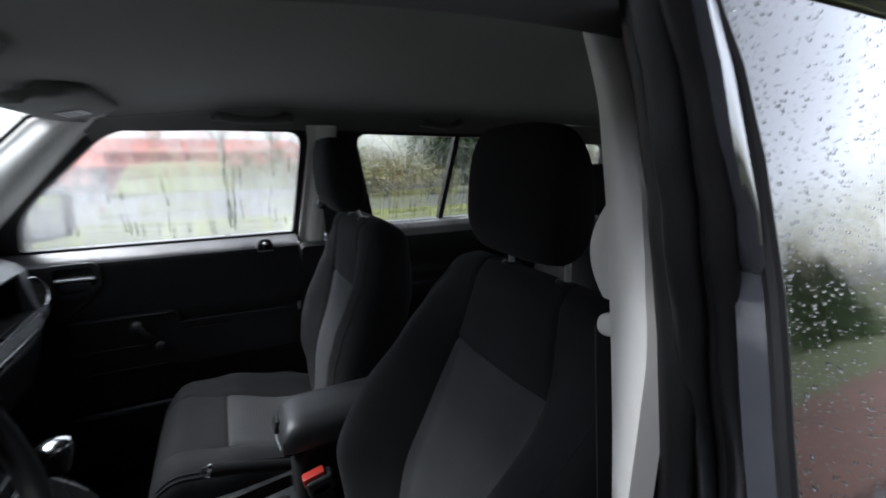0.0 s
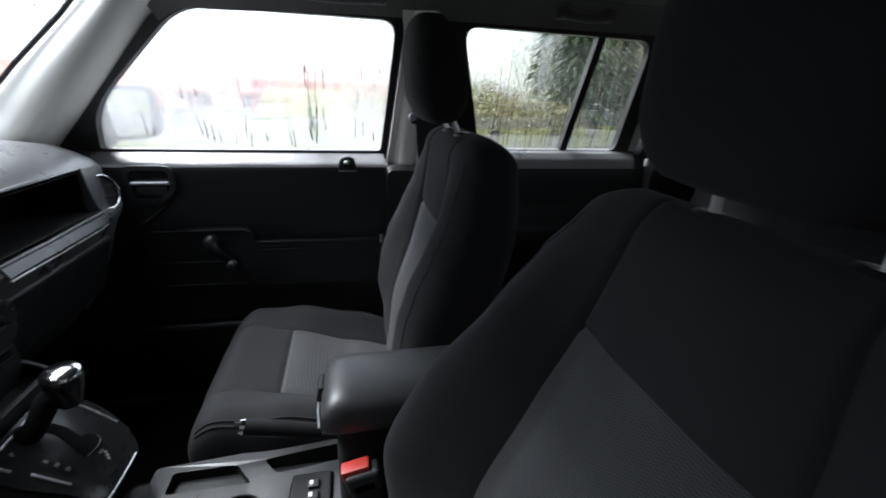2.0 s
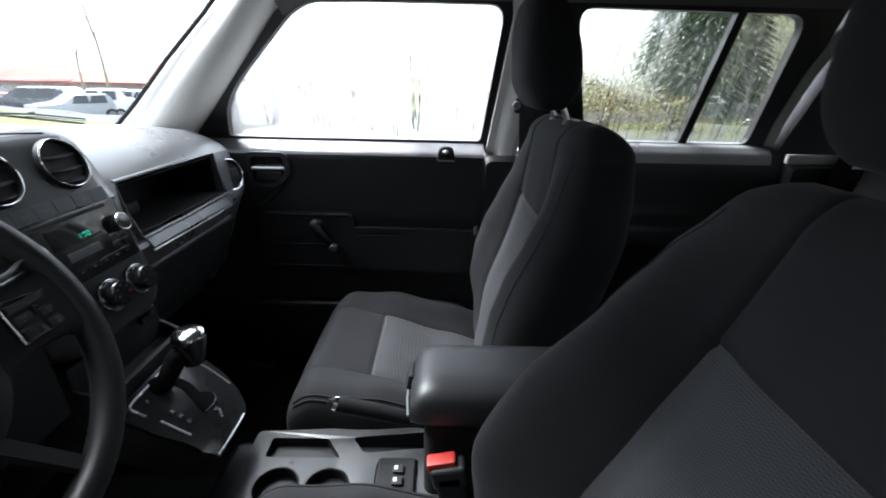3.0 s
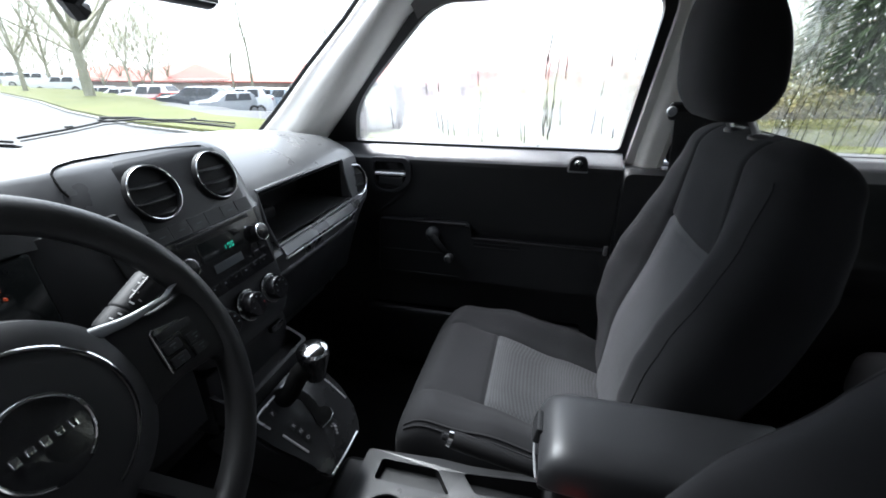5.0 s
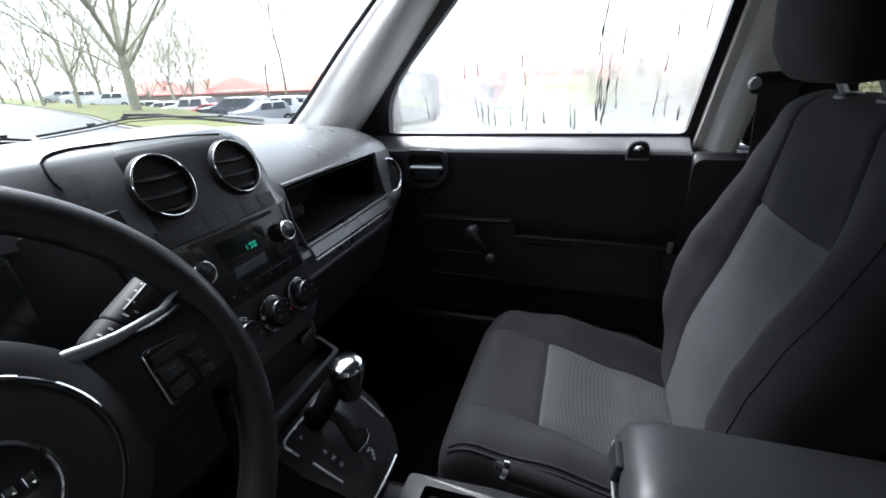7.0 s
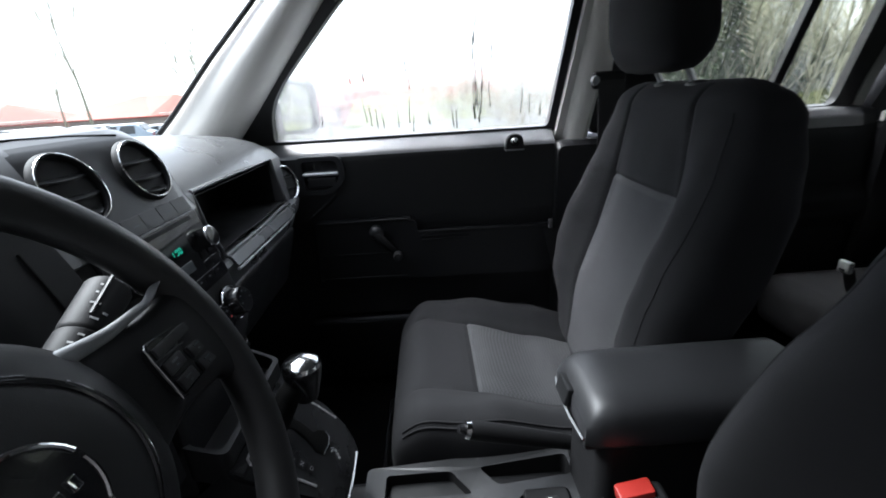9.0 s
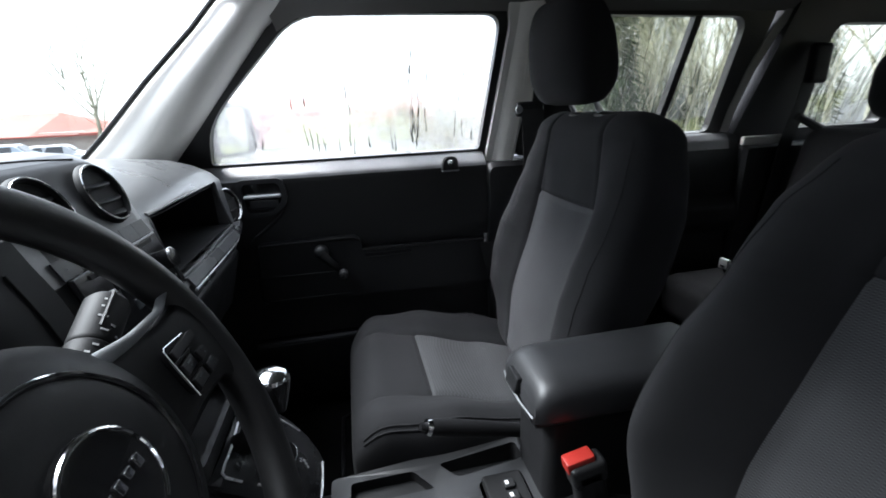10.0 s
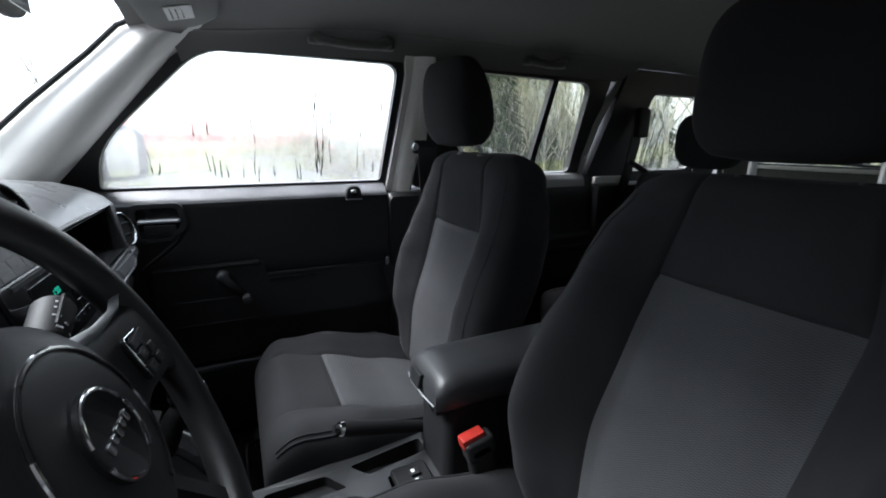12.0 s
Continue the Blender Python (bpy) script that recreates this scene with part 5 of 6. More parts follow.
    for k, (u, v, p, q) in enumerate(((0.1335, 0.0165, 0.042, 0.0085), (0.121, 0.0025, 0.019, 0.0105), (0.147, -0.0008, 0.019, 0.0105), (0.121, -0.0125, 0.019, 0.0105), (0.147, -0.0140, 0.019, 0.0105))):
        part("wheel_button", moved(rbox((s * u, v, 0.0195), (p, q, 0.003), 0.0012), WM), PLASTIC, pod)
        if k:
            for e in (-0.002, 0.002):
                part("button_print", moved(rbox((s * u, v + e, 0.0212), (0.007 - abs(e - 0.002), 0.0014, 0.0005), 0.0), WM), GREYLENS, pod)
part("column_shroud", rbox((-0.56, -0.352, 1.03), (0.20, 0.13, 0.12), 0.03, 3, Matrix.Rotation(radians(20), 4, "Y")), SOFT, wheel)
lever = thing("wiper_stalk", "black wiper stalk with white printed symbols", "stalk")
S0, S1 = Vector((-0.500, -0.290, 1.072)), Vector((-0.505, -0.176, 1.124))
part("stem", tube([S0, S0.lerp(S1, 0.42)], [0.009, 0.012], 14), SOFT, lever)
part("collar", tube([S0.lerp(S1, 0.42), S0.lerp(S1, 0.46), S0.lerp(S1, 0.60), S0.lerp(S1, 0.62)], [0.0150, 0.0165, 0.0165, 0.0145], 18), SOFT, lever)
part("barrel", tube([S0.lerp(S1, 0.62), S0.lerp(S1, 0.64), S0.lerp(S1, 0.97), S1], [0.0150, 0.0168, 0.0172, 0.0150], 18), SOFT, lever)
SD = (S1 - S0).normalized()
SU = SD.cross(Vector((-0.35, 0.1, -0.93)).cross(SD)).normalized() * -1
for t, q, w in ((0.44, -0.4, 0.006), (0.50, 0.5, 0.004), (0.50, -0.5, 0.005), (0.56, 0.4, 0.004), (0.56, -0.3, 0.006), (0.67, 0.5, 0.004), (0.68, -0.2, 0.008), (0.73, 0.1, 0.005), (0.78, -0.45, 0.010), (0.86, -0.6, 0.003), (0.92, -0.6, 0.003)):
    ax = Vector((0.86, -0.10, 0.50))
    sd = SD.cross(ax).normalized()
    up = sd.cross(SD).normalized()
    dr = (up * math.cos(q) + sd * math.sin(q)).normalized()
    fr = Matrix((SD, dr.cross(SD) * -1, dr)).transposed().to_4x4()
    part("stalk_print", moved(rbox((0, 0, 0), (0.0015, w * 0.7, 0.0006), 0.0), Matrix.Translation(S0.lerp(S1, t) + dr * 0.0170) @ fr), PRINT, lever)
part("stalk_ridge", tube([S0.lerp(S1, 0.66) + Vector((0.010, 0, 0.0145)), S0.lerp(S1, 0.96) + Vector((0.010, 0, 0.0148))], 0.0016, 6), PLASTIC, lever)

# ---- rear-view mirror and sun visors ----
rv = thing("rear_view_mirror", "black rear-view mirror under the headliner", "mirror")
part("housing", rbox((-0.56, -0.05, 1.455), (0.03, 0.24, 0.068), 0.014, 4), PLASTIC, rv)
part("mirror_glass", rbox((-0.5435, -0.05, 1.455), (0.002, 0.222, 0.054), 0.0008), MIRROR, rv)
part("bracket", tube([(-0.57, -0.11, 1.425), (-0.575, -0.125, 1.408), (-0.58, -0.11, 1.40)], 0.012, 8), PLASTIC, rv)
part("stem", tube([(-0.565, -0.05, 1.48), (-0.60, -0.05, 1.53)], 0.012, 10), PLASTIC, rv)
for s in (1, -1):
    vz = thing("sun_visor", "light grey sun visor folded against the headliner", "sun visor", "sun visors")
    rings = []
    for i in range(25):
        t = i / 24
        y = s * lerp(0.13, 0.545, t)
        e = (1 - abs(2 * t - 1) ** 8) ** 0.4 if 0 < t < 1 else 0.2
        rings.append([Vector((-0.405 + 0.075 * e * spow(math.cos(a), 0.7), y, 1.545 - 0.012 * abs(y) + 0.012 * spow(math.sin(a), 0.8) + 0.018 * spow(math.cos(a), 1.0))) for a in [2 * math.pi * j / 28 for j in range(28)]])
    part("visor_panel", loft(rings), LINER, vz)
    part("warning_label", rbox((-0.405, s * 0.40, 1.5265), (0.05, 0.10, 0.0015), 0.0004, 1, Matrix.Rotation(radians(-13), 4, "Y")), WHITE, vz, "pale warning label")
    for k in range(4):
        part("label_print", rbox((-0.42 + 0.010 * k, s * 0.40, 1.5286 - 0.0024 * (1 - k) - 0.0035), (0.003, 0.08, 0.0012), 0.0, 1, Matrix.Rotation(radians(-13), 4, "Y")), GREYLENS, vz)
for x0, x1 in ((-0.105, 0.095), (0.60, 0.74)):
    gh = thing("grab_handle", "light grey grab handle above the door", "grab handle", "grab handles")
    pts = [Vector((lerp(x0, x1, t), 0.585 - 0.02 * math.sin(math.pi * t) ** 0.6, 1.552 - 0.016 * math.sin(math.pi * t) ** 0.6)) for t in [i / 20 for i in range(21)]]
    part("grip", tube(pts, [0.012 + 0.004 * abs(2 * i / 20 - 1) ** 2 for i in range(21)], 12), LINER, gh)
    for e in (pts[0], pts[-1]):
        part("mount", rbox(e + Vector((0, 0.01, -0.004)), (0.045, 0.035, 0.03), 0.010, 3), LINER, gh)

# ---- door mirror outside the passenger window ----
dm = thing("door_mirror", "wet light-backed door mirror outside the fogged window", "door mirror")
mo = rounded([(0.0, -0.075), (0.175, -0.075), (0.185, 0.060), (0.17, 0.085), (0.0, 0.085)], 0.022, 4)
MP = lambda u, v, w: Vector((-0.665 + w + 0.5 * u, 0.80 + u, 1.235 + v))
part("housing", slab(mo, MP, -0.075, 0.0, 0.015), BODY, dm)
mi = rounded([(0.012, -0.062), (0.122, -0.062), (0.128, 0.055), (0.120, 0.070), (0.012, 0.070)], 0.018, 4)
part("mirror_glass", slab(mi, MP, 0.001, 0.003), MIRROR, dm)
part("arm", rbox((-0.70, 0.80, 1.165), (0.07, 0.09, 0.04), 0.012, 3), BODY, dm)

# ---- centre console ----
con = thing("centre_console", "dark centre console with shifter, cup holders and padded armrest", "centre console")
# sloping shifter plate: u along y, v down the slope
PF, PR = Vector((-0.494, -0.012, 0.842)), Vector((-0.384, -0.012, 0.704))
PV = (PR - PF).normalized()
PN = Vector((-PV.z, 0, PV.x))
PL = (PR - PF).length
PM = lambda u, v, w: PF + Vector((0, u, 0)) + PV * v + PN * w
bow = lambda u, v, w: PM(u, v, w + 0.010 * math.sin(math.pi * v / PL) - 0.010 * (u / 0.085) ** 2)
def pose_plate(u, v, w=0.0):
    return Matrix.Translation(bow(u, v, w)) @ Matrix((Vector((0, 1, 0)), -PV, PN)).transposed().to_4x4()
uL = lambda v: curve([(-0.01, -0.086), (0.01, -0.089), (0.05, -0.083), (0.14, -0.057), (0.165, -0.046), (0.177, -0.034)], v)
uR = lambda v: curve([(-0.01, 0.086), (0.005, 0.094), (0.03, 0.100), (0.09, 0.1045), (0.139, 0.099), (0.16, 0.088), (0.177, 0.070)], v)
pl = part("shift_plate", sheet(lambda p, q: (lambda v: bow(lerp(uL(v), uR(v), p), v, 0.0))(lerp(-0.004, PL - 0.001, q)), 28, 36, PN * -0.012), PLATE, con, "satin dark sloping shifter plate")
def skirt_row(v):
    a, b = uL(v) - 0.002, uR(v) + 0.002
    return [bow(u, v, w) for u, w in ((a - 0.010, -0.075), (a - 0.003, -0.020), (a, -0.007), (b, -0.007), (b + 0.003, -0.020), (b + 0.010, -0.075))]
part("plate_surround", loft([skirt_row(lerp(-0.008, PL + 0.002, i / 20)) for i in range(21)]), PLASTIC, con)
for pts in (((0.0226, 0.002), (-0.026, 0.0046), (-0.056, 0.0052), (-0.0665, 0.0066), (-0.0705, 0.0125), (-0.0695, 0.022), (-0.0673, 0.0347)), ((-0.0615, 0.0564), (-0.0571, 0.0815), (-0.0504, 0.1087)), ((0.0598, PL - 0.004), (0.0038, PL - 0.005), (-0.0408, PL - 0.006)), ((0.078, 0.0289), (0.0837, 0.0695), (0.0918, 0.1145))):
    part("plate_edge", tube([bow(u, v, 0.0008) for u, v in pts], 0.0019, 8), BRIGHT, pl, "bright chrome plate edging")
gate_o = rounded([(-0.018, 0.004), (-0.002, 0.002), (0.010, 0.012), (0.020, 0.0317), (0.0245, 0.0515), (0.0225, 0.0665), (0.0205, 0.0762), (0.0316, 0.0838), (0.0390, 0.0947), (0.0356, 0.1047), (0.0217, 0.1070), (-0.0025, 0.1030), (-0.0060, 0.090), (-0.0012, 0.0793), (0.002, 0.0633), (0.0057, 0.0456), (0.0008, 0.0321), (-0.0091, 0.0292), (-0.020, 0.018)], 0.003, 4)
part("gate_slot", slab([tuple(q) for q in gate_o], lambda u, v, w: bow(u, v, w), -0.002, 0.0016), GATE, pl, "black stepped gate slot")
part("gate_edge", tube([bow(u, v, 0.0012) for u, v in ((0.0395, 0.0960), (0.0362, 0.1058), (0.0217, 0.1082), (-0.002, 0.1040))], 0.0007, 6), SILVER, pl)
for ch, u, v in (("P", -0.048, 0.021), ("R", -0.0394, 0.0604), ("N", -0.037, 0.0755), ("D", -0.0347, 0.0916)):
    part("letter_tile", moved(rbox((0, 0, 0.0004), (0.012, 0.0105, 0.0008), 0.0003, 1), pose_plate(u, v, 0.0008)), SOFT, pl)
    letters(ch, 0.0085, pose_plate(u, v, 0.0022), PRINT, pl)
letters("+/-", 0.009, pose_plate(0.017, 0.1173, 0.0014), PRINT, pl)
for k in range(3):
    part("plate_print", moved(rbox((0, 0, 0), (0.004, 0.0045, 0.0006), 0.0), pose_plate(0.021 - 0.003 * k, 0.124 + 0.005 * k, 0.0012)), PRINT, pl)
KN = Vector((-0.436, 0.010, 0.902))
lv = part("shift_lever", tube([bow(-0.012, 0.018, -0.004), bow(-0.011, 0.018, 0.014), KN.lerp(bow(-0.01, 0.016, 0.0), 0.45), KN + Vector((0.0, -0.002, -0.018))], [0.019, 0.015, 0.017, 0.021], 18), GATE, con)
part("shift_knob", lathe([(0.016, -0.048), (0.020, -0.034), (0.0255, -0.012), (0.0278, 0.000), (0.0275, 0.006)], Matrix.Translation(KN), 32), GLOSS, lv)
part("knob_cap", lathe([(0.0276, 0.0060), (0.0268, 0.0105), (0.0225, 0.0150), (0.013, 0.0178), (0.001, 0.0185)], Matrix.Translation(KN), 36), CHROME, lv, "mirror-bright chrome knob cap")
# shelf between the stack and the plate
part("tray", hoop(rounded([(-0.105, 0.0), (0.105, 0.0), (0.100, 0.054), (-0.100, 0.054)], 0.012), rounded([(-0.098, 0.008), (0.098, 0.008), (0.094, 0.047), (-0.094, 0.047)], 0.010), lambda u, v, w: Vector((-0.555 + v * 0.95, u, 0.885 - v * 0.40 + w)), -0.05, 0.0), PLASTIC, con)
part("tray_floor", rbox((-0.525, 0, 0.842), (0.075, 0.20, 0.006), 0.002, 1, Matrix.Rotation(radians(22), 4, "Y")), SOFT, con)
part("power_socket", rbox((-0.535, 0.055, 0.915), (0.012, 0.035, 0.014), 0.004, 2), GLOSS, con)
part("stack_foot", rbox((-0.575, 0, 0.86), (0.06, 0.21, 0.12), 0.012, 2), PLASTIC, con)
# tunnel body with cup holders and the side tray
part("console_body", rbox((-0.14, -0.012, 0.50), (0.60, 0.20, 0.20), 0.02, 3), PLASTIC, con)
FZ = 0.622
def top_at(x, y, w):
    return Vector((x, y, FZ + 0.10 * max(0.0, x + 0.20) * 1.2 + w))
frame_o = rounded([(-0.385, -0.112), (-0.385, 0.088), (0.02, 0.088), (0.02, -0.112)], 0.012, 6)
def hole_plate(outer, holes, place, depth):
    """A flat top pierced by holes: each hole gets a wall of its own."""
    bm = bmesh.new()
    edges = []
    for o in (outer, *holes):
        vs = [bm.verts.new(place(p[0], p[1], 0.0)) for p in o]
        edges += [bm.edges.new((vs[i], vs[(i + 1) % len(vs)])) for i in range(len(vs))]
    bmesh.ops.triangle_fill(bm, use_beauty=True, use_dissolve=False, edges=edges)
    for o in (outer,):
        ring = [[place(p[0], p[1], w) for p in o] for w in (0.0, -depth)]
        vs = [[bm.verts.new(q) for q in r] for r in ring]
        for i in range(len(o)):
            k = (i + 1) % len(o)
            bm.faces.new((vs[0][i], vs[0][k], vs[1][k], vs[1][i]))
    bmesh.ops.remove_doubles(bm, verts=bm.verts, dist=0.0002)
    bmesh.ops.recalc_face_normals(bm, faces=bm.faces)
    return bm
cups = [[(cx + 0.040 * math.cos(a), -0.045 + 0.040 * math.sin(a)) for a in [2 * math.pi * j / 32 for j in range(32)]] for cx in (-0.305, -0.212)]
tray_hole = [tuple(p) for p in rounded([(-0.350, 0.022), (-0.350, 0.070), (-0.235, 0.070), (-0.200, 0.022)], 0.008, 3)]
side_hole = [tuple(p) for p in rounded([(-0.155, 0.030), (-0.185, 0.072), (-0.03, 0.072), (-0.03, 0.030)], 0.010, 3)]
rear_hole = [tuple(p) for p in rounded([(-0.125, -0.085), (-0.125, 0.005), (-0.045, 0.005), (-0.045, -0.085)], 0.008, 3)]
part("console_top", hole_plate([tuple(p) for p in frame_o], cups + [tray_hole, side_hole, rear_hole], top_at, 0.055), GUNMETAL, con, "dark silver console frame with cup holders", smooth=False)
for hole in cups + [tray_hole, side_hole, rear_hole]:
    part("well_wall", loft([[top_at(p[0], p[1], w) for p in hole] for w in (-0.0015, -0.055)], caps=False), SOFT, con)
part("well_floor", rbox((-0.18, -0.012, 0.569), (0.39, 0.19, 0.006), 0.002, 1), SOFT, con)
for cx in (-0.305, -0.212):
    part("cup_ring", tube([top_at(cx + 0.0405 * math.cos(a), -0.045 + 0.0405 * math.sin(a), 0.001) for a in [2 * math.pi * j / 40 for j in range(40)]], 0.002, 6, True), PLASTIC, con)
sw = part("switch_block", rbox((-0.085, -0.04, 0.642), (0.072, 0.082, 0.018), 0.006, 2), SOFT, con)
for y in (-0.055, -0.03):
    part("rocker", rbox((-0.080, y, 0.654), (0.020, 0.018, 0.008), 0.003, 2), PLASTIC, sw)
    part("rocker_print", rbox((-0.084, y, 0.6583), (0.006, 0.008, 0.0008), 0.0), WHITE, sw)
# armrest box
part("box_body", rbox((0.10, -0.010, 0.705), (0.265, 0.125, 0.21), 0.02, 4), SOFT, con)
rings = []
for i in range(33):
    t = i / 32
    x = lerp(-0.055, 0.27, t)
    nose = math.sqrt(max(0.02, 1 - max(0.0, (-0.005 - x) / 0.0505) ** 2))
    ring = []
    for a in [2 * math.pi * j / 40 for j in range(40)]:
        c, sn = math.cos(a), math.sin(a)
        z = 0.828 + (0.048 * nose ** 0.7 * spow(sn, 0.62) if sn > 0 else 0.030 * spow(sn, 0.4))
        ring.append(Vector((x, -0.008 + (0.064 + 0.012 * nose) * spow(c, 0.5), z)))
    rings.append(ring)
lid = part("armrest_lid", loft(rings), ARM, con, "padded charcoal armrest lid")
part("lid_plate", rbox((-0.040, -0.008, 0.806), (0.030, 0.128, 0.022), 0.006, 2), PLASTIC, lid)
lt = part("latch", rbox((-0.058, 0.008, 0.835), (0.012, 0.044, 0.030), 0.004, 2, Matrix.Rotation(radians(12), 4, "Y")), PLASTIC, con)
for k in range(4):
    part("latch_rib", rbox((-0.0645 + 0.0015 * k, 0.008, 0.826 + 0.006 * k), (0.003, 0.036, 0.0022), 0.0008, 1), SILVER, lt)
part("lid_seam", tube([(-0.058, -0.072, 0.818), (-0.062, -0.03, 0.818), (-0.062, 0.03, 0.818), (-0.056, 0.058, 0.818)], 0.0018, 6), SILVER, con)
hb = thing("handbrake", "black handbrake lever with a chrome button", "handbrake")
H0, H1 = Vector((0.04, 0.068, 0.655)), Vector((-0.205, 0.034, 0.748))
part("lever", tube([H0, H0.lerp(H1, 0.3), H0.lerp(H1, 0.6), H0.lerp(H1, 0.93), H1], [0.011, 0.013, 0.015, 0.016, 0.014], 16), SOFT, hb)
part("collar", tube([H1.lerp(H0, 0.015), H1 + (H1 - H0).normalized() * 0.004], [0.0150, 0.0135], 20), CHROME, hb, "chrome end collar")
part("button", tube([H1, H1 + (H1 - H0).normalized() * 0.014], [0.0085, 0.007], 14), GLOSS, hb)
part("boot", rbox((0.02, 0.066, 0.64), (0.09, 0.03, 0.06), 0.012, 3), SOFT, hb)


# ---- outside: wet road, grass verge, trees, parked cars, a low red-roofed building and woods ----
def ground_mat(name, lo, hi, scale, grain, rough, depth, spec=0.5):
    m, nt, p = nodes_of(name)
    f = math_node(nt, "ADD", math_node(nt, "MULTIPLY", noise_tex(nt, scale, 5.0), 0.6), math_node(nt, "MULTIPLY", noise_tex(nt, grain, 3.0), 0.4))
    nt.links.new(ramp(nt, f, lo, hi, 0.3, 0.7), p.inputs["Base Color"])
    p.inputs["Roughness"].default_value = rough
    p.inputs["Specular IOR Level"].default_value = spec
    bump(nt, p, f, depth, 0.6)
    return m


ASPHALT = ground_mat("wet_asphalt", (0.032, 0.033, 0.035), (0.060, 0.061, 0.064), 0.25, 30.0, 0.62, 0.002, 0.25)
GRASS = ground_mat("winter_grass", (0.06, 0.075, 0.016), (0.115, 0.118, 0.034), 0.5, 14.0, 0.9, 0.05, 0.2)
LAWN = ground_mat("damp_lawn", (0.022, 0.031, 0.010), (0.044, 0.054, 0.020), 0.5, 14.0, 0.9, 0.05)
MULCH = ground_mat("red_bark_mulch", (0.032, 0.015, 0.011), (0.06, 0.029, 0.020), 1.0, 20.0, 0.9, 0.04)
KERB = ground_mat("grey_kerb_concrete", (0.10, 0.10, 0.095), (0.17, 0.17, 0.16), 0.6, 20.0, 0.8, 0.01)
BARK = ground_mat("grey_brown_bark", (0.20, 0.20, 0.14), (0.36, 0.35, 0.26), 1.5, 12.0, 0.9, 0.03)
TWIG = ground_mat("brown_twigs", (0.26, 0.26, 0.16), (0.42, 0.41, 0.28), 0.6, 8.0, 0.9, 0.0)
LEAF = ground_mat("dull_green_bramble", (0.06, 0.085, 0.014), (0.15, 0.10, 0.03), 0.4, 6.0, 0.8, 0.0)
FIR = ground_mat("dark_fir_needles", (0.02, 0.042, 0.013), (0.05, 0.085, 0.026), 0.5, 8.0, 0.85, 0.0)
PALEFIR = ground_mat("pale_green_needles", (0.12, 0.15, 0.07), (0.22, 0.25, 0.14), 0.5, 8.0, 0.9, 0.0)
BRICK = ground_mat("red_brick_and_tile", (0.28, 0.075, 0.055), (0.36, 0.11, 0.08), 0.3, 6.0, 0.8, 0.0)
WALLP = ground_mat("pale_wall_render", (0.50, 0.45, 0.40), (0.62, 0.57, 0.52), 0.2, 5.0, 0.8, 0.0)
TYRE = solid("black_tyre", (0.02, 0.02, 0.02), 0.8, depth=0.0)
CARGLASS = solid("dark_car_glass", (0.03, 0.035, 0.04), 0.08, depth=0.0)

def ground_z(x, y):
    """The car parks beyond the verge and beyond the woods lie lower than the road."""
    s = 0.44 * (x + 19) + 0.9 * (y - 18.6)
    ahead_of = (-1.25 * step(0.3, 3.0, s) - 2.6 * step(18, 34, s)) * step(-2, -9, x)
    beside = -2.1 * max(step(15, 28, y) * step(9, 15, x), step(40, 50, y)) * step(-9, -2, x)
    return ahead_of + beside


spread = lambda t: math.copysign(abs(2 * t - 1) ** 2.2 * 900, 2 * t - 1)
tagged(part("ground", sheet(lambda u, v: (spread(u), spread(v), ground_z(spread(u), spread(v))), 180, 180), ASPHALT), "wet grey asphalt reaching into the distance", "ground", kind="structure")
KLINE = [(-260, 131), (-120, 62), (-53, 30.6), (-36, 22.2), (-25, 16.6), (-17.6, 12.4), (-11, 9.2), (-5, 7.3), (2, 6.3), (12, 6.0), (40, 6.0)]
FLINE = [(-260, 143), (-120, 73), (-53, 39), (-36, 29.5), (-27, 24.4), (-19, 18.6), (-12, 14.0), (-5, 11.6), (2, 11.2), (12, 11.2), (40, 11.2)]


def strip_between(a, b, z, thick, n=60):
    def at(line, t):
        k = t * (len(line) - 1)
        i = min(int(k), len(line) - 2)
        return Vector(line[i]).lerp(Vector(line[i + 1]), k - i)
    def f(u, v):
        p = at(a, u).lerp(at(b, u), v)
        return (p.x, p.y, z + (0.05 * math.sin(math.pi * v) - 0.25 * v * v if z > 0.1 else 0.0))
    return sheet(f, n, 8, (0, 0, -thick))


tagged(part("grass_verge", strip_between(KLINE, FLINE, 0.13, 0.14), GRASS), "yellow-green winter grass verge", "grass", kind="stuff")
tagged(part("kerb", strip_between([(x - 0.02, y - 0.16) for x, y in KLINE], [(x, y - 0.005) for x, y in KLINE], 0.06, 0.09), KERB), "grey concrete kerb along the verge", "kerb", kind="structure")
tagged(part("mulch_bed", sheet(lambda u, v: (lerp(-3, 30, u), lerp(-4.6, -2.7, v), 0.05 + 0.05 * math.sin(math.pi * v)), 20, 6, (0, 0, -0.08)), MULCH), "red-brown bark mulch bed", "mulch", kind="stuff")
tagged(part("lawn", sheet(lambda u, v: (lerp(-30, 60, u), lerp(-40, -4.6, v), 0.06 + 0.06 * noise.noise((u * 9, v * 9, 0))), 24, 16, (0, 0, -0.1)), LAWN), "damp green lawn", "lawn", kind="stuff")
tagged(part("bank", sheet(lambda u, v: (lerp(-4.0, 11, u), lerp(19.5, 38, v), 0.02 + 1.0 * step(0.0, 0.25, v) + 0.15 * noise.noise((u * 20, v * 12, 2))), 30, 20, (0, 0, -0.15)), GRASS), "grassy bank below the woods", "bank", kind="stuff")


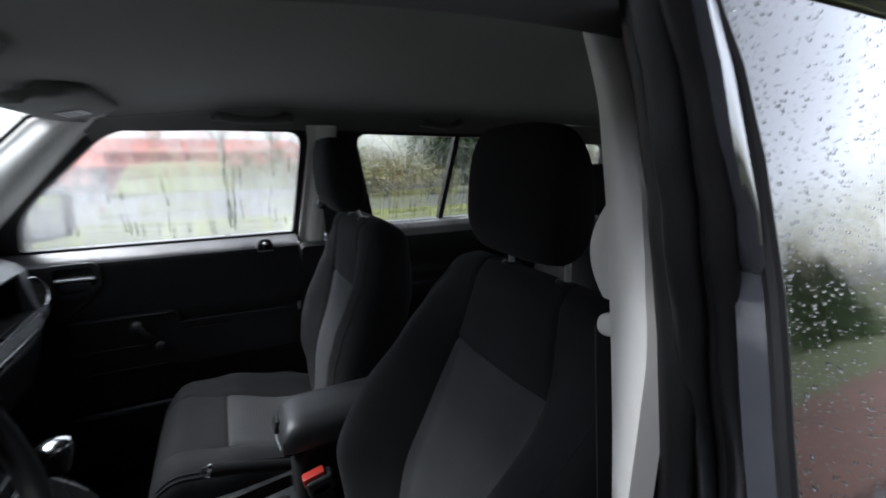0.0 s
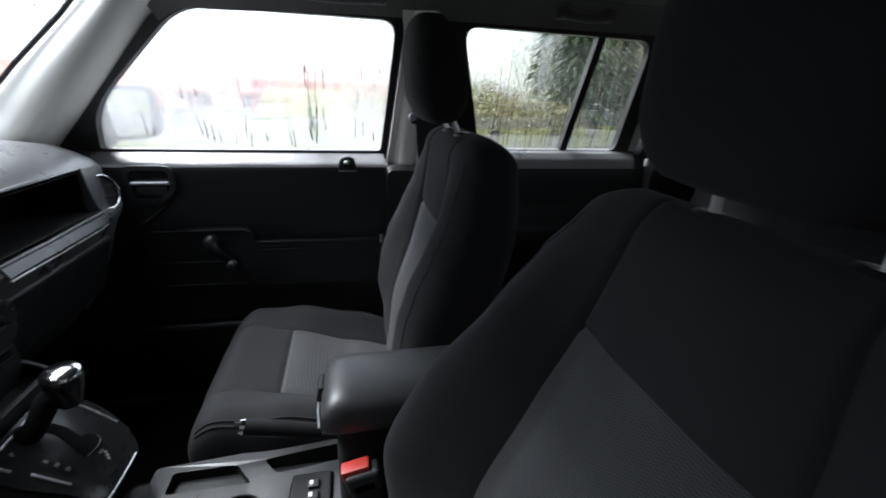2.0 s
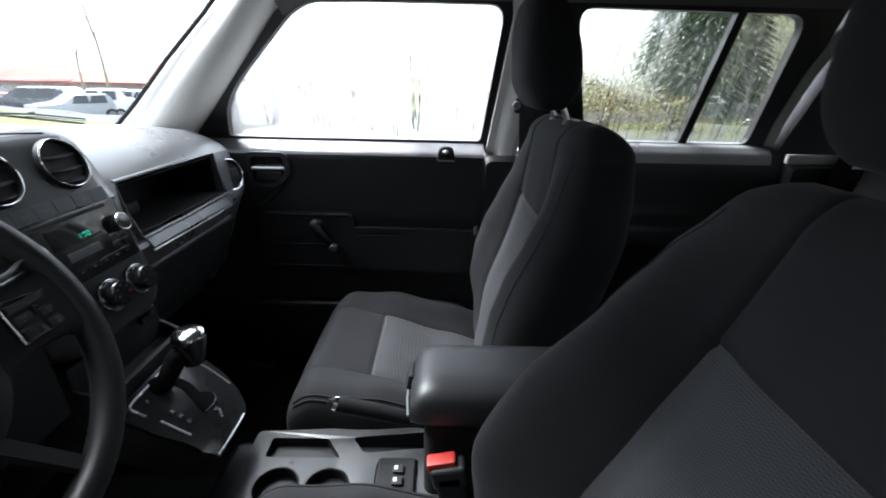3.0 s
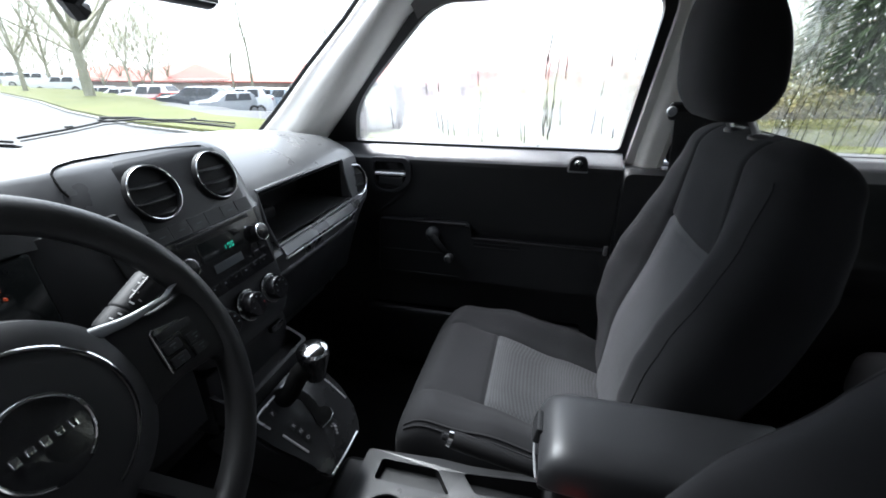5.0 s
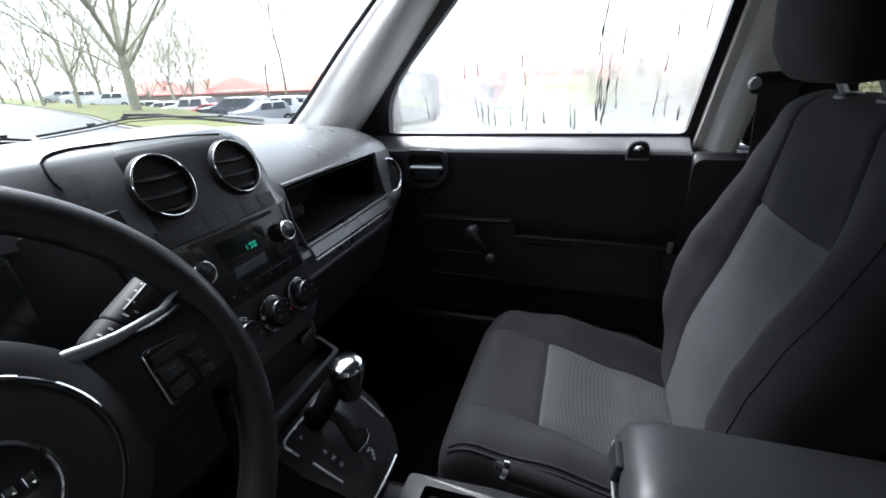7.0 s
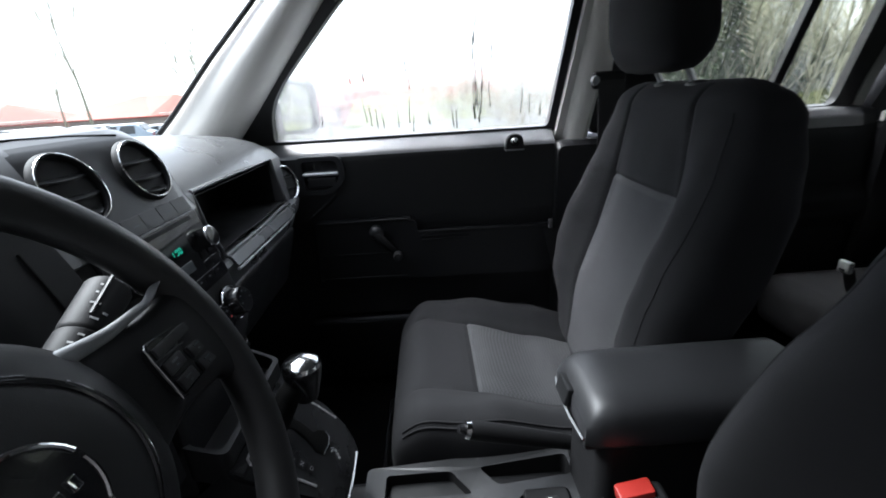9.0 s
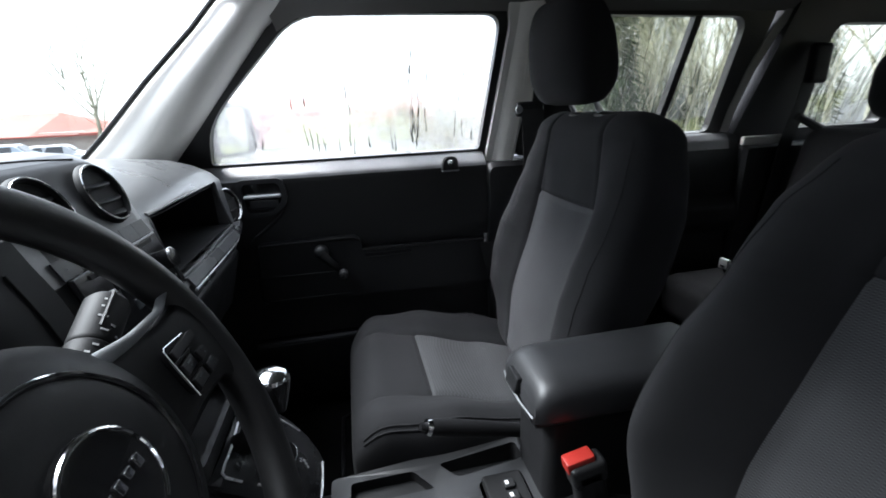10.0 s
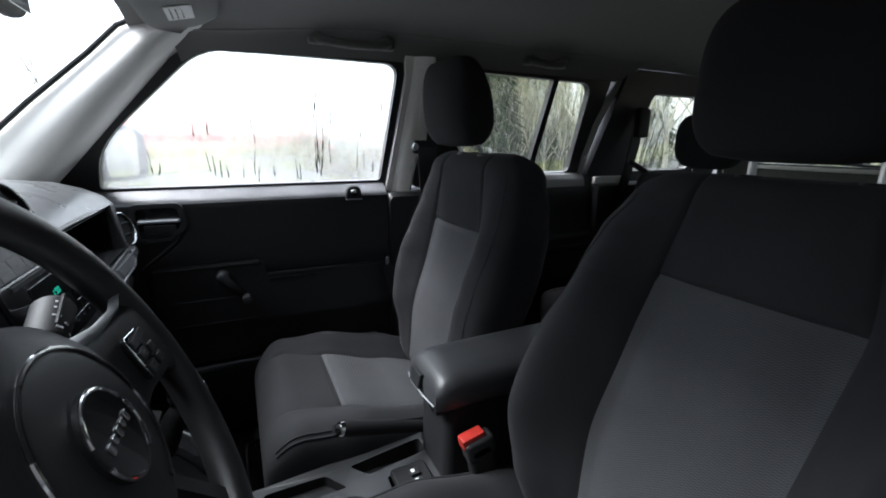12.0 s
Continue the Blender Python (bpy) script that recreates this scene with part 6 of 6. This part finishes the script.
def bare_tree(pos, height, seed, limbs=8, girth=0.018, lean=1.0, twig_mat=None, label="leafless grey-brown tree with fine spreading twigs"):
    """A leafless tree: a tapered trunk that parts into long rising limbs, each with branches and fine twigs."""
    rnd = random.Random(seed)
    thick_rows, fine_rows = [], []
    def turned(d, angle, spin):
        side_on = d.orthogonal().normalized()
        return Matrix.Rotation(spin, 3, d) @ (Matrix.Rotation(angle, 3, side_on) @ d)
    def grow(p, d, length, r0, lvl):
        n = (4, 7, 5, 4, 3)[lvl]
        pts, rad = [p], [r0]
        for k in range(n):
            d = (d + Vector((rnd.uniform(-1, 1), rnd.uniform(-1, 1), rnd.uniform(-0.6, 1.1))) * (0.03, 0.10, 0.13, 0.16, 0.2)[lvl]).normalized()
            p = p + d * length / n
            pts.append(p)
            rad.append(r0 * (1 - (0.25 if lvl == 0 else 0.82) * (k + 1) / n))
        (thick_rows if lvl < 3 else fine_rows).append((pts, rad))
        if lvl == 4:
            return
        count = (limbs, 7, 6 if limbs > 6 else 5, 8 if limbs > 6 else 3)[lvl]
        for q in range(count):
            if lvl == 0:
                at = n if q % 2 else n - 1
                nd = turned(d, radians(lean * (8 if q == 0 else rnd.uniform(22, 62))), 2 * math.pi * q / count + rnd.uniform(-0.3, 0.3))
                grow(pts[at], nd, height * rnd.uniform(0.50, 0.72), r0 * rnd.uniform(0.36, 0.50), 1)
            else:
                f = lerp(0.22, 1.0, (q + rnd.random()) / count)
                at = min(n, max(1, round(f * n)))
                nd = turned((pts[at] - pts[at - 1]).normalized(), radians(rnd.uniform(24, 52)), rnd.uniform(0, 2 * math.pi))
                grow(pts[at], nd, length * (1.15 - 0.62 * f) * rnd.uniform(0.42, 0.62), max(rad[at] * 0.75, r0 * 0.25), lvl + 1)
    grow(Vector((0, 0, -0.1)), Vector((0, 0, 1)), height * 0.19, height * girth, 0)
    def skin(rows, n):
        verts, faces = [], []
        for pts, rad in rows:
            base = len(verts)
            for p, r in zip(pts, rad):
                r = max(r, 0.0075)
                for j in range(n):
                    a = 2 * math.pi * j / n
                    verts.append((p.x + r * math.cos(a), p.y + r * math.sin(a), p.z))
            for k in range(len(pts) - 1):
                for j in range(n):
                    i2 = (j + 1) % n
                    faces.append((base + k * n + j, base + k * n + i2, base + (k + 1) * n + i2, base + (k + 1) * n + j))
        bm = bmesh.new()
        vs = [bm.verts.new(v) for v in verts]
        for f in faces:
            bm.faces.new([vs[i] for i in f])
        return bm
    tr = thing("tree", label, "tree", "bare trees")
    part("trunk", skin(thick_rows, 7), BARK, tr)
    part("crown", skin(fine_rows, 3), twig_mat or TWIG, tr, "haze of bare twigs")
    tr.location = (*pos, 0.05)
    return tr


def fir(pos, height, seed):
    """A conifer: a trunk with drooping whorls of needle sprays."""
    rnd = random.Random(seed)
    tr = thing("conifer", "dark green conifer with drooping boughs", "conifer", "conifers")
    part("trunk", tube([(0, 0, -0.1), (0, 0, height * 0.5), (0, 0, height)], [height * 0.018, height * 0.011, 0.02], 8), BARK, tr)
    bm = bmesh.new()
    for i in range(3800):
        t = rnd.random() ** 0.8
        z = height * lerp(0.04, 0.99, t)
        reach = height * 0.17 * (1 - t) ** 0.7 * rnd.uniform(0.35, 1.1) + 0.1
        a = rnd.uniform(0, 2 * math.pi)
        d, s = Vector((math.cos(a), math.sin(a), 0)), Vector((-math.sin(a), math.cos(a), 0))
        w = reach * 0.09
        o = Vector((0, 0, z))
        vs = [bm.verts.new(q) for q in (o + d * reach * 0.12, o + d * reach * 0.6 + s * w + Vector((0, 0, -reach * 0.10)), o + d * reach + Vector((0, 0, -reach * 0.38)), o + d * reach * 0.6 - s * w + Vector((0, 0, -reach * 0.12)), o + d * reach * 0.55 + Vector((0, 0, -reach * 0.32)))]
        bm.faces.new((vs[0], vs[1], vs[2]))
        bm.faces.new((vs[0], vs[2], vs[3]))
        bm.faces.new((vs[0], vs[4], vs[1]))
    part("crown", bm, FIR, tr, smooth=False)
    tr.location = (*pos, 0.0)
    return tr


def polar(az, dist):
    """A place on the ground at an angle from straight ahead towards the passenger side."""
    a = radians(az)
    return (-math.cos(a) * dist - 0.1, math.sin(a) * dist - 0.45)


big = bare_tree(polar(38.2, 34), 17.0, 3, 10, 0.018)
ahead = [bare_tree(polar(az, d), h * 1.2, sd, 7, 0.012, 0.8) for az, d, h, sd in ((33.6, 46, 12, 5), (31.0, 62, 13, 7), (41.8, 46, 9, 12))]
ahead.append(bare_tree(polar(53.6, 52), 24, 13, 4, 0.006, 0.35))
for az, d, k, h in ((29.6, 80, 0, 0.4), (28.3, 100, 1, 1.0), (35.6, 58, 1, 2.0), (36.6, 85, 0, 3.1), (39.6, 62, 2, 4.0), (27.0, 120, 1, 5.0), (43.8, 60, 0, 1.6), (32.4, 92, 2, 2.7), (51.6, 66, 3, 3.3), (25.6, 140, 0, 4.4),
                    (26.4, 105, 2, 0.9), (30.4, 110, 1, 2.2), (33.9, 100, 0, 5.2), (38.6, 95, 1, 0.2), (41.2, 88, 0, 2.9), (42.9, 70, 2, 3.6), (45.3, 80, 1, 4.9), (34.6, 74, 2, 1.3), (37.4, 120, 0, 3.9), (28.9, 130, 2, 5.6), (55.4, 84, 3, 1.9)):
    x, y = polar(az, d)
    copy_thing(ahead[k], pose(x, y, ground_z(x, y) - 0.05, 0, 0, math.degrees(h)))
row = [bare_tree(polar(az, d), h, sd, 6, 0.014, 0.7) for az, d, h, sd in ((64, 44, 13, 5), (75, 48, 12, 7), (96, 40, 12, 11))]
for az, d, k, h in ((90, 46, 1, 3.0), (84, 60, 0, 1.0)):
    copy_thing(row[k], pose(*polar(az, d), 0.05, 0, 0, math.degrees(h)))
bare_tree(polar(64.4, 44), 6.6, 22, 5, 0.012, 0.9, PALEFIR, "young pale green tree with feathery twigs")
# woods to the rear and the passenger side, and across the lawn
rnd = random.Random(5)
def planted(az, d, turn):
    x, y = polar(az, d)
    return pose(x, y, ground_z(x, y) - 0.1, 0, 0, turn)


firs = [fir(polar(118.6, 27), 13, 31), fir(polar(121.5, 31), 16, 32)]
for az, d in ((113, 44), (118, 36), (123, 44), (126, 42), (129, 40), (133, 27), (137, 33), (143, 30), (150, 34), (115, 42), (121, 46), (106, 60), (114, 36), (117, 40), (119, 48), (122, 50), (124.5, 54), (127, 48), (131, 34), (135, 38), (140, 26), (146, 25), (153, 28), (157, 33), (161, 30), (165, 38), (125, 62), (128, 58), (130, 52), (132, 46)):
    copy_thing(row[rnd.randrange(3)], planted(az, d, rnd.uniform(0, 360)))
for az, d, k in ((117.2, 29, 1), (119.8, 25, 0), (120.4, 29, 1), (116.2, 33, 0), (122.4, 45, 1), (124.6, 56, 0), (126.4, 58, 1), (127.6, 50, 0), (128.8, 56, 1), (130.6, 50, 0), (158, 40, 1), (141, 37, 0), (118.0, 32, 1), (125.6, 62, 1), (123.6, 60, 0)):
    copy_thing(firs[k], planted(az, d, rnd.uniform(0, 360)))
for x, y in ((24, -38), (40, -24), (44, -34), (52, -22), (3, -14), (34, -30), (60, -27), (40, -16), (45, -7), (36, 3), (48, 12), (42, 9)):
    copy_thing(row[rnd.randrange(3)], pose(x, y, 0.05, 0, 0, rnd.uniform(0, 360)))


for x, y, k in ((11.2, -6.9, 0.15), (10.4, -7.4, 0.15), (12.0, -8.0, 0.19)):
    copy_thing(firs[0], pose(x, y, 0.05, 0, 0, 70 * x) @ Matrix.Diagonal((2.2 * k, 2.2 * k, k, 1)))
for x, y, k in ((11.7, -7.4, 0.27), (10.6, -8.0, 0.30), (13.0, -7.0, 0.26), (11.6, -8.8, 0.33), (14.2, -8.2, 0.30)):
    copy_thing(row[0], pose(x, y, 0.05, 0, 0, 50 * x) @ Matrix.Scale(k, 4))


def thicket(x0, x1, y0, y1, h, count, seed):
    """A tangle of many small leaf sprays."""
    r = random.Random(seed)
    bm = bmesh.new()
    for _ in range(count):
        x, y = r.uniform(x0, x1), r.uniform(y0, y1)
        top = h * (0.55 + 0.45 * noise.noise((x * 0.4, y * 0.4, seed)))
        z = max(0.05, top) * r.random() ** 0.6
        s = r.uniform(0.03, 0.10)
        d1 = Vector((r.uniform(-1, 1), r.uniform(-1, 1), r.uniform(-0.6, 0.9))).normalized() * s
        d2 = d1.cross(Vector((r.uniform(-1, 1), r.uniform(-1, 1), r.uniform(-1, 1)))).normalized() * s * 0.6
        p = Vector((x, y, z))
        bm.faces.new([bm.verts.new(q) for q in (p, p + d1 + d2, p + d1 * 1.6, p + d1 - d2)])
    return bm


tagged(part("bramble_thicket", thicket(2.5, 8.2, 13.5, 19.5, 1.5, 30000, 3), LEAF, smooth=False), "rough green and rust bramble thicket on the verge", "thicket", kind="stuff")
tagged(part("bramble_thicket", thicket(0, 10.5, 20, 30, 2.4, 24000, 4), LEAF, smooth=False), "dull green undergrowth below the woods", "thicket", kind="stuff")

# low buildings with red roofs and pale walls
def low_building(x0, x1, y, base, ridge, label, tall=3.0):
    bld = thing("building", label, "building")
    part("wall", rbox(((x0 + x1) / 2, y + 6, base + tall / 2), (x1 - x0, 12, tall), 0.02, 1), WALLP, bld)
    def ring(x, k):
        e = base + tall - 0.3
        return [Vector((x, y - 1.2, e)), Vector((x, y + 6, e + k)), Vector((x, y + 13.2, e)), Vector((x, y + 13.2, e - 0.2)), Vector((x, y - 1.2, e - 0.2))]
    part("roof", loft([ring(x, k) for x, k in ((x0 - 1, 0.02), (x0 + 6, ridge), (x1 - 6, ridge), (x1 + 1, 0.02))]), BRICK, bld, "red tiled roof", smooth=False)
    for k in range(int((x1 - x0 - 6) / 5.8)):
        x = x0 + 5 + k * 5.8
        wi = part("window", rbox((x, y - 0.02, base + 1.6), (2.6, 0.08, 1.3), 0.02, 1), CARGLASS, bld)
        part("frame", rbox((x, y - 0.07, base + 1.6), (0.08, 0.06, 1.3), 0.0), WALLP, wi)
    return bld


bld = low_building(-26, 14, 52, -2.1, 2.8, "long low building with pale walls and red tiled roof")
part("red_front", rbox((2, 51.5, -0.1), (24, 0.6, 4.0), 0.02, 1), BRICK, bld, "red brick front")
low_building(-66, -50, 56, -3.9, 2.5, "low red-roofed building down beyond the car park", 4.6)
low_building(-46, -29, 58, -3.9, 2.6, "low red-roofed building down beyond the car park", 4.6)
low_building(-86, -70, 60, -3.9, 2.4, "low red-roofed building down beyond the car park", 4.6)


def parked_car(pos, yaw, paint, tall, length, label):
    """A parked car: lofted body with a cabin, windows, wheels and lamps."""
    c = thing("parked_car", label, "car", "parked cars")
    L, H = length, tall
    side_line = [(-0.5, 0.42), (-0.49, 0.62), (-0.30, 0.70), (-0.22, 0.72), (-0.06, 1.0), (0.30, 1.0), (0.42, 0.72), (0.49, 0.68), (0.5, 0.40)]
    def cs(x, top):
        hw = 0.86 - 0.10 * max(0.0, abs(x) - 0.42) / 0.08
        zt = top * H
        tuck = 0.16 if top > 0.8 else 0.04
        return [Vector((x * L, s * (hw - t), z)) for s, t, z in ((1, 0.04, 0.22), (1, 0.0, 0.5), (1, 0.02, min(zt, 0.62 * H)), (1, tuck, zt - 0.06), (1, tuck + 0.14, zt), (-1, tuck + 0.14, zt), (-1, tuck, zt - 0.06), (-1, 0.02, min(zt, 0.62 * H)), (-1, 0.0, 0.5), (-1, 0.04, 0.22))]
    part("body", loft([cs(x, z) for x, z in side_line]), paint, c)
    for s in (1, -1):
        for x0, x1 in ((-0.10, 0.07), (0.09, 0.28)):
            part("side_window", loft([[Vector((x * L, s * (0.855 - 0.14 * t + 0.006), lerp(0.66, 0.93, t) * H)) for x, t in ((x0 - 0.02, 0), (x1, 0), (x1, 1), (x0 + 0.03, 1))], [Vector((x * L, s * (0.83 - 0.14 * t), lerp(0.66, 0.93, t) * H)) for x, t in ((x0 - 0.02, 0), (x1, 0), (x1, 1), (x0 + 0.03, 1))]]), CARGLASS, c, smooth=False)
        for x in (-0.31, 0.30):
            w = part("wheel", lathe([(0.05, -0.10), (0.31, -0.10), (0.33, -0.06), (0.33, 0.06), (0.31, 0.10), (0.05, 0.10)], Matrix.Translation((x * L, s * 0.80, 0.33)) @ Matrix.Rotation(radians(90), 4, "X"), 20), TYRE, c)
            part("rim", lathe([(0.02, -0.125), (0.19, -0.115), (0.20, -0.10), (0.20, 0.10), (0.19, 0.115), (0.02, 0.125)], Matrix.Translation((x * L, s * 0.80, 0.33)) @ Matrix.Rotation(radians(90), 4, "X"), 16), SILVER, w)
        part("tail_lamp", rbox((0.485 * L, s * 0.70, 0.60 * H), (0.08, 0.14, 0.20), 0.02, 1), RED, c)
    for x0, x1, z0, z1 in ((-0.19, -0.085, 0.74, 0.96), (0.405, 0.33, 0.74, 0.96)):
        part("screen", loft([[Vector((lerp(x0, x1, t) * L + d, y * lerp(0.76, 0.62, t), lerp(z0, z1, t) * H + 0.01)) for y, t in ((-1, 0), (1, 0), (1, 1), (-1, 1))] for d in (-0.02, 0.02)]), CARGLASS, c, smooth=False)
    c.matrix_world = pose(pos[0], pos[1], ground_z(*pos) + 0.02, 0, 0, yaw)
    return c


def paint(name, col):
    return solid(name, col, 0.25, var=0.05, depth=0.0, coat=0.5)


P_WHITE, P_DARK, P_SILVER, P_RED, P_BLUE = paint("white_car_paint", (0.75, 0.76, 0.78)), paint("dark_blue_car_paint", (0.03, 0.04, 0.055)), paint("silver_car_paint", (0.42, 0.44, 0.46)), paint("red_car_paint", (0.45, 0.04, 0.03)), paint("pale_blue_car_paint", (0.38, 0.45, 0.52))
for az, d, yaw, pt, h, ln, lb in ((47.6, 36, 20, P_DARK, 1.80, 4.8, "parked dark blue people carrier beyond the verge"), (45.2, 38.5, 20, P_RED, 1.4, 4.2, "parked red hatchback beyond the verge"),
                                  (43.3, 40, 15, P_WHITE, 1.85, 4.6, "parked white van-like car beyond the verge"), (50.7, 33, 60, P_SILVER, 1.5, 4.3, "parked silver car beyond the verge"),
                                  (52.6, 34, 15, P_WHITE, 1.75, 4.3, "parked white off-roader beyond the verge"), (55.3, 34, 15, P_BLUE, 1.7, 4.5, "parked pale blue car beyond the verge"),
                                  (58.8, 35, 20, P_SILVER, 1.5, 4.4, "parked silver car beyond the verge"), (40.6, 46, 30, P_WHITE, 1.5, 4.4, "parked white saloon beyond the verge"),
                                  (38.9, 52, 30, P_SILVER, 1.5, 4.4, "parked silver saloon beyond the verge"), (36.2, 58, 40, P_WHITE, 1.6, 4.4, "parked white car far along the verge"),
                                  (34.2, 68, 40, P_WHITE, 1.6, 4.4, "parked white car far along the verge"), (32.5, 80, 40, P_SILVER, 1.6, 4.4, "parked silver car far along the verge"), (49.3, 44, 20, P_WHITE, 1.6, 4.4, "parked white hatchback in the second row"),
                                  (123.9, 38.0, -34, P_WHITE, 1.45, 4.5, "parked white saloon below the woods"), (65, 34, 20, P_WHITE, 1.5, 4.4, "parked white saloon beyond the verge")):
    parked_car(polar(az, d), yaw, pt, h, ln, lb)


# ---- rain on the windows ----
def drops(name, count, seed, x0, x1, z0, z1, s, off, big, parent_label):
    """Beads of rainwater on the outside of a side window."""
    r = random.Random(seed)
    verts, faces = [], []
    for _ in range(count):
        x, z = r.uniform(x0, x1), r.uniform(z0, z1)
        rad = big * (0.25 + 0.75 * r.random() ** 3)
        long = rad * r.uniform(1.0, 1.7)
        y = glass_y(z, s) + s * off
        base = len(verts)
        verts.append((x, y + s * rad * 0.55, z - long * 0.15))
        for k, (rr, hh) in enumerate(((0.6, 0.45), (1.0, 0.0))):
            for j in range(7):
                a = 2 * math.pi * j / 7
                verts.append((x + rad * rr * math.cos(a), y + s * rad * hh, z + long * rr * math.sin(a)))
        for j in range(7):
            i2 = (j + 1) % 7
            faces.append((base, base + 1 + j, base + 1 + i2))
            faces.append((base + 1 + j, base + 8 + j, base + 8 + i2, base + 1 + i2))
    me = bpy.data.meshes.new(name)
    me.from_pydata(verts, [], faces)
    me.shade_smooth()
    me.materials.append(DROP)
    return tagged(new(name, me), parent_label, "raindrops", kind="stuff")


drops("raindrops", 900, 1, 0.36, 0.92, 1.17, 1.49, 1, 0.012, 0.0032, "raindrops beading on the rear door glass")
drops("raindrops", 260, 2, 1.27, 1.62, 1.17, 1.46, 1, 0.012, 0.0035, "raindrops on the cargo window")


def runs(name, strands, seed, label, material=None, thick=0.0008):
    """Trails of water down the passenger window: each strand is (x, z at its top, length)."""
    r = random.Random(seed)
    bm = None
    for x, z, ln in strands:
        n = max(4, int(ln / 0.012))
        pts, rad = [], []
        for i in range(n + 1):
            t = i / n
            zz = z - ln * t
            x += r.uniform(-0.0022, 0.0022)
            pts.append((x, glass_y(zz) + 0.0045, zz))
            rad.append(thick * (0.5 + 0.9 * t) * r.uniform(0.4, 1.4))
        b = tube(pts, rad, 6)
        bm = b if bm is None else join(bm, b)
    return tagged(part(name, bm, material or RUN), label, "water trails", kind="stuff")


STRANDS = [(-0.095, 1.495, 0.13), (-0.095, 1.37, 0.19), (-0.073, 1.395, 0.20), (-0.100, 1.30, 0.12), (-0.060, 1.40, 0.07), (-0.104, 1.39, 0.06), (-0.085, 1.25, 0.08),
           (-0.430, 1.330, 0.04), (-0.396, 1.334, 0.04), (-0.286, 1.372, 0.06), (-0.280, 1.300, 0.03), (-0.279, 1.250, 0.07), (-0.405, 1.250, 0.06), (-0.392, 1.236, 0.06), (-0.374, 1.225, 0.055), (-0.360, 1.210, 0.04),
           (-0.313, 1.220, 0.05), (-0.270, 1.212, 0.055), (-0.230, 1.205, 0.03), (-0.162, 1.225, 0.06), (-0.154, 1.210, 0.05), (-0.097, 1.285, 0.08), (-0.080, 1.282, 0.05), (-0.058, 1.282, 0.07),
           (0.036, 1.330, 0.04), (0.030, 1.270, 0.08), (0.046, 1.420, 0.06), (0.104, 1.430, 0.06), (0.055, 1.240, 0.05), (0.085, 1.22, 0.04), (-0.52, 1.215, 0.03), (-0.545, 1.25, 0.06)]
runs("water_trails", STRANDS, 8, "water trails tinted dark down the fogged window", RUN, 0.0014)
drops("raindrops", 500, 5, -0.64, 0.12, 1.16, 1.49, 1, 0.012, 0.0016, "fine raindrops on the front passenger window")


def wet_glass_drops(count, seed):
    """Beads on the outside of the driver's-side rear glass."""
    r = random.Random(seed)
    verts, faces = [], []
    for _ in range(count):
        k, v = r.uniform(0, 15), r.random() ** 1.5
        i = int(k)
        p = E_GLASS[i].lerp(E_GLASS[i + 1], k - i).lerp(E_FAR[i].lerp(E_FAR[i + 1], k - i), v * 0.98 + 0.01) + Vector((0.008 * (1 - v), -0.010 * math.sin(math.pi * v) - 0.0008, 0))
        rad = 0.0013 * (0.25 + 0.75 * r.random() ** 2.5)
        base = len(verts)
        verts.append((p.x, p.y - rad * 0.55, p.z - rad * 0.2))
        for rr, hh in ((0.6, 0.45), (1.0, 0.0)):
            for j in range(7):
                q = 2 * math.pi * j / 7
                verts.append((p.x + rad * rr * math.cos(q), p.y - rad * hh, p.z + rad * 1.3 * rr * math.sin(q)))
        for j in range(7):
            e = (j + 1) % 7
            faces.append((base, base + 1 + j, base + 1 + e))
            faces.append((base + 1 + j, base + 8 + j, base + 8 + e, base + 1 + e))
    me = bpy.data.meshes.new("raindrops")
    me.from_pydata(verts, [], faces)
    me.shade_smooth()
    me.materials.append(DROP)
    return tagged(new("raindrops", me), "raindrops beading on the dark rear door glass", "raindrops", kind="stuff")


wet_glass_drops(4500, 9)

# A paler grey tint stands in for refraction in the rear runs.
REAR_RUN = pane("grey_tinted_water_run", (0.55, 0.56, 0.53), gloss=0.5)
r_ = random.Random(21)
runs("water_trails", [(r_.uniform(0.44, 0.915), r_.uniform(1.24, 1.49), r_.uniform(0.05, 0.22)) for _ in range(70)], 22, "thin water trails down the rear door glass", REAR_RUN, 0.0009)
runs("water_trails", [(r_.uniform(1.28, 1.60), r_.uniform(1.24, 1.46), r_.uniform(0.05, 0.20)) for _ in range(50)], 23, "thin water trails down the cargo window", REAR_RUN, 0.0011)
